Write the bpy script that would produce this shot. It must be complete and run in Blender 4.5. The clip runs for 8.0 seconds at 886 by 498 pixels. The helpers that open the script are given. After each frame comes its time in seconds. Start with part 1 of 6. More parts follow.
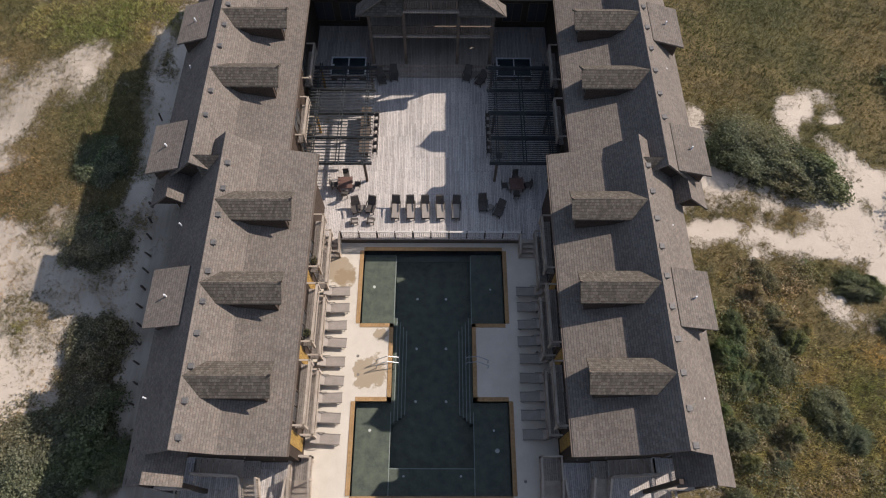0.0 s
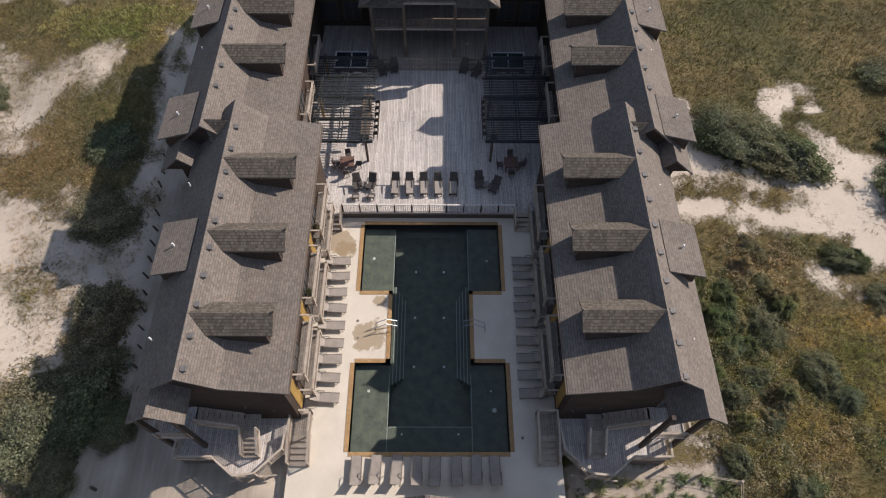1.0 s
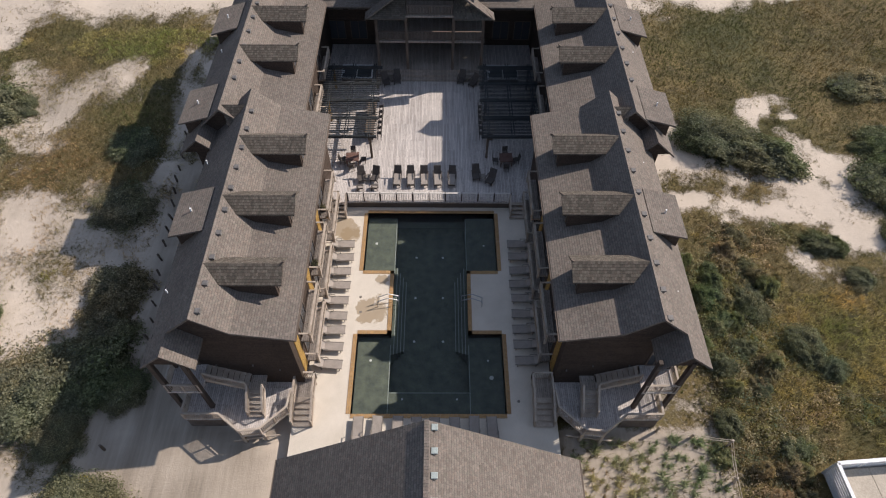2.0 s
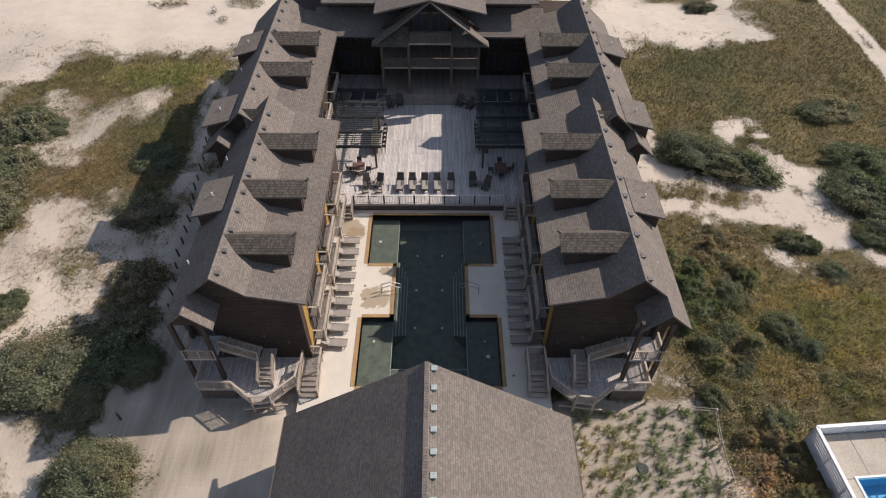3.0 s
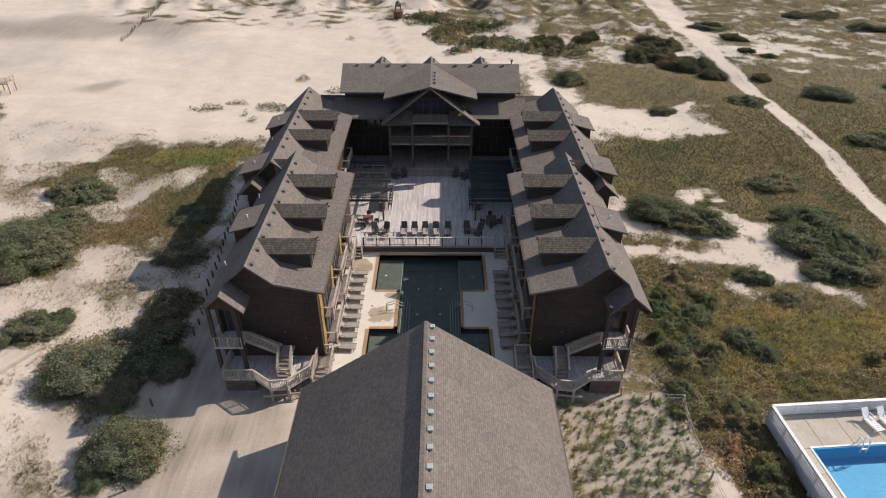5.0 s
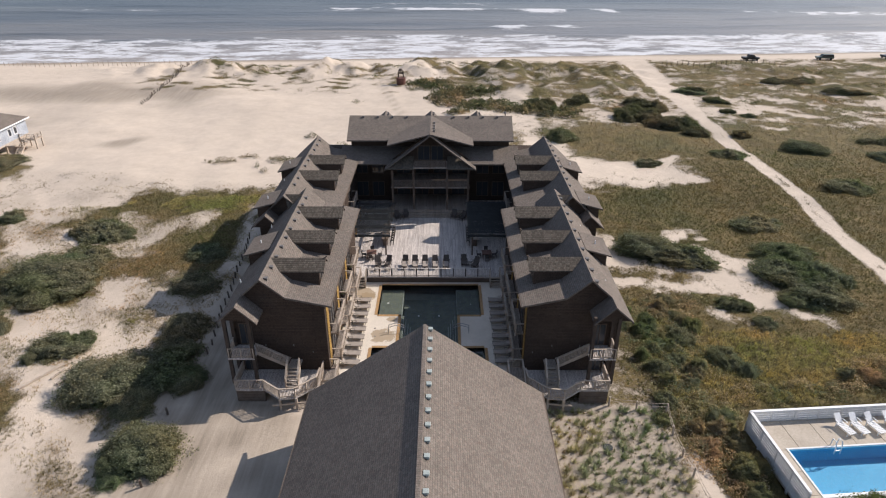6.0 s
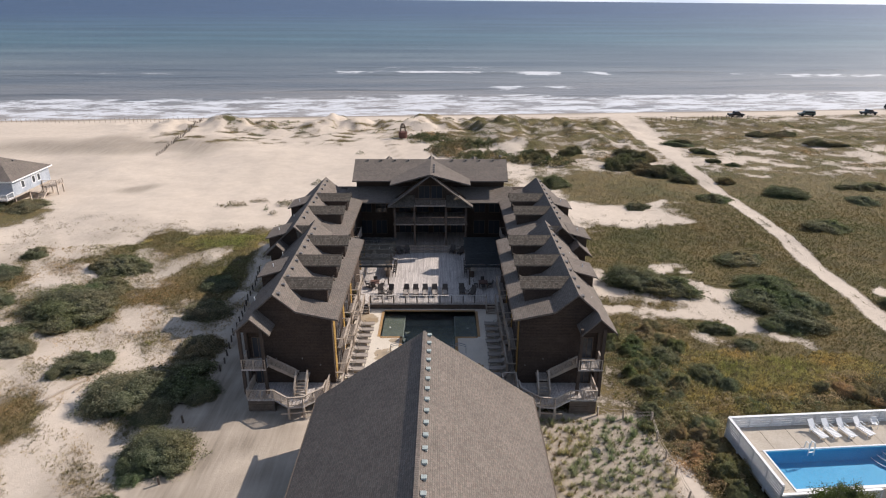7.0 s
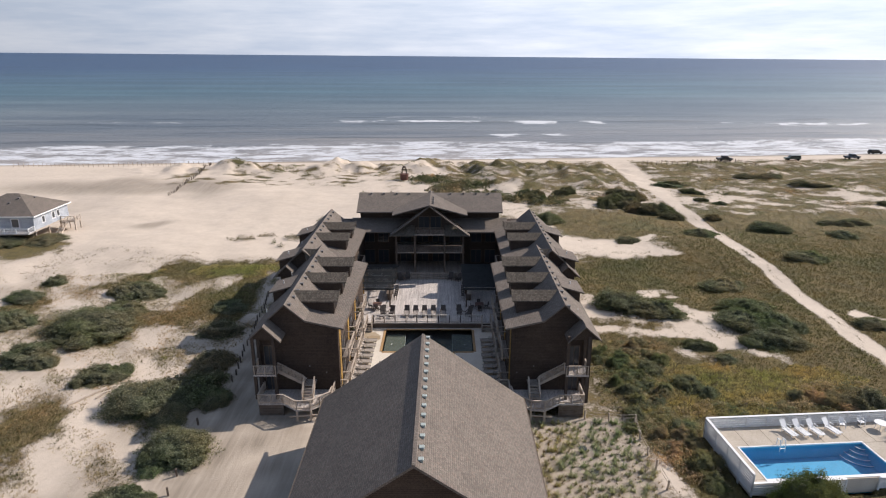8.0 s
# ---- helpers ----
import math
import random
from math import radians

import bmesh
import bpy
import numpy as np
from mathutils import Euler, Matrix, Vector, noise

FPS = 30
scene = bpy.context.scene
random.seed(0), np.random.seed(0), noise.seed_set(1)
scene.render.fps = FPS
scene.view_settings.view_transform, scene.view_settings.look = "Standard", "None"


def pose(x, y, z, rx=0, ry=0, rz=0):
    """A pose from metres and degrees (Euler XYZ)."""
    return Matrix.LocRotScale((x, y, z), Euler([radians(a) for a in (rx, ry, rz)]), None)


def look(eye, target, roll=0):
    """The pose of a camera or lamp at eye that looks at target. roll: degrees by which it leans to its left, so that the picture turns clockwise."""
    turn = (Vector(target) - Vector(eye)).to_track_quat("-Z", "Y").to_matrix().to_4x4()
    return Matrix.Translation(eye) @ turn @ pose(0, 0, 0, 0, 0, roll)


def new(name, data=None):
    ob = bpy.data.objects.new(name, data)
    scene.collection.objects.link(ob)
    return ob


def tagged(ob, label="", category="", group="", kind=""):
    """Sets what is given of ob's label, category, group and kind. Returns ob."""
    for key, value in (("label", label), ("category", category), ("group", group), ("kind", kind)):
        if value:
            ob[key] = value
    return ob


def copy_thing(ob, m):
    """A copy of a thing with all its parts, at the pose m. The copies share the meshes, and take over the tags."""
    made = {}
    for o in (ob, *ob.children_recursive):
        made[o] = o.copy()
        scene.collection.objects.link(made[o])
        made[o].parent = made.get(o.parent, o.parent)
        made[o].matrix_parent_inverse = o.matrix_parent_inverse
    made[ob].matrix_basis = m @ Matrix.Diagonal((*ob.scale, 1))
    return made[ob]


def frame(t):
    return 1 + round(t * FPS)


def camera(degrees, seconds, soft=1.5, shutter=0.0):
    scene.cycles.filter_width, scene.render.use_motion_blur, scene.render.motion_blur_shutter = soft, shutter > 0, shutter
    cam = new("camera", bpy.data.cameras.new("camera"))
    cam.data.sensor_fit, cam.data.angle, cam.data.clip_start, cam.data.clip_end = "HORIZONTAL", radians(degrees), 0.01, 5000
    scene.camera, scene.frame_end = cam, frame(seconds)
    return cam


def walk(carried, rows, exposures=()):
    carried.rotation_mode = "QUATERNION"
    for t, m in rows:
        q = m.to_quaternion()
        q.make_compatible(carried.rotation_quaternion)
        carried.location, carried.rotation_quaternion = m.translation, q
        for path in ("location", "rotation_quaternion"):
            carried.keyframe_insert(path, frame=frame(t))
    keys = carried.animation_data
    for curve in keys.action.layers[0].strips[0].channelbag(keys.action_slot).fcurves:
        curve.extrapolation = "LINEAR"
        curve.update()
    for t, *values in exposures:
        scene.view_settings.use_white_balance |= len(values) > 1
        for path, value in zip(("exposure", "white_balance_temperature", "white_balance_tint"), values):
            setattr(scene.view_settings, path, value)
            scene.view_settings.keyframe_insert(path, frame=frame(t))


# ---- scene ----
cam = camera(70.8, 8.0, 1.15)
METRES, EYE, TILT, LEAN, TURN = 54.0, 46.0, -64.25, -0.5, 0.0
ROWS = [
    (0.0, 0.0, 0.0, 0.0, 0.0, 0.0, -0.0),
    (0.5, 0.001, -0.0118, -0.0581, -0.04, 2.01, 0.05),
    (1.0, 0.0025, -0.0261, -0.1196, -0.04, 4.75, 0.08),
    (1.5, 0.0035, -0.0423, -0.1845, -0.02, 7.72, 0.09),
    (3.0, 0.0059, -0.0978, -0.3862, 0.05, 17.35, 0.15),
    (3.5, 0.0063, -0.115, -0.4496, 0.06, 20.62, 0.16),
    (4.0, 0.007, -0.1302, -0.5098, 0.08, 23.9, 0.18),
    (4.5, 0.0084, -0.1443, -0.5684, 0.1, 27.14, 0.2),
    (6.0, 0.0156, -0.1852, -0.7421, 0.27, 36.85, 0.19),
    (6.5, 0.0177, -0.199, -0.7979, 0.31, 39.84, 0.19),
    (7.0, 0.0199, -0.2126, -0.8537, 0.37, 42.37, 0.18),
    (7.5, 0.0228, -0.226, -0.911, 0.4, 44.69, 0.17),
    (8.0, 0.026, -0.2403, -0.97, 0.45, 46.96, 0.15),
]
walk(cam, [(t, pose(0.75, 0, EYE, TILT, LEAN, TURN) @ pose(METRES * x, METRES * y, METRES * z, 90 + pitch, roll, yaw)) for t, x, y, z, yaw, pitch, roll in ROWS],
     exposures=[(0.0, 0.30, 6500, 13), (8.0, 0.32, 6500, 13)])

# ---- world, sun, exposure ----
SUN = Vector((1.235, 0.58, 1.0)).normalized()
ELEV, ROT = math.asin(SUN.z), math.atan2(SUN.x, SUN.y)
sun = new("sun", bpy.data.lights.new("sun", "SUN"))
sun.data.energy, sun.data.angle, sun.data.color = 4.4, radians(0.6), (1.0, 0.92, 0.83)
sun.matrix_world = look(SUN * 200, (0, 0, 0))
world = bpy.data.worlds.new("sky")
scene.world = world
world.use_nodes = True


def link(nt, a, out, b, inp):
    nt.links.new(a.outputs[out], b.inputs[inp])


def build_sky(nt):
    """Clear-sky light with a bank of thin pale cloud low round the horizon."""
    bg = nt.nodes["Background"]
    sky = nt.nodes.new("ShaderNodeTexSky")
    sky.sky_type, sky.sun_disc = "NISHITA", False
    sky.sun_elevation, sky.sun_rotation = ELEV, ROT
    sky.air_density, sky.dust_density, sky.ozone_density = 1.0, 0.6, 2.0
    tc = nt.nodes.new("ShaderNodeTexCoord")
    sep = nt.nodes.new("ShaderNodeSeparateXYZ")
    link(nt, tc, "Generated", sep, "Vector")
    mp = nt.nodes.new("ShaderNodeMapping")
    mp.inputs["Scale"].default_value = (2.0, 2.0, 16.0)
    nz = nt.nodes.new("ShaderNodeTexNoise")
    nz.inputs["Scale"].default_value, nz.inputs["Detail"].default_value = 2.6, 8.0
    nz.inputs["Roughness"].default_value = 0.6
    tone = nt.nodes.new("ShaderNodeValToRGB")
    tone.color_ramp.elements[0].position, tone.color_ramp.elements[0].color = 0.36, (4.2, 4.85, 5.9, 1)
    tone.color_ramp.elements[1].position, tone.color_ramp.elements[1].color = 0.66, (5.7, 6.1, 6.8, 1)
    low = nt.nodes.new("ShaderNodeMapRange")
    low.interpolation_type = "SMOOTHSTEP"
    for key, v in (("From Min", 0.04), ("From Max", 0.32), ("To Min", 0.96), ("To Max", 0.18)):
        low.inputs[key].default_value = v
    mix = nt.nodes.new("ShaderNodeMix")
    mix.data_type = "RGBA"
    link(nt, sep, "Z", low, "Value")
    link(nt, tc, "Generated", mp, "Vector")
    link(nt, mp, "Vector", nz, "Vector")
    link(nt, nz, "Fac", tone, "Fac")
    # haze is brighter towards the sun
    dot = nt.nodes.new("ShaderNodeVectorMath")
    dot.operation = "DOT_PRODUCT"
    dot.inputs[1].default_value = SUN
    near = nt.nodes.new("ShaderNodeMapRange")
    for key, v in (("From Min", -0.6), ("From Max", 0.95), ("To Min", 0.42), ("To Max", 1.72)):
        near.inputs[key].default_value = v
    scale = nt.nodes.new("ShaderNodeVectorMath")
    scale.operation = "SCALE"
    link(nt, tc, "Generated", dot, 0)
    link(nt, dot, "Value", near, "Value")
    link(nt, tone, "Color", scale, 0)
    link(nt, near, "Result", scale, "Scale")
    link(nt, low, "Result", mix, "Factor")
    link(nt, sky, "Color", mix, "A")
    link(nt, scale, "Vector", mix, "B")
    link(nt, mix, "Result", bg, "Color")
    bg.inputs["Strength"].default_value = 0.098


build_sky(world.node_tree)


# ---- materials ----
def material(name, rough=0.8, metal=0.0):
    m = bpy.data.materials.new(name)
    m.use_nodes = True
    nt = m.node_tree
    p = nt.nodes["Principled BSDF"]
    p.inputs["Roughness"].default_value, p.inputs["Metallic"].default_value = rough, metal
    p.inputs["Specular IOR Level"].default_value = 0.3
    return m, nt, p


def noise_node(nt, scale, detail=4.0, rough=0.55, vec=None, stretch=None):
    nz = nt.nodes.new("ShaderNodeTexNoise")
    nz.inputs["Scale"].default_value, nz.inputs["Detail"].default_value = scale, detail
    nz.inputs["Roughness"].default_value = rough
    if vec is None:
        geo = nt.nodes.new("ShaderNodeNewGeometry")
        vec = geo.outputs["Position"]
    if stretch:
        mp = nt.nodes.new("ShaderNodeMapping")
        mp.inputs["Scale"].default_value = stretch
        nt.links.new(vec, mp.inputs["Vector"])
        vec = mp.outputs["Vector"]
    nt.links.new(vec, nz.inputs["Vector"])
    return nz


def ramp_node(nt, src, stops):
    r = nt.nodes.new("ShaderNodeValToRGB")
    r.color_ramp.elements[0].position, r.color_ramp.elements[0].color = stops[0][0], (*stops[0][1], 1)
    r.color_ramp.elements[1].position, r.color_ramp.elements[1].color = stops[-1][0], (*stops[-1][1], 1)
    for pos, col in stops[1:-1]:
        r.color_ramp.elements.new(pos).color = (*col, 1)
    nt.links.new(src, r.inputs["Fac"])
    return r.outputs["Color"]


def mix_node(nt, fac, a, b, blend="MIX"):
    m = nt.nodes.new("ShaderNodeMix")
    m.data_type, m.blend_type = "RGBA", blend
    for sock, v in (("Factor", fac), ("A", a), ("B", b)):
        if isinstance(v, (int, float)):
            m.inputs[sock].default_value = v
        elif isinstance(v, tuple):
            m.inputs[sock].default_value = (*v, 1)
        else:
            nt.links.new(v, m.inputs[sock])
    return m.outputs["Result"]


def math_node(nt, op, a, b=0.0, clamp=False):
    m = nt.nodes.new("ShaderNodeMath")
    m.operation, m.use_clamp = op, clamp
    for i, v in enumerate((a, b)):
        if isinstance(v, (int, float)):
            m.inputs[i].default_value = v
        else:
            nt.links.new(v, m.inputs[i])
    return m.outputs["Value"]


def bump_node(nt, p, height, strength, dist):
    b = nt.nodes.new("ShaderNodeBump")
    b.inputs["Strength"].default_value, b.inputs["Distance"].default_value = strength, dist
    nt.links.new(height, b.inputs["Height"])
    nt.links.new(b.outputs["Normal"], p.inputs["Normal"])


def coursed(name, base, dark, gap, w, h, joint, rough=0.9, offset=0.5, turn=0.0, var=0.5, blotch=0.35, relief=0.02):
    """Rows of shingles or boards, w long and h high in metres, that vary piece by piece, with stains across them."""
    m, nt, p = material(name, rough)
    p.inputs["Specular IOR Level"].default_value = 0.12
    uv = nt.nodes.new("ShaderNodeUVMap")
    mp = nt.nodes.new("ShaderNodeMapping")
    mp.inputs["Rotation"].default_value = (0, 0, radians(turn))
    br = nt.nodes.new("ShaderNodeTexBrick")
    br.offset, br.squash = offset, 1.0
    for key, v in (("Scale", 1.0), ("Mortar Size", joint), ("Mortar Smooth", 0.3), ("Brick Width", w), ("Row Height", h), ("Bias", 0.0)):
        br.inputs[key].default_value = v
    br.inputs["Color1"].default_value = (*base, 1)
    br.inputs["Color2"].default_value = (*[b * (1 - var) + d * var for b, d in zip(base, dark)], 1)
    br.inputs["Mortar"].default_value = (*gap, 1)
    link(nt, uv, "UV", mp, "Vector")
    link(nt, mp, "Vector", br, "Vector")
    big = noise_node(nt, 0.45, 5)
    fine = noise_node(nt, 7.0, 3)
    c = mix_node(nt, blotch, br.outputs["Color"], ramp_node(nt, big.outputs["Fac"], [(0.3, (0.45, 0.45, 0.45)), (0.7, (1.25, 1.22, 1.18))]), "MULTIPLY")
    c = mix_node(nt, 0.45, c, ramp_node(nt, fine.outputs["Fac"], [(0.3, (0.55, 0.55, 0.55)), (0.7, (1.35, 1.35, 1.35))]), "MULTIPLY")
    nt.links.new(c, p.inputs["Base Color"])
    hgt = math_node(nt, "SUBTRACT", fine.outputs["Fac"], br.outputs["Fac"])
    bump_node(nt, p, hgt, 0.6, relief)
    return m


def shingled(name, base, dark, w, h, line=0.3, proud=0.03):
    """Overlapping courses of shingles, w wide with h showing: pieces differ in tone, and each course stands proud at
    its lower edge, with the shadow below that edge painted as a dark line.
    """
    m, nt, p = material(name, 0.92)
    p.inputs["Specular IOR Level"].default_value = 0.12
    uv, sep, br = nt.nodes.new("ShaderNodeUVMap"), nt.nodes.new("ShaderNodeSeparateXYZ"), nt.nodes.new("ShaderNodeTexBrick")
    br.offset, br.squash = 0.37, 1.0
    for key, v in (("Scale", 1.0), ("Mortar Size", 0.006), ("Mortar Smooth", 0.4), ("Brick Width", w), ("Row Height", h), ("Bias", 0.0)):
        br.inputs[key].default_value = v
    br.inputs["Color1"].default_value, br.inputs["Color2"].default_value = (*base, 1), (*dark, 1)
    br.inputs["Mortar"].default_value = (*[c * 0.8 for c in dark], 1)
    link(nt, uv, "UV", br, "Vector")
    link(nt, uv, "UV", sep, "Vector")
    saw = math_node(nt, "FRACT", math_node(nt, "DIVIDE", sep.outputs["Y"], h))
    big, mid, fine = noise_node(nt, 0.4, 5), noise_node(nt, 4.5, 3, 0.6), noise_node(nt, 11.0, 3, 0.65)
    c = mix_node(nt, 0.3, br.outputs["Color"], ramp_node(nt, big.outputs["Fac"], [(0.3, (0.6, 0.6, 0.6)), (0.7, (1.25, 1.23, 1.2))]), "MULTIPLY")
    c = mix_node(nt, 0.5, c, ramp_node(nt, mid.outputs["Fac"], [(0.34, (1.1, 0.99, 0.92)), (0.5, (1, 1, 1)), (0.66, (0.84, 0.93, 0.86))]), "MULTIPLY")
    c = mix_node(nt, 0.55, c, ramp_node(nt, fine.outputs["Fac"], [(0.3, (0.66, 0.66, 0.66)), (0.7, (1.34, 1.33, 1.32))]), "MULTIPLY")
    # thin shadow beneath the course above, painted in as a near-black line
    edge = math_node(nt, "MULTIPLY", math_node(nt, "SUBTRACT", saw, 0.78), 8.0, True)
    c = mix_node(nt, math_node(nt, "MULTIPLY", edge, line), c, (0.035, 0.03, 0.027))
    nt.links.new(c, p.inputs["Base Color"])
    hgt = math_node(nt, "ADD", math_node(nt, "SUBTRACT", 1.0, saw), math_node(nt, "MULTIPLY", fine.outputs["Fac"], 0.3))
    bump_node(nt, p, hgt, 0.7, proud)
    return m


def mottled(name, a, b, scale=1.2, rough=0.8, fine=18.0, metal=0.0, relief=0.006, stretch=None):
    m, nt, p = material(name, rough, metal)
    n1, n2 = noise_node(nt, scale, 5, 0.6, None, stretch), noise_node(nt, fine, 3, 0.6, None, stretch)
    c = ramp_node(nt, n1.outputs["Fac"], [(0.32, a), (0.68, b)])
    c = mix_node(nt, 0.4, c, ramp_node(nt, n2.outputs["Fac"], [(0.3, (0.6, 0.6, 0.6)), (0.7, (1.3, 1.3, 1.3))]), "MULTIPLY")
    nt.links.new(c, p.inputs["Base Color"])
    bump_node(nt, p, n2.outputs["Fac"], 0.5, relief)
    return m


def leafy(name, a, b, c, rough=0.8):
    m, nt, p = material(name, rough)
    p.inputs["Specular IOR Level"].default_value = 0.12
    geo = nt.nodes.new("ShaderNodeNewGeometry")
    obj = nt.nodes.new("ShaderNodeObjectInfo")
    col = ramp_node(nt, geo.outputs["Random Per Island"], [(0.0, a), (0.55, b), (1.0, c)])
    big = noise_node(nt, 0.9, 4)
    col = mix_node(nt, 0.5, col, ramp_node(nt, big.outputs["Fac"], [(0.35, (0.6, 0.62, 0.6)), (0.65, (1.35, 1.3, 1.1))]), "MULTIPLY")
    wide, broad = noise_node(nt, 0.12, 4), noise_node(nt, 0.035, 3)
    col = mix_node(nt, 0.9, col, ramp_node(nt, wide.outputs["Fac"], [(0.36, (0.72, 0.86, 0.66)), (0.5, (1.0, 1.0, 1.0)), (0.64, (1.3, 1.09, 0.98))]), "MULTIPLY")
    col = mix_node(nt, 0.8, col, ramp_node(nt, broad.outputs["Fac"], [(0.38, (0.84, 0.94, 0.84)), (0.62, (1.16, 1.07, 1.05))]), "MULTIPLY")
    col = mix_node(nt, 0.5, col, ramp_node(nt, obj.outputs["Random"], [(0.0, (0.75, 0.85, 0.8)), (1.0, (1.2, 1.1, 1.0))]), "MULTIPLY")
    nt.links.new(col, p.inputs["Base Color"])
    thin, both = nt.nodes.new("ShaderNodeBsdfTranslucent"), nt.nodes.new("ShaderNodeMixShader")
    both.inputs[0].default_value = 0.38
    nt.links.new(mix_node(nt, 1.0, col, (1.25, 1.25, 0.95), "MULTIPLY"), thin.inputs["Color"])
    link(nt, p, "BSDF", both, 1)
    link(nt, thin, "BSDF", both, 2)
    link(nt, both, "Shader", nt.nodes["Material Output"], "Surface")
    return m


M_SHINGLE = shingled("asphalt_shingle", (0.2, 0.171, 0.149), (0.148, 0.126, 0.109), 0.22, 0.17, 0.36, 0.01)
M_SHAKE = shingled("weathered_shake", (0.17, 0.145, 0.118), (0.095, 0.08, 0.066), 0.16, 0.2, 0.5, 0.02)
M_CEDAR = coursed("cedar_siding", (0.084, 0.062, 0.049), (0.056, 0.041, 0.033), (0.034, 0.026, 0.021), 2.4, 0.16, 0.01, 0.8)
M_DECK = coursed("grey_deck_boards", (0.635, 0.582, 0.54), (0.41, 0.365, 0.335), (0.16, 0.15, 0.14), 3.6, 0.14, 0.009, 0.85, 0.37, 90, 0.8, 0.3, 0.006)
# darker copy of the deck boards, with the shade under the porch in its colour
M_DECKDARK = coursed("shaded_deck_boards", (0.40, 0.345, 0.295), (0.28, 0.24, 0.205), (0.12, 0.1, 0.09), 3.6, 0.14, 0.009, 0.85, 0.37, 90, 0.8, 0.3, 0.006)
M_PALERAIL = mottled("pale_picket_wood", (0.52, 0.48, 0.43), (0.66, 0.61, 0.56), 1.5, 0.85, 22.0)
M_COLUMN = mottled("dark_brown_column", (0.06, 0.045, 0.036), (0.095, 0.072, 0.058), 1.2, 0.8, 16.0)
M_POOLWALL = mottled("pool_wall_tile", (0.3, 0.325, 0.295), (0.4, 0.43, 0.385), 1.4, 0.6, 10.0)
M_RAIL = mottled("weathered_rail_wood", (0.36, 0.295, 0.235), (0.50, 0.425, 0.35), 1.5, 0.85, 22.0)
M_POST = mottled("dark_stained_timber", (0.10, 0.077, 0.06), (0.16, 0.122, 0.095), 1.2, 0.8, 16.0)
def concrete_material(spots):
    """Pale trowelled concrete with a few damp brown stains of ragged outline."""
    m = mottled("pool_deck_concrete", (0.58, 0.515, 0.425), (0.68, 0.61, 0.515), 0.5, 0.85, 45.0, 0.0, 0.002)
    nt = m.node_tree
    p = nt.nodes["Principled BSDF"]
    col = p.inputs["Base Color"].links[0].from_socket
    rag = noise_node(nt, 0.9, 6, 0.65)
    for x, y, r in spots:
        geo, sub, ln = nt.nodes.new("ShaderNodeNewGeometry"), nt.nodes.new("ShaderNodeVectorMath"), nt.nodes.new("ShaderNodeVectorMath")
        sub.operation, ln.operation = "SUBTRACT", "LENGTH"
        sub.inputs[1].default_value = (x, y, 0.65)
        link(nt, geo, "Position", sub, 0)
        link(nt, sub, "Vector", ln, 0)
        d = math_node(nt, "ADD", math_node(nt, "DIVIDE", ln.outputs["Value"], r), math_node(nt, "MULTIPLY", math_node(nt, "SUBTRACT", rag.outputs["Fac"], 0.5), 3.2))
        f = math_node(nt, "MULTIPLY", math_node(nt, "SUBTRACT", 1.0, d), 5.0, True)
        col = mix_node(nt, math_node(nt, "MULTIPLY", f, 0.75), col, (0.30, 0.22, 0.13))
    nt.links.new(col, p.inputs["Base Color"])
    return m


M_CONCRETE = concrete_material([(-7.2, 19.8, 1.3), (-4.1, 11.7, 1.25), (-6.6, 19.2, 0.8), (-3.6, 14.6, 0.6)])
M_COPING = coursed("brick_coping", (0.44, 0.275, 0.13), (0.34, 0.2, 0.1), (0.4, 0.31, 0.2), 0.3, 0.3, 0.012, 0.8, 0.0)
M_LINER = mottled("dark_pool_plaster", (0.10, 0.115, 0.10), (0.165, 0.185, 0.145), 1.4, 0.7, 10.0)
M_TILE = mottled("pale_tile_line", (0.3, 0.34, 0.32), (0.42, 0.46, 0.43), 6.0, 0.5)
M_WHITE = mottled("white_paint", (0.70, 0.70, 0.69), (0.82, 0.82, 0.81), 1.0, 0.6, 12.0)
M_SLING = mottled("tan_sling_fabric", (0.28, 0.243, 0.21), (0.35, 0.305, 0.265), 2.0, 0.9, 60.0)
M_METAL = mottled("brown_metal_frame", (0.16, 0.14, 0.12), (0.24, 0.21, 0.18), 3.0, 0.45, 30.0)
M_WICKER = mottled("dark_wicker", (0.065, 0.055, 0.05), (0.115, 0.098, 0.086), 8.0, 0.75, 60.0)
M_REDWOOD = mottled("red_brown_tabletop", (0.14, 0.078, 0.06), (0.19, 0.11, 0.088), 3.0, 0.55, 30.0)
M_PERGOLA = mottled("blue_green_beam", (0.034, 0.038, 0.04), (0.055, 0.06, 0.062), 1.5, 0.7, 20.0)
M_BROWNRAIL = mottled("brown_rail_wood", (0.12, 0.09, 0.07), (0.18, 0.14, 0.11), 1.5, 0.8, 20.0)
M_VENT = mottled("galvanised_vent", (0.13, 0.12, 0.112), (0.21, 0.195, 0.18), 4.0, 0.5, 20.0, 0.2)
M_BLUEHOUSE = coursed("blue_grey_siding", (0.42, 0.45, 0.495), (0.36, 0.39, 0.435), (0.2, 0.23, 0.27), 3.0, 0.18, 0.012, 0.8)
M_BLUEPOOL = mottled("bright_blue_pool_paint", (0.07, 0.34, 0.54), (0.085, 0.38, 0.58), 0.8, 0.6, 8.0)
M_LEAF = leafy("dark_shrub_leaves", (0.1013, 0.1051, 0.0749), (0.18, 0.1833, 0.1331), (0.3375, 0.3353, 0.2614))
M_SAGE = leafy("grey_green_leaves", (0.138, 0.144, 0.1063), (0.204, 0.2136, 0.1562), (0.3, 0.306, 0.2313))
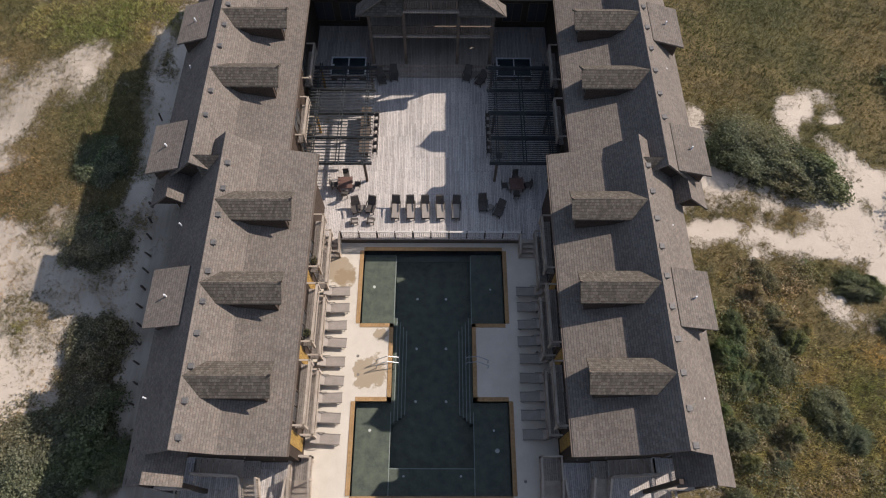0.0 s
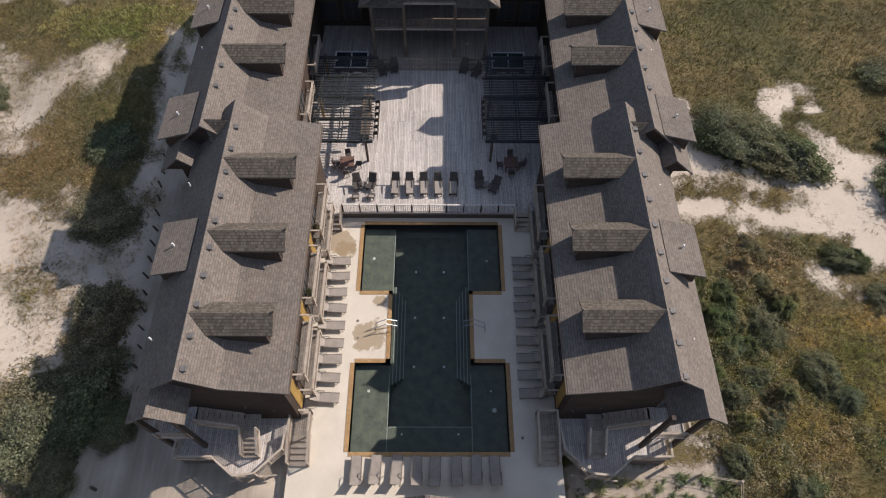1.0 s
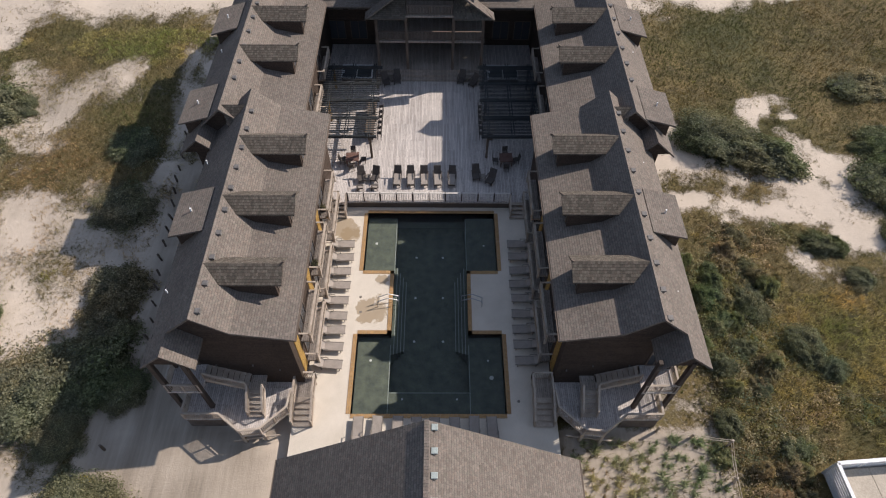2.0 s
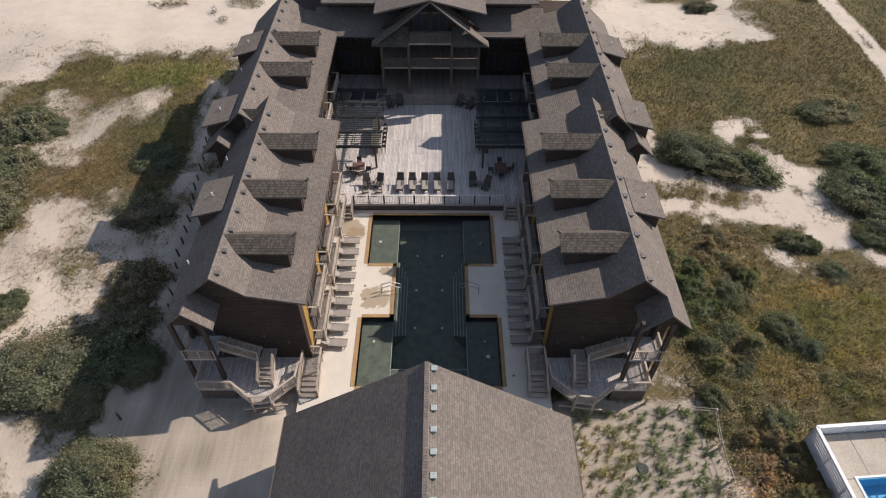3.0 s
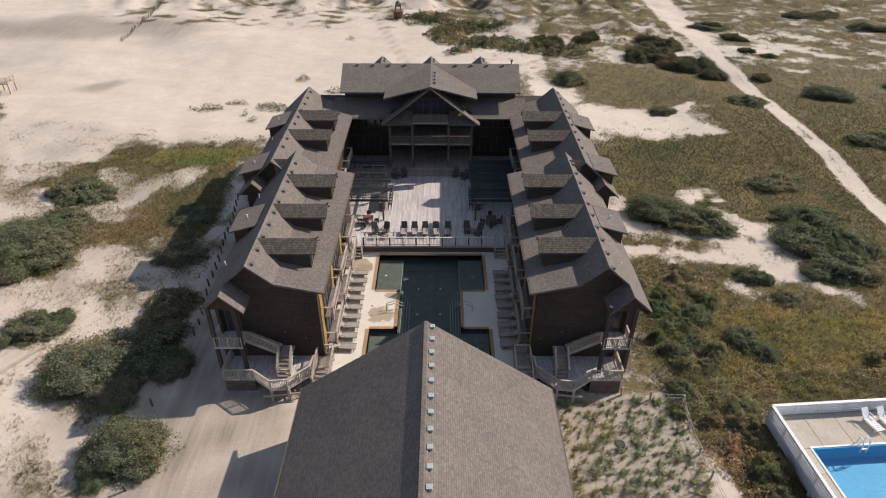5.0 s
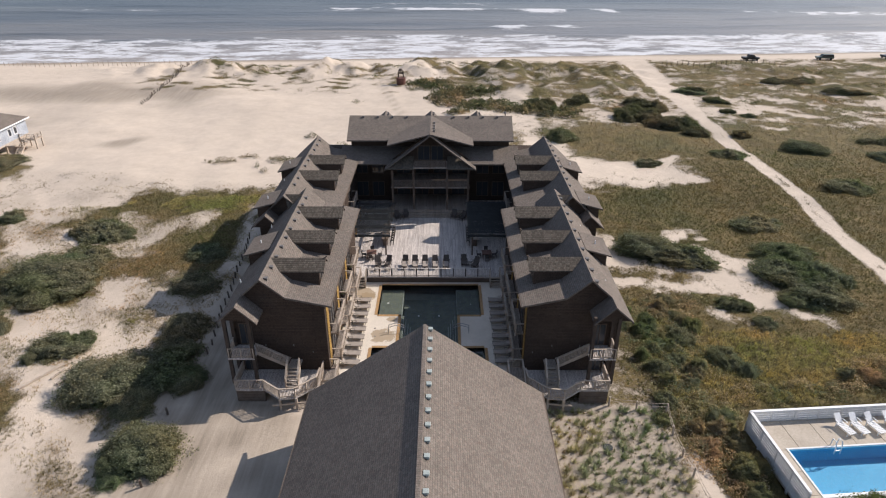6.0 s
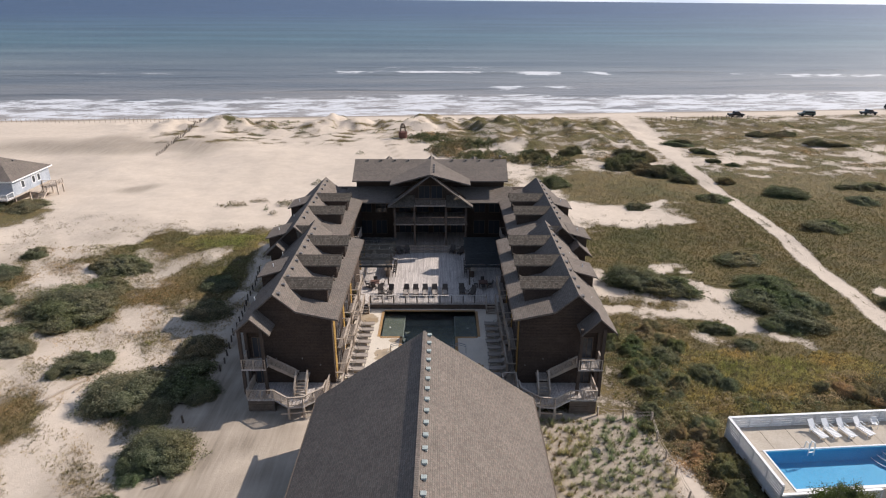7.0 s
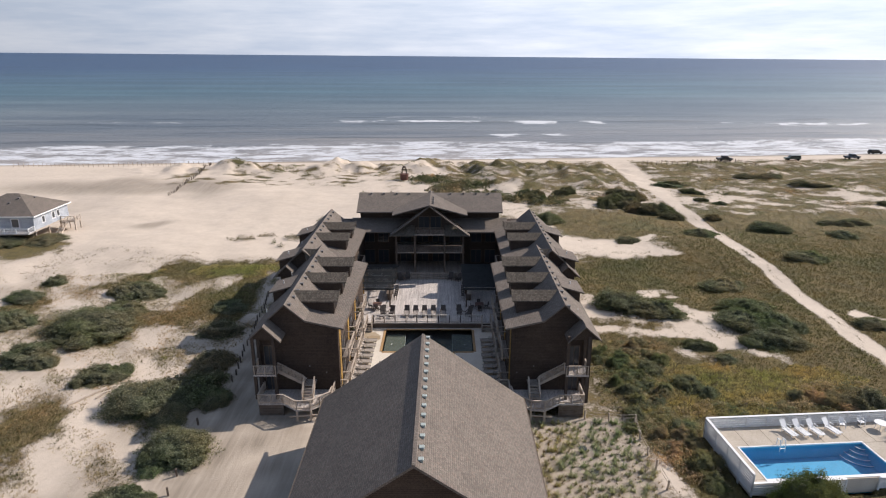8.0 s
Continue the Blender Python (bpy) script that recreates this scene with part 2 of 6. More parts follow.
M_SCRUB = leafy("brown_scrub_twigs", (0.2016, 0.1667, 0.1252), (0.3226, 0.2678, 0.1966), (0.5107, 0.4372, 0.3276))
M_GRASS = leafy("dune_grass", (0.088, 0.0746, 0.0403), (0.143, 0.1164, 0.0637), (0.2475, 0.1977, 0.1196))
M_STRAW = leafy("bleached_straw", (0.24, 0.195, 0.135), (0.34, 0.28, 0.195), (0.46, 0.385, 0.28))
M_GOLDROD = leafy("yellow_flower_heads", (0.4, 0.3, 0.04), (0.5, 0.38, 0.06), (0.6, 0.46, 0.09))
M_GOLDGRASS = leafy("golden_dune_grass", (0.2705, 0.238, 0.1125), (0.4057, 0.3622, 0.1851), (0.5973, 0.5405, 0.3372))
M_BUSH = leafy("olive_bush_leaves", (0.155, 0.155, 0.0978), (0.24, 0.2346, 0.1495), (0.355, 0.3417, 0.2242))
M_TREE = leafy("rich_green_leaves", (0.07, 0.095, 0.045), (0.11, 0.14, 0.065), (0.18, 0.21, 0.10))
M_FARGRASS = leafy("grey_straw_grass", (0.168, 0.138, 0.0975), (0.24, 0.1992, 0.145), (0.372, 0.3144, 0.2438))
M_DARKLEAF = leafy("dark_thicket_leaves", (0.0862, 0.0862, 0.0624), (0.1437, 0.1414, 0.1044), (0.23, 0.2219, 0.1656))
M_PAVING = mottled("tan_paving", (0.40, 0.345, 0.275), (0.48, 0.42, 0.345), 0.6, 0.85, 9.0, 0.0, 0.003)
# core of the shrubs: the shade between the leaves is put into its colour
M_INNERSHADE = mottled("shaded_inner_foliage", (0.1, 0.102, 0.065), (0.15, 0.15, 0.095), 3.0)


def glass_material():
    m, nt, p = material("window_glass", 0.04)
    p.inputs["Base Color"].default_value = (0.05, 0.055, 0.062, 1)
    p.inputs["Specular IOR Level"].default_value = 0.6
    return m


M_GLASS = glass_material()


def water_material(name, tint, wave, scale, depth):
    """Clear tinted water: seen through, with a Fresnel gloss on top."""
    m = bpy.data.materials.new(name)
    m.use_nodes = True
    nt = m.node_tree
    nt.nodes.remove(nt.nodes["Principled BSDF"])
    out = nt.nodes["Material Output"]
    tr, gl = nt.nodes.new("ShaderNodeBsdfTransparent"), nt.nodes.new("ShaderNodeBsdfGlossy")
    tr.inputs["Color"].default_value = (*tint, 1)
    gl.inputs["Roughness"].default_value = 0.06
    fr, mx, bp = nt.nodes.new("ShaderNodeFresnel"), nt.nodes.new("ShaderNodeMixShader"), nt.nodes.new("ShaderNodeBump")
    fr.inputs["IOR"].default_value = 1.33
    nz = noise_node(nt, scale, 3)
    bp.inputs["Strength"].default_value, bp.inputs["Distance"].default_value = wave, depth
    link(nt, nz, "Fac", bp, "Height")
    for n in (fr, gl):
        link(nt, bp, "Normal", n, "Normal")
    link(nt, fr, "Fac", mx, 0)
    link(nt, tr, "BSDF", mx, 1)
    link(nt, gl, "BSDF", mx, 2)
    link(nt, mx, "Shader", out, "Surface")
    return m


M_WATER = water_material("clear_pool_water", (0.78, 0.80, 0.77), 0.8, 4.5, 0.05)
M_BLUEWATER = water_material("clear_blue_water", (0.82, 0.94, 1.0), 0.25, 1.6, 0.05)


def ground_material():
    m, nt, p = material("sand_and_dune_grass", 0.95)
    att = nt.nodes.new("ShaderNodeAttribute")
    att.attribute_name = "cover"
    n1, n2, n3, n4 = noise_node(nt, 0.07, 5), noise_node(nt, 0.55, 6, 0.65), noise_node(nt, 3.2, 5, 0.7), noise_node(nt, 14.0, 3, 0.7)
    sand = ramp_node(nt, n2.outputs["Fac"], [(0.3, (0.525, 0.442, 0.354)), (0.7, (0.605, 0.513, 0.418))])
    sand = mix_node(nt, 0.18, sand, ramp_node(nt, n3.outputs["Fac"], [(0.3, (0.7, 0.68, 0.65)), (0.6, (1.08, 1.07, 1.05))]), "MULTIPLY")
    grass = ramp_node(nt, n1.outputs["Fac"], [(0.30, (0.083, 0.083, 0.038)), (0.44, (0.12, 0.102, 0.049)), (0.58, (0.162, 0.126, 0.068)), (0.72, (0.105, 0.096, 0.045))])
    grass = mix_node(nt, 0.8, grass, ramp_node(nt, n2.outputs["Fac"], [(0.3, (0.5, 0.55, 0.5)), (0.7, (1.4, 1.3, 1.1))]), "MULTIPLY")
    grass = mix_node(nt, 0.8, grass, ramp_node(nt, n3.outputs["Fac"], [(0.3, (0.45, 0.45, 0.4)), (0.7, (1.5, 1.45, 1.3))]), "MULTIPLY")
    e = math_node(nt, "ADD", math_node(nt, "MULTIPLY", math_node(nt, "SUBTRACT", n2.outputs["Fac"], 0.5), 1.1), math_node(nt, "MULTIPLY", math_node(nt, "SUBTRACT", n3.outputs["Fac"], 0.5), 1.0))
    e = math_node(nt, "ADD", e, math_node(nt, "MULTIPLY", math_node(nt, "SUBTRACT", n4.outputs["Fac"], 0.5), 0.9))
    f = math_node(nt, "ADD", e, att.outputs["Fac"])
    f = math_node(nt, "MULTIPLY", math_node(nt, "SUBTRACT", f, 0.36), 3.6, True)
    n5 = noise_node(nt, 2.1, 2, 0.5)
    n6 = noise_node(nt, 0.28, 3, 0.6)
    dots = math_node(nt, "MULTIPLY", math_node(nt, "SUBTRACT", math_node(nt, "ADD", n5.outputs["Fac"], math_node(nt, "MULTIPLY", n6.outputs["Fac"], 0.22)), 0.765), 14.0, True)
    sand = mix_node(nt, math_node(nt, "MULTIPLY", math_node(nt, "MULTIPLY", dots, 0.62), math_node(nt, "MULTIPLY", att.outputs["Fac"], 6.0, True)), sand, (0.26, 0.215, 0.15))
    sand_dark = nt.nodes.new("ShaderNodeAttribute")
    sand_dark.attribute_name = "sand_dark"
    streak = noise_node(nt, 1.0, 5, 0.65, None, (2.6, 0.16, 1))
    dark_f = math_node(nt, "MULTIPLY", sand_dark.outputs["Fac"], math_node(nt, "ADD", 0.35, math_node(nt, "MULTIPLY", streak.outputs["Fac"], 1.3)), True)
    sand = mix_node(nt, dark_f, sand, (0.27, 0.225, 0.175))
    nt.links.new(mix_node(nt, f, sand, grass), p.inputs["Base Color"])
    h = math_node(nt, "ADD", n3.outputs["Fac"], math_node(nt, "MULTIPLY", n4.outputs["Fac"], 0.9))
    h = math_node(nt, "MULTIPLY", h, math_node(nt, "ADD", math_node(nt, "MULTIPLY", f, 0.7), 0.3))
    bump_node(nt, p, h, 0.8, 0.13)
    return m


def sea_material():
    m, nt, p = material("sea_water", 0.12)
    p.inputs["Specular IOR Level"].default_value = 1.0
    geo = nt.nodes.new("ShaderNodeNewGeometry")
    sep = nt.nodes.new("ShaderNodeSeparateXYZ")
    link(nt, geo, "Position", sep, "Vector")
    y = math_node(nt, "SUBTRACT", sep.outputs["Y"], math_node(nt, "MULTIPLY", sep.outputs["X"], 0.085))
    band = noise_node(nt, 1.0, 5, 0.6, None, (0.004, 0.022, 1))
    far = math_node(nt, "DIVIDE", math_node(nt, "SUBTRACT", y, 170.0), 1600.0, True)
    # silty tones near shore are also lightened to paint in the reflection there
    deep = ramp_node(nt, far, [(0.0, (0.23, 0.212, 0.196)), (0.08, (0.12, 0.138, 0.147)), (0.26, (0.044, 0.1, 0.126)), (0.6, (0.03, 0.076, 0.122)), (1.0, (0.014, 0.05, 0.112))])
    deep = mix_node(nt, 0.8, deep, ramp_node(nt, band.outputs["Fac"], [(0.35, (0.45, 0.55, 0.65)), (0.65, (1.5, 1.4, 1.3))]), "MULTIPLY")
    att = nt.nodes.new("ShaderNodeAttribute")
    att.attribute_name = "foam"
    n1 = noise_node(nt, 1.0, 7, 0.72, None, (0.15, 0.4, 1))
    n2 = noise_node(nt, 1.0, 4, 0.7, None, (0.6, 1.2, 1))
    f = math_node(nt, "ADD", att.outputs["Fac"], math_node(nt, "ADD", math_node(nt, "MULTIPLY", math_node(nt, "SUBTRACT", n1.outputs["Fac"], 0.5), 1.5), math_node(nt, "MULTIPLY", math_node(nt, "SUBTRACT", n2.outputs["Fac"], 0.5), 0.9)))
    f = math_node(nt, "MULTIPLY", math_node(nt, "SUBTRACT", f, 0.5), 4.0, True)
    nt.links.new(mix_node(nt, f, deep, (0.56, 0.57, 0.585)), p.inputs["Base Color"])
    nt.links.new(math_node(nt, "ADD", math_node(nt, "MULTIPLY", f, 0.35), 0.52), p.inputs["Roughness"])
    w1, w2 = noise_node(nt, 1.0, 4, 0.6, None, (0.05, 0.16, 1)), noise_node(nt, 1.0, 3, 0.6, None, (0.4, 0.9, 1))
    h = math_node(nt, "ADD", math_node(nt, "MULTIPLY", w1.outputs["Fac"], 3.0), w2.outputs["Fac"])
    bump_node(nt, p, h, 0.55, 0.6)
    return m


M_GROUND, M_SEA = ground_material(), sea_material()


# ---- mesh helpers ----
def planar_uv(bm):
    """Each face gets its own flat map in metres: u level along the face, v up it."""
    lay = bm.loops.layers.uv.verify()
    for f in bm.faces:
        n = f.normal
        u = Vector((0, 0, 1)).cross(n)
        u = Vector((1, 0, 0)) if u.length < 1e-3 else u.normalized()
        v = n.cross(u)
        for lp in f.loops:
            lp[lay].uv = (lp.vert.co.dot(u), lp.vert.co.dot(v))


def thing(name, x=0.0, y=0.0, z=0.0, label="", category="", group="", kind=""):
    ob = new(name)
    ob.location = (x, y, z)
    ob.empty_display_size = 0.2
    return tagged(ob, label, category, group, kind)


def part(name, bm, mat, parent=None, label=""):
    """Links a bmesh, drawn in world places, as one mesh under a thing or under a part."""
    if name != "water":
        bmesh.ops.recalc_face_normals(bm, faces=bm.faces)
    planar_uv(bm)
    me = bpy.data.meshes.new(name)
    bm.to_mesh(me)
    bm.free()
    me.materials.append(mat)
    ob = new(name, me)
    if parent is not None:
        ob.parent = parent
        if parent.type == "EMPTY":
            ob.matrix_parent_inverse = Matrix.Translation(parent.location).inverted()
    if label:
        ob["label"] = label
    return ob


def hull(bm, top, low):
    """A closed block between two outlines of the same number of corners."""
    a, b = [bm.verts.new(p) for p in top], [bm.verts.new(p) for p in low]
    bm.faces.new(a)
    bm.faces.new(b[::-1])
    for i in range(len(a)):
        j = (i + 1) % len(a)
        bm.faces.new((a[i], b[i], b[j], a[j]))
    return bm


def slab(bm, top, thick=0.18, way=(0, 0, -1)):
    w = Vector(way) * thick
    return hull(bm, [Vector(p) for p in top], [Vector(p) + w for p in top])


def box(bm, x0, x1, y0, y1, z0, z1):
    return hull(bm, [(x0, y0, z1), (x1, y0, z1), (x1, y1, z1), (x0, y1, z1)], [(x0, y0, z0), (x1, y0, z0), (x1, y1, z0), (x0, y1, z0)])


def beam(bm, a, b, w=0.1, h=0.1):
    a, b = Vector(a), Vector(b)
    d = (b - a).normalized()
    side = d.cross(Vector((0, 0, 1)))
    side = Vector((1, 0, 0)) if side.length < 1e-3 else side.normalized()
    up = side.cross(d)
    s, u = side * w / 2, up * h / 2
    return hull(bm, [a - s + u, a + s + u, b + s + u, b - s + u], [a - s - u, a + s - u, b + s - u, b - s - u])


def disc(bm, x, y, z0, z1, r, n=12, r1=None):
    r1 = r if r1 is None else r1
    ring = [(math.cos(2 * math.pi * i / n), math.sin(2 * math.pi * i / n)) for i in range(n)]
    return hull(bm, [(x + r1 * c, y + r1 * s, z1) for c, s in ring], [(x + r * c, y + r * s, z0) for c, s in ring])


def level(pts, z):
    """One flat face that looks up."""
    bm = bmesh.new()
    f = bm.faces.new([bm.verts.new((x, y, z)) for x, y in pts])
    f.normal_update()
    if f.normal.z < 0:
        f.normal_flip()
    return bm


def BM():
    return bmesh.new()


def railing(parent, pts, z, h=1.0, gap=0.12, span=1.9, mat=None, post_mat=None):
    """A wooden rail along a line of corners (x, y) or (x, y, z): posts one by one, and top rail, bottom rail and pickets per run."""
    mat = mat or M_RAIL
    p3 = [Vector((p[0], p[1], p[2] if len(p) > 2 else z)) for p in pts]
    for a, b in zip(p3[:-1], p3[1:]):
        flat = (b - a).length
        n = max(1, round(flat / span))
        for i in range(n + (1 if b is p3[-1] else 0)):
            q = a.lerp(b, i / n)
            part("post", box(BM(), q.x - 0.05, q.x + 0.05, q.y - 0.05, q.y + 0.05, q.z, q.z + h + 0.03), post_mat or mat, parent)
        part("top_rail", beam(BM(), a + Vector((0, 0, h)), b + Vector((0, 0, h)), 0.14, 0.05), mat, parent)
        part("bottom_rail", beam(BM(), a + Vector((0, 0, 0.12)), b + Vector((0, 0, 0.12)), 0.05, 0.08), mat, parent)
        bm = BM()
        k = max(1, int(flat / gap))
        for i in range(k):
            q = a.lerp(b, (i + 0.5) / k)
            box(bm, q.x - 0.02, q.x + 0.02, q.y - 0.02, q.y + 0.02, q.z + 0.12, q.z + h)
        tagged(part("picket_infill", bm, mat, parent), kind="stuff")


# ---- ground and sea ----
def smooth(e0, e1, v):
    t = np.clip((v - e0) / (e1 - e0), 0, 1)
    return t * t * (3 - 2 * t)


def wobble(x, y, s, seed):
    """Cheap smooth noise on arrays, about -1 to 1."""
    r = np.random.RandomState(seed)
    out = np.zeros(np.shape(x))
    for k in range(7):
        a, ph, f = r.uniform(0, 6.28), r.uniform(0, 6.28), r.uniform(0.6, 1.9) / s
        out += np.sin((x * math.cos(a) + y * math.sin(a)) * f * 2.2 + ph + 1.7 * np.sin((y * math.cos(a) - x * math.sin(a)) * f + ph * 2))
    return out / 3.2


def blobs(x, y, items):
    """How much a place lies in one of the ellipses (x, y, half width, half depth)."""
    out = np.zeros(np.shape(x))
    for cx, cy, rx, ry in items:
        d = np.sqrt(((x - cx) / rx) ** 2 + ((y - cy) / ry) ** 2)
        out = np.maximum(out, smooth(1.6, 0.45, d))
    return out


GRASS_WEST = [(-33, 46.5, 9.5, 7.5), (-31.5, 33, 3.4, 9), (-29.5, 40, 5, 11), (-49, 40.2, 5, 2.0), (-38, 0.2, 4, 3.2), (-45, 24, 6.5, 5.5), (-42.5, 29.5, 5, 3.5),
              (-59, 31, 3, 4), (-77, 62, 7, 9), (-27.5, 31, 3.2, 6.5), (-34, 27.5, 3.4, 3.6), (-26.4, 23, 2.6, 3.4), (-25, 13, 2.2, 3), (-24, 54, 6, 3), (-47, -6, 8, 4), (-34.5, 6.8, 1.6, 1)]
SAND_WEST = [(-38.6, 33.6, 3.6, 3.6), (-39.8, 41.6, 4.4, 3.0), (-37.8, 37.6, 4.6, 5.4), (-34.6, 42.2, 3.0, 2.2), (-30, 19, 3.4, 2.2), (-34, 14.5, 5.5, 5), (-33, 5.5, 4, 4)]
SAND_EAST = [(28, 31, 6.5, 5.6), (36.5, 25.4, 6.0, 3.6), (39.2, 22.2, 2.8, 3.6), (40.2, 29, 2.4, 2.6), (24, 33, 2.6, 6.5), (26.5, 23.8, 5.5, 2.3), (33, 23.6, 4, 2.2), (20, 33, 3, 11), (32, 63.5, 14, 7), (42.5, 59.2, 4.4, 2.0), (44, 68.3, 4.2, 1.6), (21, 76, 6, 7),
             (62.3, 28, 2, 1.5), (23, 150, 4, 12), (21.6, -5.5, 1.6, 4), (20, 60, 9, 9), (72, 90, 3, 1.2), (50, 128, 4, 8)]
THIN_EAST = [(35.4, 36.2, 2.6, 3.2), (33.2, 16.0, 3.2, 1.8), (41.6, 16.4, 3, 1.7), (48.5, 19.5, 2, 1.2), (36.5, 13.9, 2, 0.6)]
TRACK = [(62, 200), (61.8, 149), (60.6, 120), (59.2, 95), (58.9, 71), (58.3, 50), (56.8, 35), (56.1, 20), (56.0, 5), (56, -60)]


def track_x(y):
    pts = sorted((b, a) for a, b in TRACK)
    return np.interp(y, [p[0] for p in pts], [p[1] for p in pts])


def cover(x, y):
    """How far dune grass covers the sand, 0 to 1."""
    wx, wy = x + 1.9 * wobble(x, y, 6, 3) + 0.8 * wobble(x, y, 1.8, 13), y + 1.9 * wobble(x, y, 6, 4) + 0.8 * wobble(x, y, 1.8, 14)
    east = 0.62 + 0.42 * smooth(21, 24, x) * (1 - 0.75 * blobs(wx, wy, SAND_EAST)) - (0.62 + 0.14 * wobble(x, y, 3, 18)) * blobs(wx, wy, SAND_EAST) * smooth(16, 20, x)
    east -= (0.7 + 0.25 * wobble(x, y, 2.2, 19)) * blobs(wx, wy, THIN_EAST)
    east += 0.75 * blobs(wx, wy, [(25.9, 24.6, 3.0, 0.8), (38.8, 33.4, 2.2, 2.4)])
    east += smooth(78, 100, y) * (-0.6 + 0.08 * smooth(62, 90, x) + 0.22 * wobble(x, y, 9, 15) + 0.34 * wobble(x, y, 3, 16) + 0.2 * wobble(x, y, 1.4, 36))
    west = 0.19 + 0.16 * wobble(x, y, 4, 17) + (0.04 + 0.16 * wobble(x + 0.8 * y, 0.35 * y, 2.2, 37)) * (1 - blobs(wx, wy, SAND_WEST)) * smooth(-22, -27, x) * smooth(48, 40, y) + 0.75 * blobs(wx, wy, GRASS_WEST) * (1 - 0.8 * blobs(wx, wy, SAND_WEST))
    west += 0.6 * blobs(wx, wy, [(-46.5, 44.4, 5, 2.0), (-39.5, 47.4, 4.5, 2.0), (-34, 48.5, 4, 2.2), (-22.3, -1.6, 1.6, 1.0)])
    west = west * smooth(58 + 0.0 * y, 50, wy + 0.25 * (wx + 30))
    c = np.where(x > 4, east, west)
    c = np.where((np.abs(x) < 24) & (y > 52) & (y < 100) & (x < 8), 0.05, c)
    c = np.where((y > 86) & (x > 8), np.maximum(c, 0.24 + 0.1 * wobble(x, y, 2.0, 48)), c)
    crest = smooth(112, 124, y) * smooth(162, 152, y)
    c = np.maximum(c, crest * (0.27 + 0.22 * wobble(x, y, 7, 9) + 0.3 * wobble(x, y, 2.6, 29)) * smooth(-95, -70, x) + crest * 0.35 * smooth(0, 10, x))
    c *= 1 - smooth(2.0, 1.0, np.abs(x - track_x(y)) / (1 + 1.6 * smooth(95, 135, y)) + 0.25 * wobble(x, y, 5, 11))
    edge = -21.4 - 0.11 * np.clip(y - 9, 0, 40)
    c = np.where((x < -15) & (x > -31) & (y < 46), c * smooth(edge, edge - 3.2, x), c)
    c = np.where((x < -17.5) & (x > -25.5) & (y < 46), np.maximum(c, (0.22 + 0.26 * wobble(x, y, 2.4, 28)) * smooth(16, 22, y)), c)
    c = np.maximum(c, 0.5 * np.exp(-((x - track_x(y)) / 0.45) ** 2) * np.clip(0.5 + 0.6 * wobble(x, y, 4, 12), 0, 1) * smooth(95, 80, y))
    c = np.where((x > 9.5) & (x < 21.5) & (y < 2.5) & (y > -22), 0.16 + 0.08 * wobble(x, y, 1.2, 27), c)
    c = np.where((x > -24) & (x < -9) & (y < 3), 0.0, c)
    return np.clip(c, 0, 1) * smooth(162, 154, y - 0.085 * x)


def land(x, y):
    """Height of the ground."""
    h = -0.25 + 0.35 * wobble(x, y, 16, 1) + 0.10 * wobble(x, y, 3.5, 2)
    h += 0.25 * smooth(-10, -40, x) - 0.15 * smooth(15, 30, x)
    flat = smooth(30, 22, np.abs(x)) * smooth(-34, -26, y) * smooth(62, 56, y)
    h = h * (1 - flat) + (-0.05 - 0.2 * smooth(0, 20, x)) * flat
    ridge = np.exp(-((y - 146 - 4 * wobble(x, y, 40, 5)) / 11.0) ** 2)
    lump = 1.9 + 1.5 * wobble(x, y, 13, 6) + 1.0 * wobble(x, y, 5, 7) + 0.55 * wobble(x, y, 2.6, 10)
    h += ridge * np.clip(lump * (1 - 0.62 * smooth(56, 72, x) - 0.3 * smooth(-30, -45, x)), 0.2, 5) * smooth(-110, -75, x) * (1 - 0.8 * smooth(9, 3, np.abs(x - track_x(y))))
    back = np.exp(-((y - 122) / 12.0) ** 2) * smooth(0, 25, x)
    h += back * np.clip(0.9 + 1.0 * wobble(x, y, 11, 8) + 0.6 * wobble(x, y, 4, 20), 0, 3) * (1 - 0.5 * smooth(56, 72, x)) * (1 - 0.8 * smooth(9, 3, np.abs(x - track_x(y))))
    v = y - 0.085 * x
    beach = smooth(152, 184, v)
    return h * (1 - smooth(152, 168, v)) - 1.9 * beach - 0.02 * np.clip(v - 184, 0, 100)


def sheet(name, xs, ys, height, mat, fields, kind_label):
    gx, gy = np.meshgrid(xs, ys)
    z = height(gx, gy)
    nx, ny = len(xs), len(ys)
    verts = np.stack([gx.ravel(), gy.ravel(), z.ravel()], 1)
    i = (np.arange(ny - 1)[:, None] * nx + np.arange(nx - 1)[None]).ravel()
    faces = np.stack([i, i + 1, i + nx + 1, i + nx], 1)
    me = bpy.data.meshes.new(name)
    me.vertices.add(len(verts))
    me.vertices.foreach_set("co", verts.ravel())
    me.loops.add(faces.size)
    me.loops.foreach_set("vertex_index", faces.ravel())
    me.polygons.add(len(faces))
    me.polygons.foreach_set("loop_start", np.arange(0, faces.size, 4))
    me.polygons.foreach_set("use_smooth", np.ones(len(faces), bool))
    me.update()
    for key, fn in fields.items():
        me.attributes.new(key, "FLOAT", "POINT").data.foreach_set("value", fn(gx, gy).ravel().astype(np.float32))
    me.materials.append(mat)
    return tagged(new(name, me), kind_label[0], kind_label[1], "", "structure")


def spread(lo, hi, step, out_lo, out_hi):
    mid = list(np.arange(lo, hi + step / 2, step))
    a, b, d = [], [], step
    v = lo
    while v > out_lo:
        d *= 1.35
        v = max(v - d, out_lo)
        a.append(v)
    v, d = hi, step
    while v < out_hi:
        d *= 1.35
        v = min(v + d, out_hi)
        b.append(v)
    return np.array(a[::-1] + mid + b)


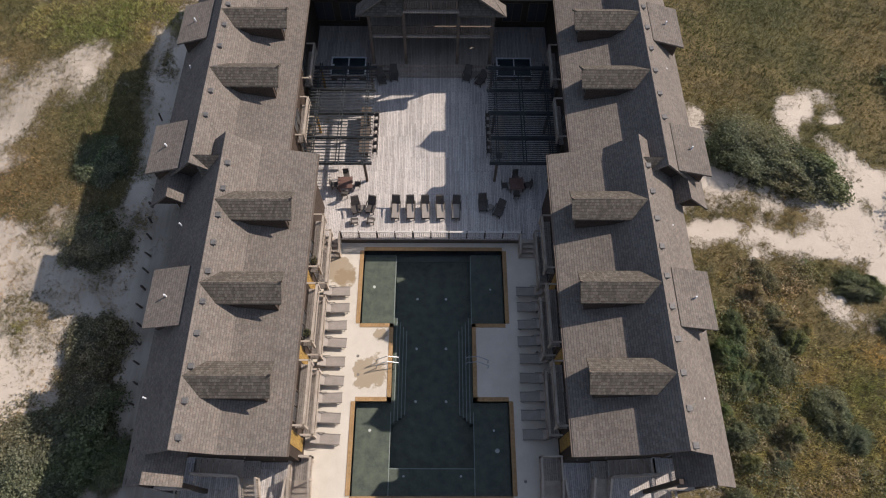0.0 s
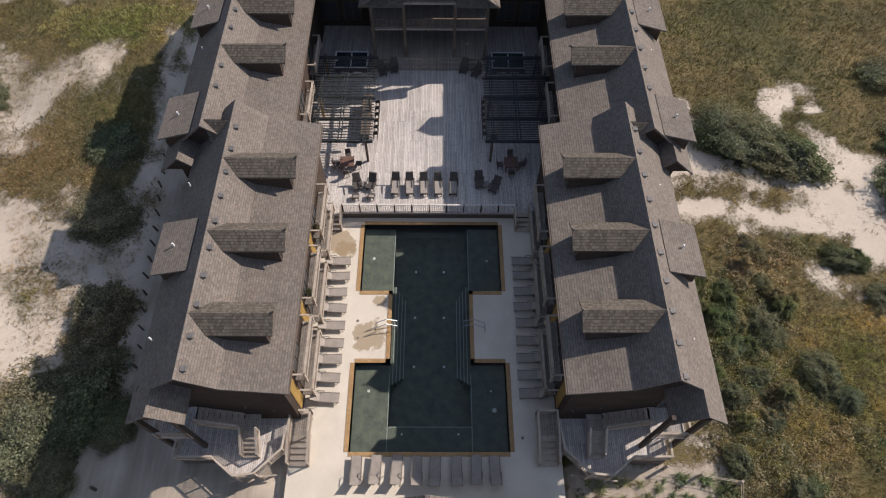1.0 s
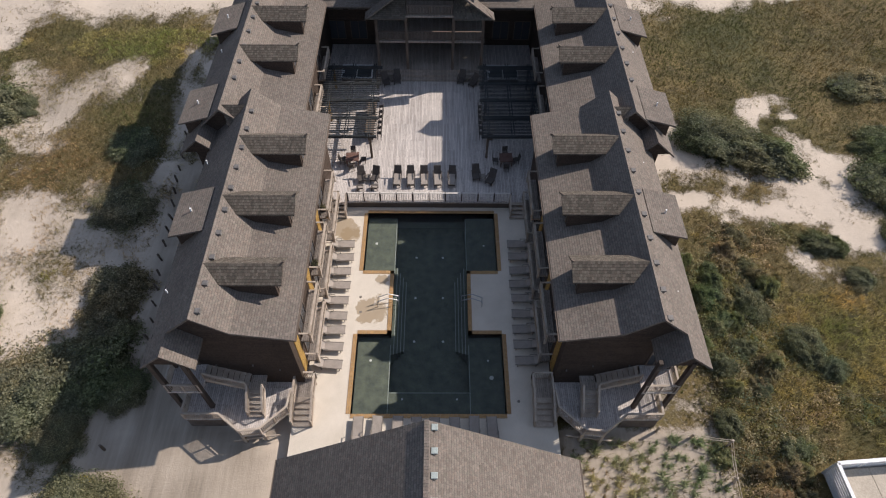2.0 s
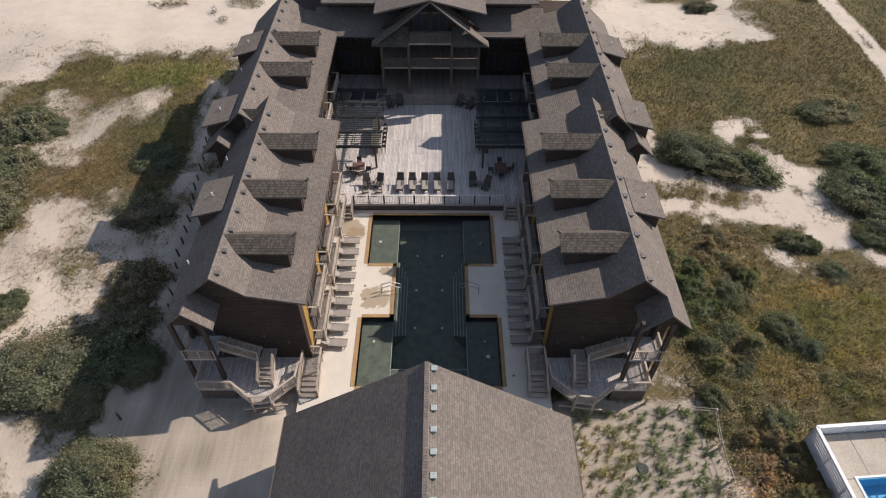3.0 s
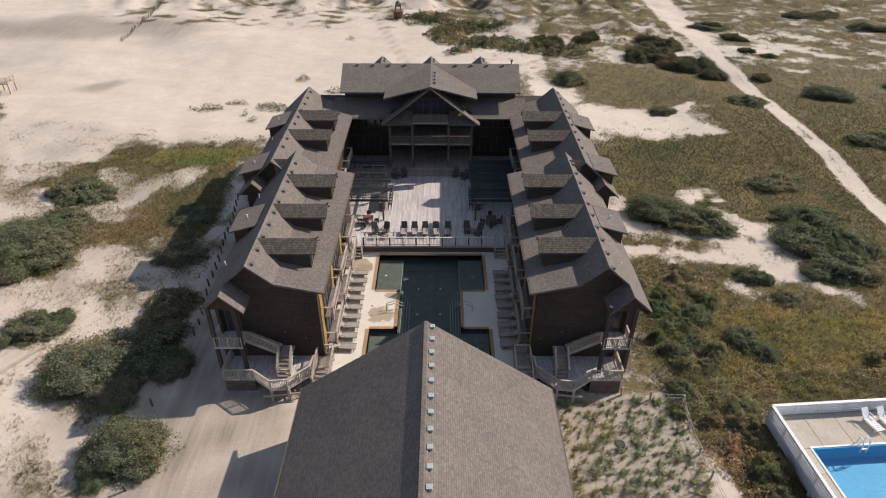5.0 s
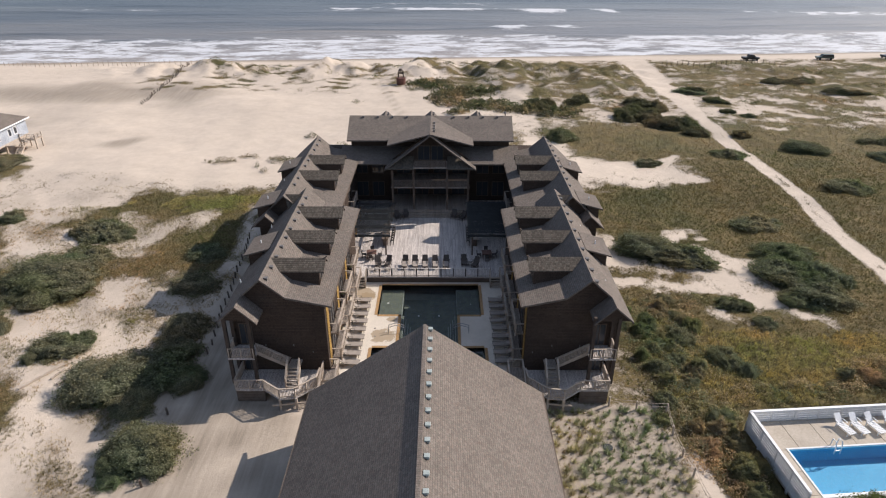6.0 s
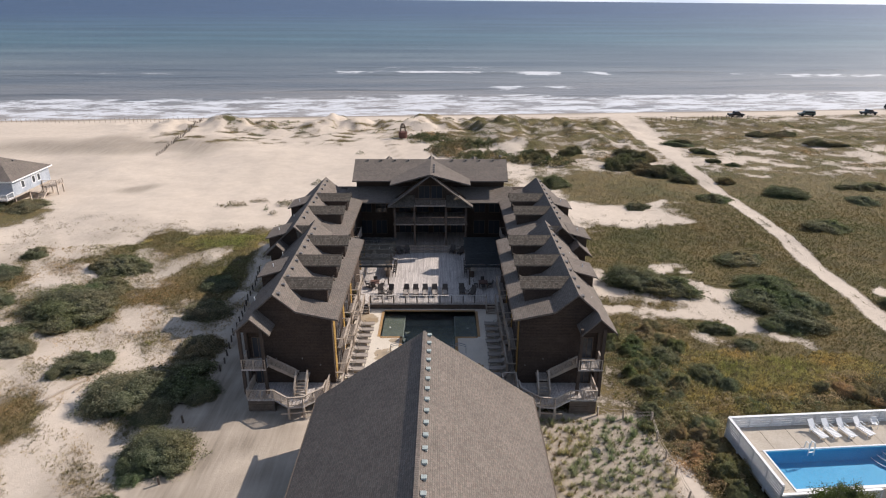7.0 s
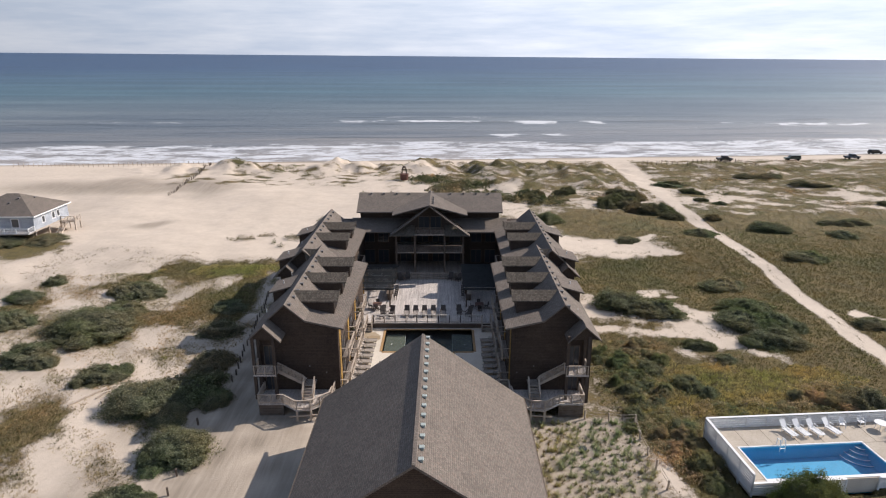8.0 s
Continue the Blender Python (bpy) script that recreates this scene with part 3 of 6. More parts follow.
XS, YS = spread(-100, 125, 0.9, -4500, 4500), spread(-24, 205, 0.9, -2500, 260)
WATER_Z = -1.35


SIDE_X, SIDE_Y, SIDE_TURN = 27.5, -0.5, 4.2


def side_u(x, y):
    return (x - SIDE_X) * math.cos(radians(SIDE_TURN)) + (y - SIDE_Y) * math.sin(radians(SIDE_TURN))


def side_v(x, y):
    return -(x - SIDE_X) * math.sin(radians(SIDE_TURN)) + (y - SIDE_Y) * math.cos(radians(SIDE_TURN))


def dug(x, y):
    """The ground, dug out under the pools and decks."""
    h = land(x, y)
    pit = ((np.abs(x) < 9.0) & (y > -0.9) & (y < 44)) | ((side_u(x, y) > 0.4) & (side_u(x, y) < 22) & (side_v(x, y) > -8.1) & (side_v(x, y) < -0.3))
    return np.where(pit, np.minimum(h, -2.2), h)


def damp(x, y):
    """Darkened sand: wet by the sea, and packed and rutted in the lane, where the shade of the wing is painted in too.
    """
    sea = smooth(164, 173, y - 0.085 * x + 2 * wobble(x, y, 18, 21))
    # packed sand, tinted deeper beyond y = -3 to paint in the wing's shade
    lane = (0.82 + 0.18 * smooth(-3, 3, y)) * smooth(-24.5, -22, x) * smooth(-14 + 5 * smooth(4, 0, y), -16.5 + 5 * smooth(4, 0, y), x) * smooth(48, 40, y)
    mid = -19.0 - 0.02 * y
    rut = np.exp(-((np.abs(x - mid) - 0.85) / 0.35) ** 2) * smooth(48, 40, y)
    straw = 0.55 * smooth(-0.5, 0.9, 0.8 * wobble(x, y, 7, 24) + 0.7 * wobble(x + 0.8 * y, 0.35 * y, 2, 25)) * smooth(60, 45, y) * smooth(-22, -26, x)
    way = -6.6 - 0.24 * (y - 95)
    tracks = 0.4 * np.exp(-((np.abs(x - way) - 0.6) / 0.4) ** 2) * smooth(66, 74, y) * smooth(130, 122, y)
    haze = 0.75 * blobs(x + 6 * wobble(x, y, 20, 38), y + 3 * wobble(x, y, 14, 39), [(-85, 117, 32, 9), (-62, 76, 5, 2.2), (-120, 90, 30, 8)]) + 0.1 * smooth(0, 1, wobble(x, y, 16, 40)) * smooth(55, 70, y)
    garden = 0.62 * ((x > 9.5) & (x < 21.5) & (y < 2.5) & (y > -22))
    return np.clip(sea + haze + garden + tracks + straw + lane * (0.75 + 0.25 * wobble(x, y, 2.5, 23)) + 0.25 * rut, 0, 1)


sheet("ground", XS, YS, dug, M_GROUND, {"cover": cover, "sand_dark": damp},
      ("pale dune sand with patches of olive dune grass", "ground"))


def swell(x, y):
    """Low wave crests that run in along the shore."""
    far = y
    y = y - 0.085 * x
    z = WATER_Z + 0.0 * x
    for yc, hgt, w, seed in ((214, 0.55, 3.0, 31), (236, 0.7, 3.2, 32), (300, 0.9, 4.0, 33), (330, 0.5, 4.0, 34), (262, 0.4, 4, 35)):
        c = yc + 5 * wobble(x, 0 * y, 60, seed)
        z = z + hgt * np.clip(0.55 + 0.6 * wobble(x, 0 * y, 45, seed + 9), 0, 1.2) * np.exp(-((y - c) / w) ** 2)
    return z + (26.0 - 0.0075 * x) * np.clip((far - 1400) / 3500, 0, 1) ** 2


def foam(x, y):
    y = y - 0.085 * x
    k = 6 * wobble(x, 0 * y, 40, 31)
    f = smooth(168, 174, y + 3 * wobble(x, y, 25, 41)) * smooth(228, 206, y - k)
    f = f * (0.64 + 0.2 * wobble(x, y * 2.5, 14, 42) + 0.14 * wobble(x, y * 1.5, 5, 47))
    for yc, w, seed, amp in ((214, 7, 31, 0.9), (202, 5, 32, 0.7), (184, 4, 36, 0.8)):
        c = yc + 5 * wobble(x, 0 * y, 50, seed)
        f = np.maximum(f, amp * np.clip(0.45 + 0.6 * wobble(x, 0 * y, 30, seed + 9) + 0.35 * wobble(x, y, 7, seed + 3), 0, 1) * np.exp(-((y - c) / w) ** 2))
    # breakers on the outer bar, each with a trail of foam on its shoreward side
    for yc, lean, x0, x1, w, seed, amp in ((312, -0.155, -62, 94, 3.8, 33, 1.1), (304, -0.1, 158, 240, 3.8, 37, 1.05), (246, -0.03, 20, 66, 3.5, 38, 0.95), (334, -0.1, -40, 34, 2.5, 44, 0.55),
                                           (266, 0.0, -150, -96, 2.5, 43, 0.45), (300, -0.1, -210, -130, 2.5, 45, 0.6), (283, -0.1, 96, 150, 2.5, 46, 0.5)):
        c = yc + lean * x + 2.5 * wobble(x, 0 * y, 24, seed) + 1.3 * wobble(x, 0 * y, 6, seed + 1)
        run = smooth(x0 - 10, x0 + 10, x) * smooth(x1 + 10, x1 - 10, x) * np.clip(0.66 + 0.45 * wobble(x, 0 * y, 18, seed + 9) + 0.35 * wobble(x, y, 5, seed + 3), 0, 1.1)
        f = np.maximum(f, amp * run * np.exp(-(np.where(y < c, (y - c) / 3.6, y - c) / w) ** 2))
    return f


sheet("sea", spread(-260, 260, 2.5, -4800, 4800), spread(140, 370, 1.5, 139, 4900), swell, M_SEA, {"foam": foam},
      ("grey-green sea with white breakers along the beach", "water"))


# ---- the three-sided hotel ----
RX, RZ, BX, BZ, EX, EZ, OX, OZ = 14.2, 11.2, 12.2, 9.45, 8.4, 8.6, 17.7, 8.02
OUT = (RZ - OZ) / (OX - RX)


def gable_window(parent, x, y0, y1, z0, z1, s):
    """A window in a wall that faces along x, with frame, sash bar and glass."""
    win = part("window", box(BM(), min(x, x + s * 0.02), max(x, x + s * 0.02), y0, y1, z0, z1), M_GLASS, parent, "dark window glass")
    bm = BM()
    a, b = min(x, x + s * 0.06), max(x, x + s * 0.06)
    for u0, u1, v0, v1 in ((y0 - 0.08, y1 + 0.08, z1, z1 + 0.09), (y0 - 0.08, y1 + 0.08, z0 - 0.09, z0), (y0 - 0.08, y0, z0, z1), (y1, y1 + 0.08, z0, z1),
                           ((y0 + y1) / 2 - 0.03, (y0 + y1) / 2 + 0.03, z0, z1)):
        box(bm, a, b, u0, u1, v0, v1)
    part("window_frame", bm, M_POST, win)


def face_window(parent, y, x0, x1, z0, z1, mat=None, name="window"):
    """A window or glazed door in a wall that faces the front (towards lower y)."""
    win = part(name, box(BM(), x0, x1, y - 0.02, y, z0, z1), M_GLASS, parent, "dark window glass")
    bm = BM()
    for u0, u1, v0, v1 in ((x0 - 0.08, x1 + 0.08, z1, z1 + 0.09), (x0 - 0.08, x1 + 0.08, z0 - 0.09, z0), (x0 - 0.08, x0, z0, z1), (x1, x1 + 0.08, z0, z1),
                           ((x0 + x1) / 2 - 0.03, (x0 + x1) / 2 + 0.03, z0, z1)):
        box(bm, u0, u1, y - 0.06, y, v0, v1)
    part("frame", bm, mat or M_POST, win)


def roof_vent(parent, x, y, z, tilt, r=0.13, mat=None):
    """A small square-topped box vent that sits on a slope."""
    bm = BM()
    box(bm, x - r * 0.8, x + r * 0.8, y - r * 0.8, y + r * 0.8, z - 0.12, z + 0.12)
    hull(bm, [(x - r, y - r, z + 0.2), (x + r, y - r, z + 0.2), (x + r, y + r, z + 0.2), (x - r, y + r, z + 0.2)],
         [(x - r * 1.15, y - r * 1.15, z + 0.12), (x + r * 1.15, y - r * 1.15, z + 0.12), (x + r * 1.15, y + r * 1.15, z + 0.12), (x - r * 1.15, y + r * 1.15, z + 0.12)])
    part("roof_vent", bm, mat or M_VENT, parent, "small grey metal roof vent")


def dormer(wing, s, dx, yc):
    """A gabled dormer on the courtyard slope, with a pointed front overhang."""
    X = lambda v: s * (v + dx)
    tz, ez, hw = 11.17, 10.35, 1.08
    back = BX + (ez - BZ) / ((RZ - BZ) / (RX - BX))
    low = EZ + (BZ - EZ) * (9.75 - EX) / (BX - EX)
    bm = BM()
    prof = lambda x, drop: [(X(x), yc - 0.98, 8.5), (X(x), yc + 0.98, 8.5), (X(x), yc + 0.98, ez - drop), (X(x), yc, tz - drop - 0.12), (X(x), yc - 0.98, ez - drop)]
    hull(bm, prof(9.75, 0.06), prof(13.4, 0.06))
    d = part("dormer", bm, M_CEDAR, wing, "gabled roof dormer with cedar walls")
    for k in (-1, 1):
        part("dormer_roof", slab(BM(), [(X(9.2), yc, tz), (X(14.16), yc, tz), (X(back), yc + k * hw, ez), (X(9.28), yc + k * hw, ez)], 0.13), M_SHAKE, d, "coarse grey-brown shake roof")
    gable_window(d, X(9.75), yc - 0.65, yc + 0.65, low + 0.25, ez - 0.15, -s)
    part("finial", beam(BM(), (X(9.4), yc, tz - 0.05), (X(9.12), yc + 0.05, tz + 0.13), 0.08, 0.08), M_POST, d, "dark pointed finial at the tip of the ridge")
    part("bracket", beam(BM(), (X(9.24), yc, tz - 0.28), (X(9.75), yc, tz - 0.28), 0.14, 0.2), M_POST, d)


def bay(wing, s, dx, y0, y1):
    """A bay on the outer side with a low shed roof that lifts off the main slope."""
    X = lambda v: s * (v + dx)
    bm = BM()
    hull(bm, [(X(16.0), y0 + 0.3, 9.95), (X(17.35), y0 + 0.3, 9.6), (X(17.35), y1 - 0.3, 9.6), (X(16.0), y1 - 0.3, 9.95)],
         [(X(16.0), y0 + 0.3, 4.1), (X(17.35), y0 + 0.3, 4.1), (X(17.35), y1 - 0.3, 4.1), (X(16.0), y1 - 0.3, 4.1)])
    b = part("bay", bm, M_CEDAR, wing, "cedar bay under a shed roof")
    part("shed_roof", slab(BM(), [(X(15.2), y0, 10.36), (X(17.75), y0, 9.62), (X(17.75), y1, 9.62), (X(15.2), y1, 10.36)], 0.14), M_SHINGLE, b)
    gable_window(b, X(17.35), y0 + 0.8, y1 - 0.8, 8.2, 9.3, s)
    gable_window(b, X(17.35), y0 + 0.8, y1 - 0.8, 4.9, 6.3, s)
    part("vent_pipe", disc(BM(), X(16.5), (y0 + y1) / 2, 9.9, 10.3, 0.06, 8), M_WHITE, b, "white plumbing vent pipe")


def wing_block(wing, s, dx, y0, y1, dormers, bays, vents):
    X = lambda v: s * (v + dx)
    wy = y0 + 0.55
    bm = BM()
    prof = lambda y: [(X(9.05), y, -0.4), (X(9.05), y, EZ - 0.1), (X(BX), y, BZ - 0.22), (X(RX), y, RZ - 0.3), (X(17.3), y, OZ + 0.15), (X(17.3), y, -0.4)]
    part("wall", hull(bm, prof(wy), prof(y1 - 0.3)), M_CEDAR, wing, "brown cedar siding")
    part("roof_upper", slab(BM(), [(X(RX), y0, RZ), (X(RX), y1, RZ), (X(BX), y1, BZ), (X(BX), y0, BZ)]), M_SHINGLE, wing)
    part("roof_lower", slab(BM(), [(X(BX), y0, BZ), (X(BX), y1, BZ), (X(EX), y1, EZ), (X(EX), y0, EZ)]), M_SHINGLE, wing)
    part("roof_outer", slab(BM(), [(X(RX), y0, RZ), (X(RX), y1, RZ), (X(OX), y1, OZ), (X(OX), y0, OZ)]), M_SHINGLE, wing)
    # porch gable at the front end, flush with the outer slope
    px, pz, yp = 16.05, RZ - OUT * (16.05 - RX), y0 - 1.6
    porch = part("porch_roof", slab(BM(), [(X(px), yp, pz), (X(px), y0, pz), (X(OX), y0, OZ), (X(OX), yp, OZ)], 0.16), M_SHINGLE, wing)
    part("porch_inner_roof", slab(BM(), [(X(px), yp, pz), (X(px), wy, pz), (X(14.4), wy, 7.86), (X(14.4), yp, 7.86)], 0.16), M_SHINGLE, porch)
    part("porch_gable", slab(BM(), [(X(px), yp + 0.25, pz - 0.2), (X(OX - 0.25), yp + 0.25, OZ), (X(14.55), yp + 0.25, OZ - 0.05)], 0.1, (0, 1, 0)), M_CEDAR, porch)
    part("gutter", beam(BM(), (X(EX - 0.05), y0, EZ - 0.1), (X(EX - 0.05), y1, EZ - 0.1), 0.12, 0.12), M_POST, wing)
    for yc in dormers:
        dormer(wing, s, dx, yc)
    for a, b in bays:
        bay(wing, s, dx, a, b)
    for yv in vents:
        roof_vent(wing, X(RX) + 0.4, yv, RZ - (0.36 if s > 0 else 0.35), 0, 0.16)


WINGS = {}
for s, side in ((-1, "west"), (1, "east")):
    w = thing("hotel_wing", s * 13, 15, 0, "long brown cedar hotel wing with dormered shingle roof", "building", "hotel wings")
    WINGS[s] = w
    wing_block(w, s, 0.2 if s > 0 else -0.5, 4.8, 25.6, (9.07, 14.65, 20.45) if s > 0 else (8.82, 14.52, 20.33), ((12.1, 16.0),), [5.1 + 2.01 * i for i in range(10)] if s > 0 else [5.5 + 1.97 * i for i in range(10)])
    wing_block(w, s, 1.9 if s > 0 else 1.6, 23.1, 45.3, (31.3, 37.0), ((23.2, 27.2), (34.9, 38.9)), [27.2 + 2.1 * i for i in range(9)])
    # small cross roof in the valley between the two ridges
    part("valley_roof", slab(BM(), [(s * 14.0 + 0.3, 23.75, 11.12), (s * 15.9 + 0.1, 23.75, 11.12), (s * 15.4 + 0.1, 22.75, 9.8)], 0.1), M_SHAKE, w)
    for yv in (8.0, 19.5, 33.0):
        bm = disc(BM(), s * 16.4 + (s * 1.7 if yv > 25 else 0), yv, 9.0, 9.4, 0.05, 8)
        part("vent_pipe", bm, M_WHITE, w, "white plumbing vent pipe")

    part("link_wall", box(BM(), min(s * 9.6, s * 16.6), max(s * 9.6, s * 16.6), 45.25, 50.0, -0.4, 8.35), M_CEDAR, w)

# main block across the far end
main = thing("hotel_main_block", 0, 46, 0, "dark cedar main block with a wide front gable and balconies", "building")
CX = 0.1
part("wall", hull(BM(), [(-11.2, 45.2, 11.0), (11.2, 45.2, 11.0), (11.2, 53.6, 11.0), (-11.2, 53.6, 11.0)],
                  [(-11.2, 45.2, -0.4), (11.2, 45.2, -0.4), (11.2, 53.6, -0.4), (-11.2, 53.6, -0.4)]), M_CEDAR, main)
for k, (ye, nm) in enumerate(((43.3, "roof_front"), (54.8, "roof_back"))):
    part(nm, slab(BM(), [(-11.75, 49.1, 13.07), (11.85, 49.1, 13.07), (11.65, ye, 11.15), (-11.55, ye, 11.15)]), M_SHINGLE, main)
for s in (-1, 1):
    part("gable_end", slab(BM(), [(s * 11.2, 45.2, 10.95), (s * 11.2, 53.6, 10.95), (s * 11.2, 49.3, 12.8)], 0.15, (-s, 0, 0)), M_CEDAR, main)
    part("lower_roof", slab(BM(), [(CX + s * 3.0, 45.2, 9.75), (s * 12.5, 45.2, 9.75), (s * 12.5, 41.2, 8.45), (CX + s * 3.0, 41.2, 8.45)]), M_SHINGLE, main)
    part("cross_gable_roof", slab(BM(), [(CX, 40.0, 13.03), (CX, 49.0, 13.1), (CX + s * 5.85, 45.6, 11.32), (CX + s * 5.85, 40.6, 11.32)]), M_SHINGLE, main)
    part("front_gable_roof", slab(BM(), [(CX, 39.95, 12.9), (CX, 40.9, 12.9), (CX + s * 6.2, 40.6, 8.3), (CX + s * 6.2, 39.3, 8.3), (CX + s * 2.7, 39.5, 10.9)]), M_SHINGLE, main)
    part("skirt_roof", slab(BM(), [(CX + s * 2.3, 41.2, 9.6), (CX + s * 4.4, 41.2, 9.6), (CX + s * 6.15, 39.25, 8.42), (CX + s * 2.3, 39.25, 8.42)], 0.12), M_SHAKE, main, "coarse shake skirt roof")
    for bx in (7.6, 9.9):
        face_window(main, 45.2, s * bx - 0.8, s * bx + 0.8, 5.7, 7.6)
        face_window(main, 45.2, s * bx - 0.8, s * bx + 0.8, 2.2, 4.3)
    for px in (2.3, 5.2):
        part("porch_post", box(BM(), CX + s * px - 0.13, CX + s * px + 0.13, 39.7, 39.96, 2.3, 8.4), M_POST, main, "square timber post")
    for i in range(4):
        roof_vent(main, s * (3.4 + 2.1 * i), 48.6, 12.95, 0, 0.15)
for gx, gy, gz in ((-7.2, 57.8, 11.5), (0.0, 55.9, 12.05), (7.2, 57.8, 11.5)):
    prof = lambda y: [(gx - 1.9, y, 3.5), (gx + 1.9, y, 3.5), (gx + 1.9, y, gz - 1.75), (gx, y, gz - 0.2), (gx - 1.9, y, gz - 1.75)]
    rg = part("rear_gable", hull(BM(), prof(53.65), prof(gy - 0.4)), M_CEDAR, main, "cedar gable on the seaward side")
    for k in (-1, 1):
        part("rear_gable_roof", slab(BM(), [(gx, 51.2, gz), (gx, gy, gz), (gx + k * 2.2, gy, gz - 1.9), (gx + k * 2.2, 53.2, gz - 1.9)], 0.12), M_SHINGLE, rg)
    for i in range(2):
        roof_vent(rg, gx + 0.4, gy - 0.7 - 1.0 * i, gz - 0.3, 0, 0.12)
part("ventilator_post", disc(BM(), 10.9, 49.3, 12.9, 13.4, 0.09, 10), M_POST, main, "dark post of a roof ventilator")
part("ventilator_cap", disc(BM(), 10.9, 49.3, 13.4, 13.6, 0.24, 14, 0.13), M_VENT, main, "grey ventilator cap")
part("gable_wall", slab(BM(), [(CX, 42.2, 12.7), (CX + 5.9, 42.2, 8.4), (CX - 5.9, 42.2, 8.4)], 0.2, (0, 1, 0)), M_CEDAR, main)
part("porch_floor", box(BM(), CX - 5.5, CX + 5.5, 39.6, 45.2, 1.41, 2.3), M_DECKDARK, main)
for i in range(2):
    part("porch_step", box(BM(), CX - 5.5, CX + 5.5, 38.9 + 0.35 * i, 39.6, 1.41, 1.7 + 0.3 * i), M_DECKDARK, main)
part("balcony_floor", box(BM(), CX - 5.4, CX + 5.4, 39.8, 45.2, 5.42, 5.6), M_DECKDARK, main)
part("upper_balcony_floor", box(BM(), CX - 2.3, CX + 2.3, 39.6, 42.2, 8.35, 8.55), M_DECKDARK, main)
for a, b in ((-5.2, -2.3), (-2.3, 2.3), (2.3, 5.2)):
    railing(main, [(CX + a, 39.95), (CX + b, 39.95)], 5.6, 1.0, 0.13, 2.3, M_BROWNRAIL)
railing(main, [(CX - 2.1, 39.75), (CX + 2.1, 39.75)], 8.55, 1.0, 0.13, 2.2, M_BROWNRAIL)
face_window(main, 42.2, CX - 1.7, CX - 0.15, 8.7, 10.7)
face_window(main, 42.2, CX + 0.15, CX + 1.7, 8.7, 10.7)
for bx in (-4.0, -1.3, 1.3, 4.0):
    face_window(main, 45.2, CX + bx - 0.9, CX + bx + 0.9, 5.7, 7.8)
    face_window(main, 45.2, CX + bx - 0.9, CX + bx + 0.9, 2.4, 4.6)
for i in range(4):
    roof_vent(main, CX + 0.5, 41.6 + 1.3 * i, 12.95, 0, 0.13)

# front block under the camera
front = thing("front_block", 0.4, -10, 0, "brown cedar hall with a plain steep shingle roof", "building")
FX, FZ, FE, FH = 0.42, 10.78, 9.35, 4.2
for s in (-1, 1):
    part("roof", slab(BM(), [(FX, -1.1, FZ), (FX, -20.1, FZ), (FX + s * FE, -20.1, FH), (FX + s * FE, -1.1, FH)], 0.2), M_SHINGLE, front)
    part("gutter", beam(BM(), (FX + s * (FE + 0.06), -1.1, FH - 0.1), (FX + s * (FE + 0.06), -20.1, FH - 0.1), 0.12, 0.12), M_POST, front)
prof = lambda y: [(FX - 8.9, y, -0.4), (FX + 8.9, y, -0.4), (FX + 8.9, y, FH + 0.1), (FX, y, FZ - 0.3), (FX - 8.9, y, FH + 0.1)]
part("wall", hull(BM(), prof(-1.7), prof(-19.4)), M_CEDAR, front)
part("ridge_cap", beam(BM(), (FX, -1.1, FZ), (FX, -20.1, FZ), 0.26, 0.03), M_SHINGLE, front)
for i in range(15):
    roof_vent(front, FX + 0.42, -1.45 - 1.27 * i, FZ - 0.3, 0, 0.16, M_TILE)


# ---- courtyard ----
PX, PZ = 0.36, 0.65
POOL = [(-5.55, 3.25), (5.55, 3.25), (5.55, 9.65), (2.98, 9.65), (2.98, 15.55), (5.55, 15.55), (5.55, 21.7), (-5.55, 21.7), (-5.55, 15.55), (-2.98, 15.55), (-2.98, 9.65), (-5.55, 9.65)]
terrace = tagged(part("pool_terrace", box(BM(), -9.2, PX - 5.55, -1.0, 22.4, -0.6, PZ), M_CONCRETE), "pale concrete pool terrace with damp stains", "pavement", "", "structure")
for x0, x1, y0, y1 in ((PX + 5.55, 9.4, -1.0, 22.4), (PX - 5.55, PX + 5.55, -1.0, 3.25), (PX - 5.55, PX + 5.55, 21.7, 22.4), (PX - 5.55, PX - 2.98, 9.65, 15.55), (PX + 2.98, PX + 5.55, 9.65, 15.55)):
    part("slab", box(BM(), x0, x1, y0, y1, -0.6, PZ), M_CONCRETE, terrace)
pool = thing("swimming_pool", PX, 12.5, -1.4, "dark-lined swimming pool with orange brick coping", "pool", "", "structure")
bm = BM()
box(bm, PX - 5.5, PX + 5.5, 3.3, 21.65, -1.6, -1.35)
part("pool_floor", bm, M_LINER, pool)
bm = BM()
n = len(POOL)
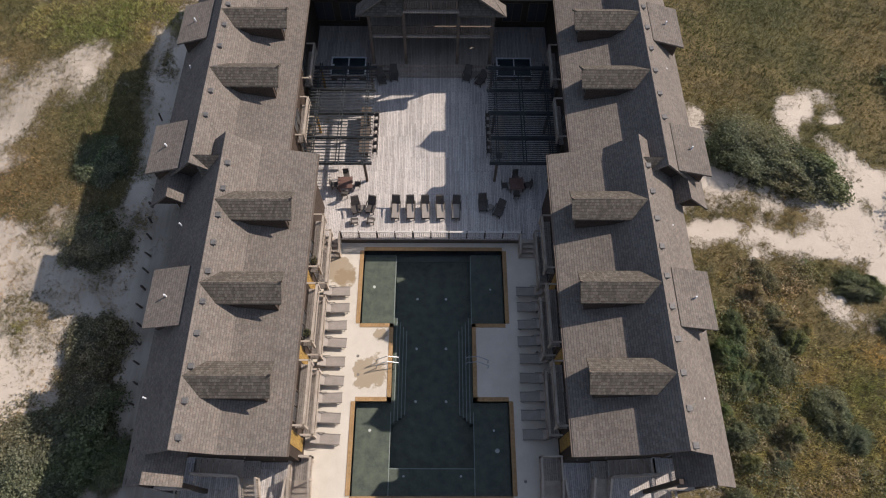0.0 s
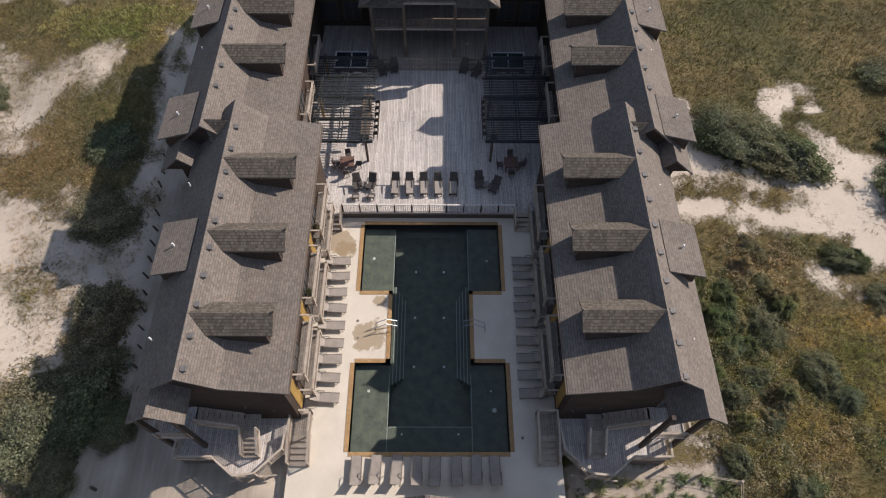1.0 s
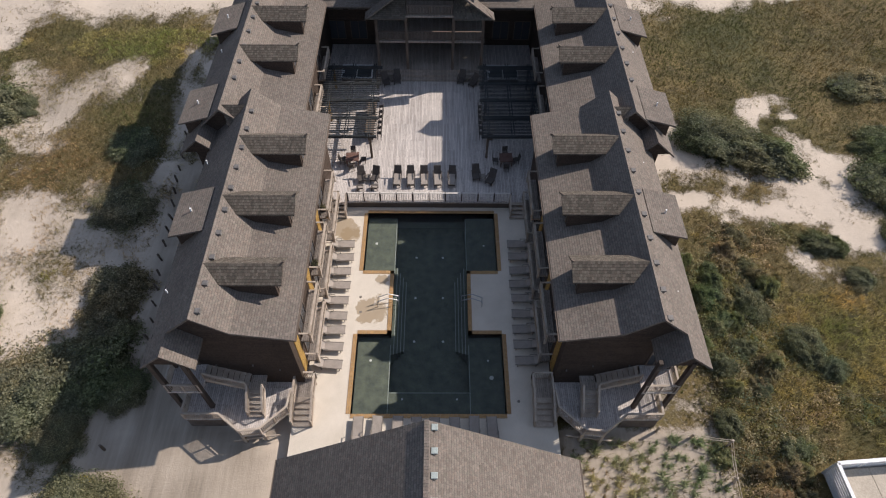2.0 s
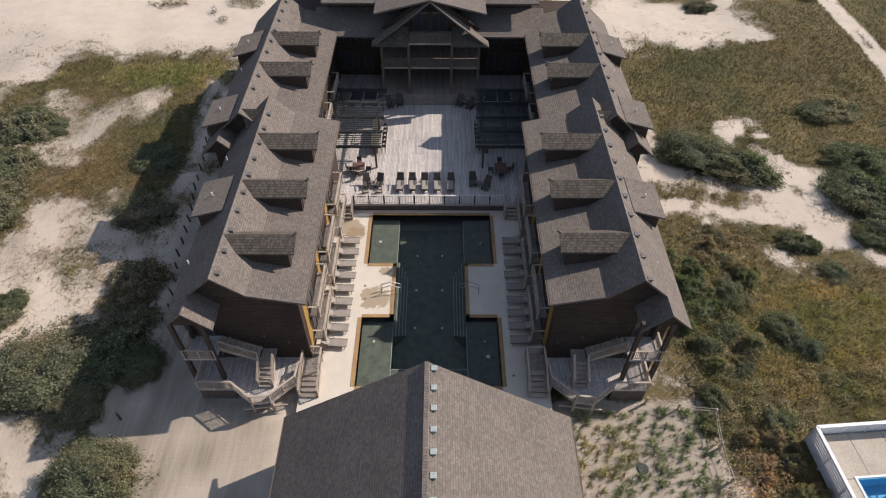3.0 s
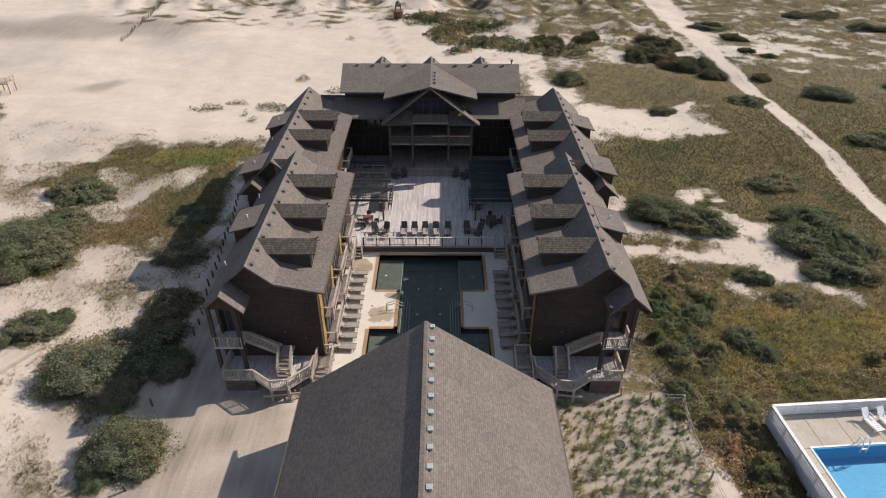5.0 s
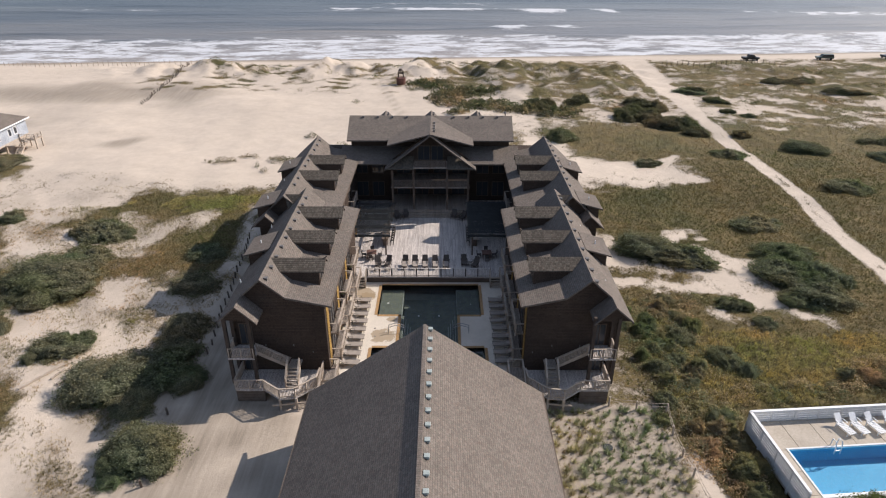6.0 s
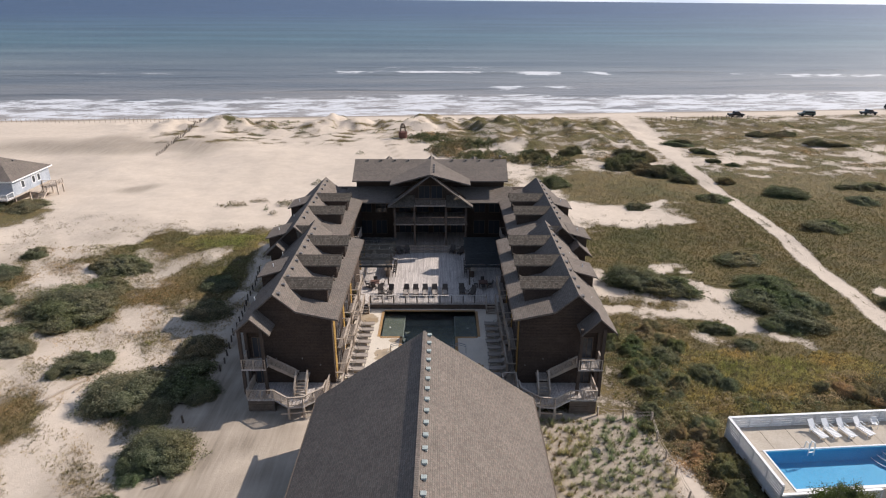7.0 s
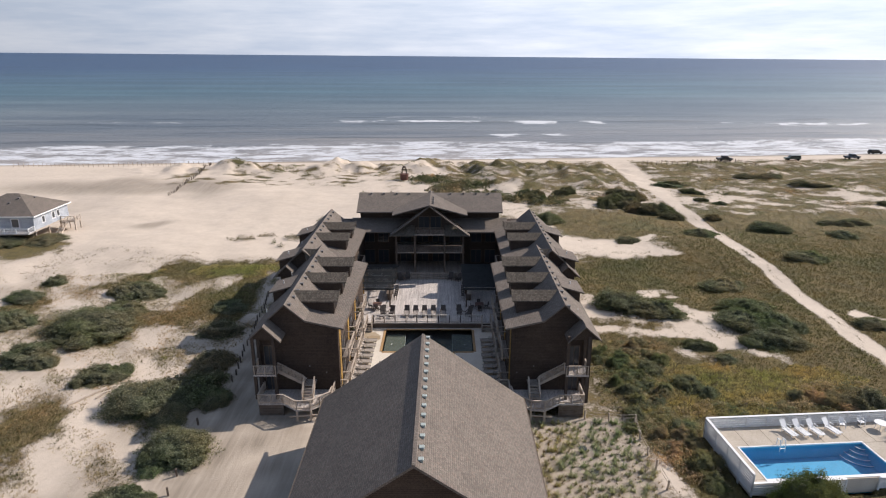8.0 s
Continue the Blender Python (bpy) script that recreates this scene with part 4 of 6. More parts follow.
for i in range(n):
    (ax, ay), (bx, by) = POOL[i], POOL[(i + 1) % n]
    d = Vector((bx - ax, by - ay, 0)).normalized()
    o = Vector((d.y, -d.x, 0)) * 0.16
    hull(bm, [Vector((PX + ax, ay, PZ - 0.12)), Vector((PX + bx, by, PZ - 0.12)), Vector((PX + bx, by, PZ - 0.12)) + o, Vector((PX + ax, ay, PZ - 0.12)) + o],
         [Vector((PX + ax, ay, -1.6)), Vector((PX + bx, by, -1.6)), Vector((PX + bx, by, -1.6)) + o, Vector((PX + ax, ay, -1.6)) + o])
    e = -Vector((d.y, -d.x, 0)) * 0.31
    c = BM()
    hull(c, [Vector((PX + ax, ay, PZ + 0.03)) - d * 0.0, Vector((PX + bx, by, PZ + 0.03)), Vector((PX + bx, by, PZ + 0.03)) - e, Vector((PX + ax, ay, PZ + 0.03)) - e],
         [Vector((PX + ax, ay, PZ - 0.12)), Vector((PX + bx, by, PZ - 0.12)), Vector((PX + bx, by, PZ - 0.12)) - e, Vector((PX + ax, ay, PZ - 0.12)) - e])
    part("coping", c, M_COPING, pool, "orange-brown brick coping")
part("pool_wall", bm, M_POOLWALL, pool)
for s in (-1, 1):
    part("shelf", box(BM(), PX + s * 3.0, PX + s * 5.5, 3.3, 9.7, -1.35, 0.05), M_LINER, pool)
    part("shelf", box(BM(), PX + s * 3.0, PX + s * 5.5, 15.5, 21.6, -1.35, 0.05), M_LINER, pool)
    for i in range(4):
        w = 0.24 * i
        a, b = PX + s * (3.0 - w), PX + s * (2.76 - w)
        part("pool_step", box(BM(), min(a, b), max(a, b), 8.2 + 0.25 * i, 16.2 - 0.25 * i, -1.35, 0.05 - 0.32 * i), M_LINER, pool)
        part("tile_line", box(BM(), b - 0.03, b + 0.03, 8.2 + 0.25 * i, 16.2 - 0.25 * i, 0.05 - 0.32 * i, 0.055 - 0.32 * i), M_TILE, pool)
    part("tile_line", box(BM(), PX + s * 3.0 - 0.03, PX + s * 3.0 + 0.03, 3.3, 9.0, 0.05, 0.056), M_TILE, pool)
    part("tile_line", box(BM(), PX + s * 3.0 - 0.03, PX + s * 3.0 + 0.03, 15.6, 21.5, 0.05, 0.056), M_TILE, pool)
part("shelf", box(BM(), PX - 3.0, PX + 3.0, 3.3, 5.1, -1.35, 0.046), M_LINER, pool)
part("tile_line", box(BM(), PX - 3.0, PX + 3.0, 5.07, 5.13, 0.05, 0.056), M_TILE, pool)
part("water", level([(PX + x, y) for x, y in POOL], 0.56), M_WATER, pool, "still clear water over a dark floor").visible_shadow = False

deck = tagged(part("wood_deck", box(BM(), -10.7, 10.9, 22.4, 46.0, 1.22, 1.4), M_DECK), "raised sun deck of weathered grey boards", "deck", "", "structure")
part("riser", box(BM(), -9.2, 9.4, 22.46, 22.6, 0.2, 1.22), M_POST, deck)


# ---- balconies, end decks and stairs of the wings ----
def balcony(wing, s, x_wall, x_out, y0, y1, z):
    X = lambda v: s * v
    a, b = sorted((X(x_wall), X(x_out)))
    f = part("balcony", box(BM(), a, b, y0, y1, z - 0.16, z), M_DECKDARK, wing, "balcony with a pale weathered rail")
    for y in (y0, y1):
        part("balcony_post", box(BM(), X(x_out) - 0.07, X(x_out) + 0.07, y - 0.07, y + 0.07, z - 0.3, z + 1.05), M_RAIL, f)
        part("side_rail", beam(BM(), (X(x_wall), y, z + 1.02), (X(x_out), y, z + 1.02), 0.12, 0.06), M_RAIL, f)
    part("top_rail", beam(BM(), (X(x_out), y0, z + 1.02), (X(x_out), y1, z + 1.02), 0.16, 0.06), M_RAIL, f)
    part("bottom_rail", beam(BM(), (X(x_out), y0, z + 0.12), (X(x_out), y1, z + 0.12), 0.06, 0.08), M_RAIL, f)
    bm = BM()
    k = int((y1 - y0) / 0.12)
    for i in range(k):
        y = y0 + (i + 0.5) * (y1 - y0) / k
        box(bm, X(x_out) - 0.02, X(x_out) + 0.02, y - 0.02, y + 0.02, z + 0.12, z + 1.0)
    tagged(part("picket_infill", bm, M_RAIL, f), kind="stuff")
    return f


M_GOLD = coursed("golden_cedar_panel", (0.42, 0.27, 0.085), (0.30, 0.17, 0.06), (0.1, 0.06, 0.03), 1.2, 0.16, 0.01, 0.75)


def steps(parent, x0, x1, y0, y1, z0, z1, n, axis="y", mat=None):
    """A flight of open treads with two stringers from (y0 or x0, z0) up to (y1 or x1, z1)."""
    mat = mat or M_RAIL
    for i in range(n):
        t0, t1 = i / n, (i + 1) / n
        z = z0 + (z1 - z0) * (i + 1) / n
        if axis == "y":
            a, b = sorted((y0 + (y1 - y0) * t0, y0 + (y1 - y0) * t1))
            part("tread", box(BM(), x0, x1, a - 0.02, b, z - 0.05, z), mat, parent)
        else:
            a, b = sorted((x0 + (x1 - x0) * t0, x0 + (x1 - x0) * t1))
            part("tread", box(BM(), a, b + 0.02, y0, y1, z - 0.05, z), mat, parent)
    for k in (0, 1):
        if axis == "y":
            x = (x0, x1)[k]
            p, q = (x, y0, z0), (x, y1, z1)
        else:
            y = (y0, y1)[k]
            p, q = (x0, y, z0), (x1, y, z1)
        part("stringer", beam(BM(), Vector(p) + Vector((0, 0, 0.02)), Vector(q) - Vector((0, 0, 0.08)), 0.06, 0.26), mat, parent)


DZ = 1.36
for s in (-1, 1):
    w = WINGS[s]
    for y in (7.0, 12.55, 18.1):
        wx = 9.25 if s > 0 else 8.55
        balcony(w, s, wx, wx - 0.85, y, y + 4.5, 1.5)
        balcony(w, s, wx, wx - 0.75, y + 0.15, y + 4.4, 4.2)
        x = s * (wx - 0.01)
        part("wall_panel", box(BM(), min(x, x - s * 0.03), max(x, x - s * 0.03), y - 1.0, y - 0.12, 1.4, 8.4), M_GOLD, w, "golden cedar wall panel")
        for z in (1.55, 4.3):
            gable_window(w, x, y + 0.5, y + 2.4, z, z + 2.1, -s)
    for y in (29.6, 35.4):
        wx = 10.95 if s > 0 else 10.65
        balcony(w, s, wx, wx - 0.75, y, y + 4.0, 1.5)
        balcony(w, s, wx, wx - 0.65, y + 0.1, y + 3.9, 4.2)
        for z in (1.55, 4.3):
            gable_window(w, s * (wx - 0.01), y + 0.5, y + 2.4, z, z + 2.1, -s)
    # front end deck, its skirt, rail, stairs and porch
    X = lambda v: s * v
    d = thing("end_deck", X(13), 3.5, 0, "weathered timber end deck with railings and stairs", "deck", "end decks")
    edge = [(16.4, 5.35), (16.4, 2.6), (13.9, 2.6), (12.3, 1.4), (10.95, 1.55), (9.35, 3.1), (9.2, 5.35)]
    part("floor", slab(BM(), [(X(a), b, DZ) for a, b in edge], 0.2), M_DECK, d)
    railing(d, [(X(a), b) for a, b in edge[:6]] + [(X(9.25), 4.3)], DZ, 1.0, 0.12, 1.3)
    for i in range(8):
        z = -0.3 + 0.19 * i
        for (a, b), (c, e) in zip(edge[0:2], edge[1:3]):
            part("skirt_board", beam(BM(), (X(a), b + 0.06, z), (X(c), e + 0.06, z), 0.04, 0.16), M_BROWNRAIL, d)
    for a, b in ((12.3, 1.5), (10.95, 1.65), (9.4, 3.1)):
        part("support_post", box(BM(), X(a) - 0.1, X(a) + 0.1, b - 0.1, b + 0.1, -0.5, DZ - 0.2), M_RAIL, d)
    part("brace", beam(BM(), (X(13.0), 1.35, 0.62), (X(9.9), 1.75, 0.62), 0.08, 0.16), M_RAIL, d)
    # flight up to the landing and on to the upper porch
    a, b = sorted((X(10.95), X(12.0)))
    steps(d, a, b, 2.7, 4.2, DZ, 2.6, 6, "y")
    part("landing", box(BM(), a, b, 4.2, 5.3, 2.45, 2.6), M_DECKDARK, d)
    for x in (10.95, 12.0):
        railing(d, [(X(x), 2.75, DZ + 0.1), (X(x), 4.15, 2.6)], 0, 0.95, 0.13, 1.5)
    steps(d, X(12.05), X(14.7), 4.25, 5.3, 2.6, 4.15, 8, "x")
    railing(d, [(X(12.1), 4.25, 2.65), (X(14.6), 4.25, 4.1)], 0, 0.95, 0.13, 2.6)
    a, b = sorted((X(14.6), X(16.9)))
    part("upper_porch", box(BM(), a, b, 3.35, 5.35, 3.98, 4.15), M_DECK, d)
    railing(d, [(X(14.65), 3.4), (X(16.8), 3.4), (X(16.8), 5.2)], 4.15, 1.0, 0.13, 1.2)
    for x, y in ((16.75, 3.5), (14.7, 3.5), (16.75, 5.2)):
        part("porch_column", box(BM(), X(x) - 0.14, X(x) + 0.14, y - 0.14, y + 0.14, DZ, 8.35), M_COLUMN, d, "dark square porch column")
    for z in (1.45, 4.3):
        face_window(w, 5.35, min(X(15.2), X(16.2)), max(X(15.2), X(16.2)), z, z + 2.1, M_POST, "glazed_door")
    for x in (11.6, 9.9, 14.1):
        part("wall_lamp", box(BM(), X(x) - 0.04, X(x) + 0.04, 5.25, 5.35, 4.05 if x > 11 else 3.35, 4.19 if x > 11 else 3.47), M_VENT, w, "small grey wall lamp")
    # short stair from the deck down to the pool terrace
    st = thing("pool_stair", X(8.5), 3.6, 0.65, "short weathered stair down to the pool terrace", "stairs", "pool stairs")
    a, b = sorted((X(7.75), X(9.1)))
    part("landing", box(BM(), a, b, 4.2, 5.7, DZ - 0.12, DZ), M_DECKDARK, st)
    steps(st, a, b, 2.3, 4.2, 0.65, DZ, 5, "y")
    for x in (7.75, 9.1):
        railing(st, [(X(x), 2.35, 0.7), (X(x), 4.2, DZ), (X(x), 5.65, DZ)], 0, 0.98, 0.12, 1.6)
    railing(st, [(X(7.75), 5.65), (X(9.0), 5.65)], DZ, 0.98, 0.12, 1.4)
    for x, y in ((7.85, 4.3), (7.85, 5.5), (8.95, 5.5)):
        part("leg", box(BM(), X(x) - 0.07, X(x) + 0.07, y - 0.07, y + 0.07, 0.65, DZ - 0.12), M_RAIL, st)
    # stair between the terrace and the sun deck
    up = thing("deck_stair", X(7.7), 21.6, 0.65, "short timber stair up to the sun deck", "stairs", "deck stairs")
    a, b = sorted((X(7.15) + 0.1, X(8.35) + 0.1))
    steps(up, a, b, 21.1, 22.4, 0.65, 1.4, 4, "y")
    for x in (a, b):
        railing(up, [(x, 21.1, 0.7), (x, 22.4, 1.4)], 0, 1.0, 0.13, 1.5)

rail = thing("deck_railing", 0.2, 22.5, 1.4, "weathered picket railing along the edge of the sun deck", "railing")
railing(rail, [(-6.95, 22.5), (7.3, 22.5)], 1.4, 1.05, 0.15, 1.5, M_PALERAIL, M_COLUMN)



def potted_plant(x, y, z):
    """A round dark pot with a tuft of leaves."""
    r = np.random.RandomState(int(y * 7))
    t = thing("potted_plant", x, y, z, "green plant in a dark round pot on a balcony", "plant", "potted plants")
    part("pot", disc(BM(), x, y, z, z + 0.32, 0.2, 14, 0.26), M_WICKER, t)
    bm = BM()
    for i in range(160):
        a, b, q = r.uniform(0, 6.28), r.uniform(0.1, 1.3), r.uniform(0.1, 0.42)
        c = Vector((x + q * math.cos(a) * math.cos(b), y + q * math.sin(a) * math.cos(b), z + 0.34 + q * math.sin(b) * 0.9))
        u = Vector(r.normal(size=3)).normalized() * 0.06
        v = Vector(r.normal(size=3)).normalized() * 0.035
        bm.faces.new([bm.verts.new(p) for p in (c - u, c - v, c + u, c + v)])
    part("foliage", bm, M_BUSH, t, "small green leaves")


for x, y, z in ((-8.3, 19.0, 4.2), (-8.3, 13.5, 4.2)):
    potted_plant(x, y, z)


# ---- courtyard furniture ----
def sun_lounger():
    """A sling lounger, 1.95 long along x, head at +x, with a raised back."""
    t = thing("sun_lounger", 0, 0, 0, "tan sling sun lounger with brown metal frame on the pool terrace", "sun lounger", "pool loungers")
    part("seat", slab(BM(), [(-0.98, -0.32, 0.36), (0.42, -0.32, 0.38), (0.42, 0.32, 0.38), (-0.98, 0.32, 0.36)], 0.04), M_SLING, t)
    part("backrest", slab(BM(), [(0.42, -0.32, 0.40), (0.98, -0.32, 0.82), (0.98, 0.32, 0.82), (0.42, 0.32, 0.40)], 0.05), M_SLING, t)
    for k in (-1, 1):
        part("side_rail", beam(BM(), (-1.0, k * 0.35, 0.35), (0.7, k * 0.35, 0.36), 0.05, 0.06), M_METAL, t)
        part("back_rail", beam(BM(), (0.42, k * 0.345, 0.38), (1.0, k * 0.345, 0.83), 0.045, 0.05), M_METAL, t)
        arm = part("armrest", beam(BM(), (0.1, k * 0.38, 0.58), (0.62, k * 0.38, 0.6), 0.05, 0.03), M_METAL, t)
        part("armrest_post", beam(BM(), (0.12, k * 0.38, 0.36), (0.12, k * 0.38, 0.58), 0.035, 0.035), M_METAL, arm)
        for x in (-0.8, 0.55):
            part("leg", beam(BM(), (x, k * 0.34, 0.0), (x, k * 0.34, 0.35), 0.045, 0.045), M_METAL, t)
    return t


lounger = sun_lounger()
spots = [(-7.05, 18.0 - 1.375 * i, 180) for i in range(9)] + [(7.75, 18.1 - 1.36 * i, 0) for i in range(9)] + [(-4.5 + 1.33 * i, 1.95, -90) for i in range(8)]
rnd = random.Random(5)
for i, (x, y, a) in enumerate(spots):
    m = pose(x + rnd.uniform(-0.06, 0.06), y + rnd.uniform(-0.06, 0.06), PZ, 0, 0, a + rnd.uniform(-3, 3))
    if i:
        copy_thing(lounger, m)
    else:
        first = m
lounger.matrix_basis = first


def wicker_lounge(name, label, group, long=True, cushion=True):
    """A dark wicker chair with a tall back, head at +y; long: with a leg rest."""
    t = thing(name, 0, 0, 0, label, "lounge chair", group)
    y0 = -0.95 if long else -0.35
    part("seat", slab(BM(), [(-0.33, y0, 0.40), (0.33, y0, 0.40), (0.33, 0.38, 0.42), (-0.33, 0.38, 0.42)], 0.12), M_WICKER, t)
    part("backrest", hull(BM(), [(-0.34, 0.33, 0.40), (0.34, 0.33, 0.40), (0.32, 0.78, 1.10), (-0.32, 0.78, 1.10)], [(-0.34, 0.43, 0.36), (0.34, 0.43, 0.36), (0.32, 0.88, 1.08), (-0.32, 0.88, 1.08)]), M_WICKER, t)
    if cushion:
        part("cushion", slab(BM(), [(-0.29, y0 + 0.03, 0.47), (0.29, y0 + 0.03, 0.47), (0.29, 0.36, 0.48), (-0.29, 0.36, 0.48)], 0.06), M_SLING, t, "tan seat cushion")
    for k in (-1, 1):
        part("armrest", beam(BM(), (k * 0.37, -0.3, 0.62), (k * 0.37, 0.5, 0.66), 0.08, 0.05), M_WICKER, t)
        for y in (y0 + 0.06, 0.34):
            part("leg", box(BM(), k * 0.3 - 0.03, k * 0.3 + 0.03, y - 0.03, y + 0.03, 0, 0.3), M_WICKER, t)
    return t


chaise = wicker_lounge("wicker_chaise", "dark wicker chaise with tan cushion on the sun deck", "sun deck chaises")
for i, x in enumerate((-2.7, -1.5, -0.3, 0.9, 2.2)):
    m = pose(x, 25.0, 1.4, 0, 0, rnd.uniform(-3, 3))
    chaise.matrix_basis = m if i == 0 else chaise.matrix_basis
    if i:
        copy_thing(chaise, m)
armchair = wicker_lounge("wicker_armchair", "dark wicker armchair on the sun deck", "sun deck armchairs", False, False)
seats = [(-5.9, 24.9, 10), (-4.75, 24.95, -12), (4.4, 25.2, 4), (5.6, 24.7, -28), (-4.4, 38.3, 18), (-3.3, 38.7, 4), (3.3, 38.7, -14), (4.45, 38.2, -35)]
for i, (x, y, a) in enumerate(seats):
    m = pose(x, y, 1.4, 0, 0, a)
    if i:
        copy_thing(armchair, m)
    else:
        first = m
armchair.matrix_basis = first


def ottoman(x, y, a):
    t = thing("ottoman", 0, 0, 0, "dark wicker footstool in front of an armchair", "footstool", "footstools")
    part("top", slab(BM(), [(-0.3, -0.24, 0.4), (0.3, -0.24, 0.4), (0.3, 0.24, 0.4), (-0.3, 0.24, 0.4)], 0.12), M_WICKER, t)
    part("pad", slab(BM(), [(-0.16, -0.2, 0.43), (0.26, -0.2, 0.43), (0.26, 0.02, 0.43), (-0.16, 0.02, 0.43)], 0.03), M_SLING, t, "pale folded pad")
    for u in (-0.26, 0.26):
        for v in (-0.2, 0.2):
            part("leg", box(BM(), u - 0.03, u + 0.03, v - 0.03, v + 0.03, 0, 0.29), M_WICKER, t)
    t.matrix_basis = pose(x, y, 1.4, 0, 0, a)


def side_table(x, y):
    t = thing("side_table", 0, 0, 0, "small round metal side table between chairs", "table", "side tables")
    part("top", disc(BM(), 0, 0, 0.46, 0.5, 0.27, 16), M_METAL, t)
    for i in range(3):
        c, s = math.cos(i * 2.1), math.sin(i * 2.1)
        part("leg", beam(BM(), (0.2 * c, 0.2 * s, 0.46), (0.26 * c, 0.26 * s, 0), 0.03, 0.03), M_METAL, t)
    t.matrix_basis = pose(x, y, 1.4)


ottoman(-6.0, 23.85, 5)
ottoman(-4.7, 23.9, -8)
for x, y in ((-5.35, 25.0), (5.0, 25.1), (-3.85, 38.9), (3.85, 38.9)):
    side_table(x, y)


def dining_chair(x, y, a):
    t = thing("dining_chair", 0, 0, 0, "dark slatted dining chair at the square table", "chair", "dining chairs")
    part("seat", slab(BM(), [(-0.24, -0.24, 0.46), (0.24, -0.24, 0.46), (0.24, 0.24, 0.46), (-0.24, 0.24, 0.46)], 0.05), M_WICKER, t)
    part("backrest", slab(BM(), [(-0.24, 0.22, 0.5), (0.24, 0.22, 0.5), (0.24, 0.32, 0.98), (-0.24, 0.32, 0.98)], 0.05, (0, 1, 0)), M_WICKER, t)
    for u in (-0.21, 0.21):
        for v in (-0.21, 0.21):
            part("leg", box(BM(), u - 0.025, u + 0.025, v - 0.025, v + 0.025, 0, 0.42), M_WICKER, t)
    t.matrix_basis = pose(x, y, 1.4, 0, 0, a)


def dining_set(x, y):
    t = thing("dining_table", 0, 0, 0, "square red-brown dining table on the sun deck", "table", "dining tables")
    for i in range(6):
        part("table_board", box(BM(), -0.6 + 0.2 * i, -0.415 + 0.2 * i, -0.55, 0.55, 0.71, 0.75), M_REDWOOD, t)
    part("apron", box(BM(), -0.55, 0.55, -0.5, 0.5, 0.63, 0.706), M_REDWOOD, t)
    for u in (-0.5, 0.5):
        for v in (-0.45, 0.45):
            part("leg", box(BM(), u - 0.04, u + 0.04, v - 0.04, v + 0.04, 0, 0.63), M_REDWOOD, t)
    t.matrix_basis = pose(x, y, 1.4, 0, 0, 3)
    for u, v, a in ((0, 0.85, 0), (0, -0.85, 180), (0.95, 0.05, -90), (-0.95, 0, 90)):
        dining_chair(x + u, y + v, a + rnd.uniform(-10, 10))


dining_set(-6.9, 27.2)
dining_set(7.2, 27.2)


def pergola(s):
    """Blue-green beams on timber posts, with close slats across."""
    x0, x1, y0, y1, z = (-9.75, -4.95, 27.85, 37.7, 4.15) if s < 0 else (5.2, 10.2, 27.9, 37.75, 4.15)
    t = thing("pergola", (x0 + x1) / 2, (y0 + y1) / 2, 1.4, "blue-green slatted pergola on timber posts over the sun deck", "pergola", "pergolas")
    n = 5
    for i in range(n):
        y = y0 + (y1 - y0) * i / (n - 1)
        part("cross_beam", box(BM(), x0 - 0.35, x1 + 0.35, y - 0.09, y + 0.09, z - 0.26, z), M_PERGOLA, t)
        for x in (x0 + 0.25, x1 - 0.25):
            if i % 2 == 0:
                part("post", box(BM(), x - 0.1, x + 0.1, y - 0.1, y + 0.1, 1.4, z - 0.26), M_GOLD if s < 0 and x < -8 else M_POST, t)
    for x in (x0 + 0.25, x0 + 0.42, (x0 + x1) / 2 - 0.12, (x0 + x1) / 2 + 0.12, x1 - 0.42, x1 - 0.25):
        part("long_beam", box(BM(), x - 0.035, x + 0.035, y0 - 0.3, y1 + 0.3, z, z + 0.14), M_PERGOLA, t)
    k = int((y1 - y0) / (0.3 if s < 0 else 0.19))
    for i in range(k):
        y = y0 + (i + 0.5) * (y1 - y0) / k
        part("slat", box(BM(), x0 - 0.3, x1 + 0.3, y - 0.03, y + 0.03, z + 0.14, z + 0.2), M_PERGOLA, t)
    return t


def hot_tub(x, y):
    t = thing("hot_tub", x, y, 1.4, "square hot tub with pale rim and timber sides", "hot tub", "hot tubs")
    part("cabinet", box(BM(), x - 1.55, x + 1.55, y - 1.05, y + 1.05, 1.4, 2.05), M_POST, t)
    bm = BM()
    for a, b, c, d in ((-1.6, 1.6, -1.1, -0.98), (-1.6, 1.6, 0.98, 1.1), (-1.6, -1.48, -0.98, 0.98), (1.48, 1.6, -0.98, 0.98), (-1.48, -1.3, -0.2, 0.2), (-0.05, 0.05, -0.98, 0.98)):
        box(bm, x + a, x + b, y + c, y + d, 2.05, 2.14)
    part("rim", bm, M_WHITE, t)
    part("basin", box(BM(), x - 1.48, x + 1.48, y - 0.98, y + 0.98, 2.05, 2.06), M_PERGOLA, t)
    part("water", level([(x - 1.48, y - 0.98), (x + 1.48, y - 0.98), (x + 1.48, y + 0.98), (x - 1.48, y + 0.98)], 2.11), M_BLUEWATER, t)
    for k in (-1, 1):
        part("step", box(BM(), x + k * 0.6 - 0.4, x + k * 0.6 + 0.4, y - 1.5, y - 1.1, 1.4, 1.7), M_DECK, t)


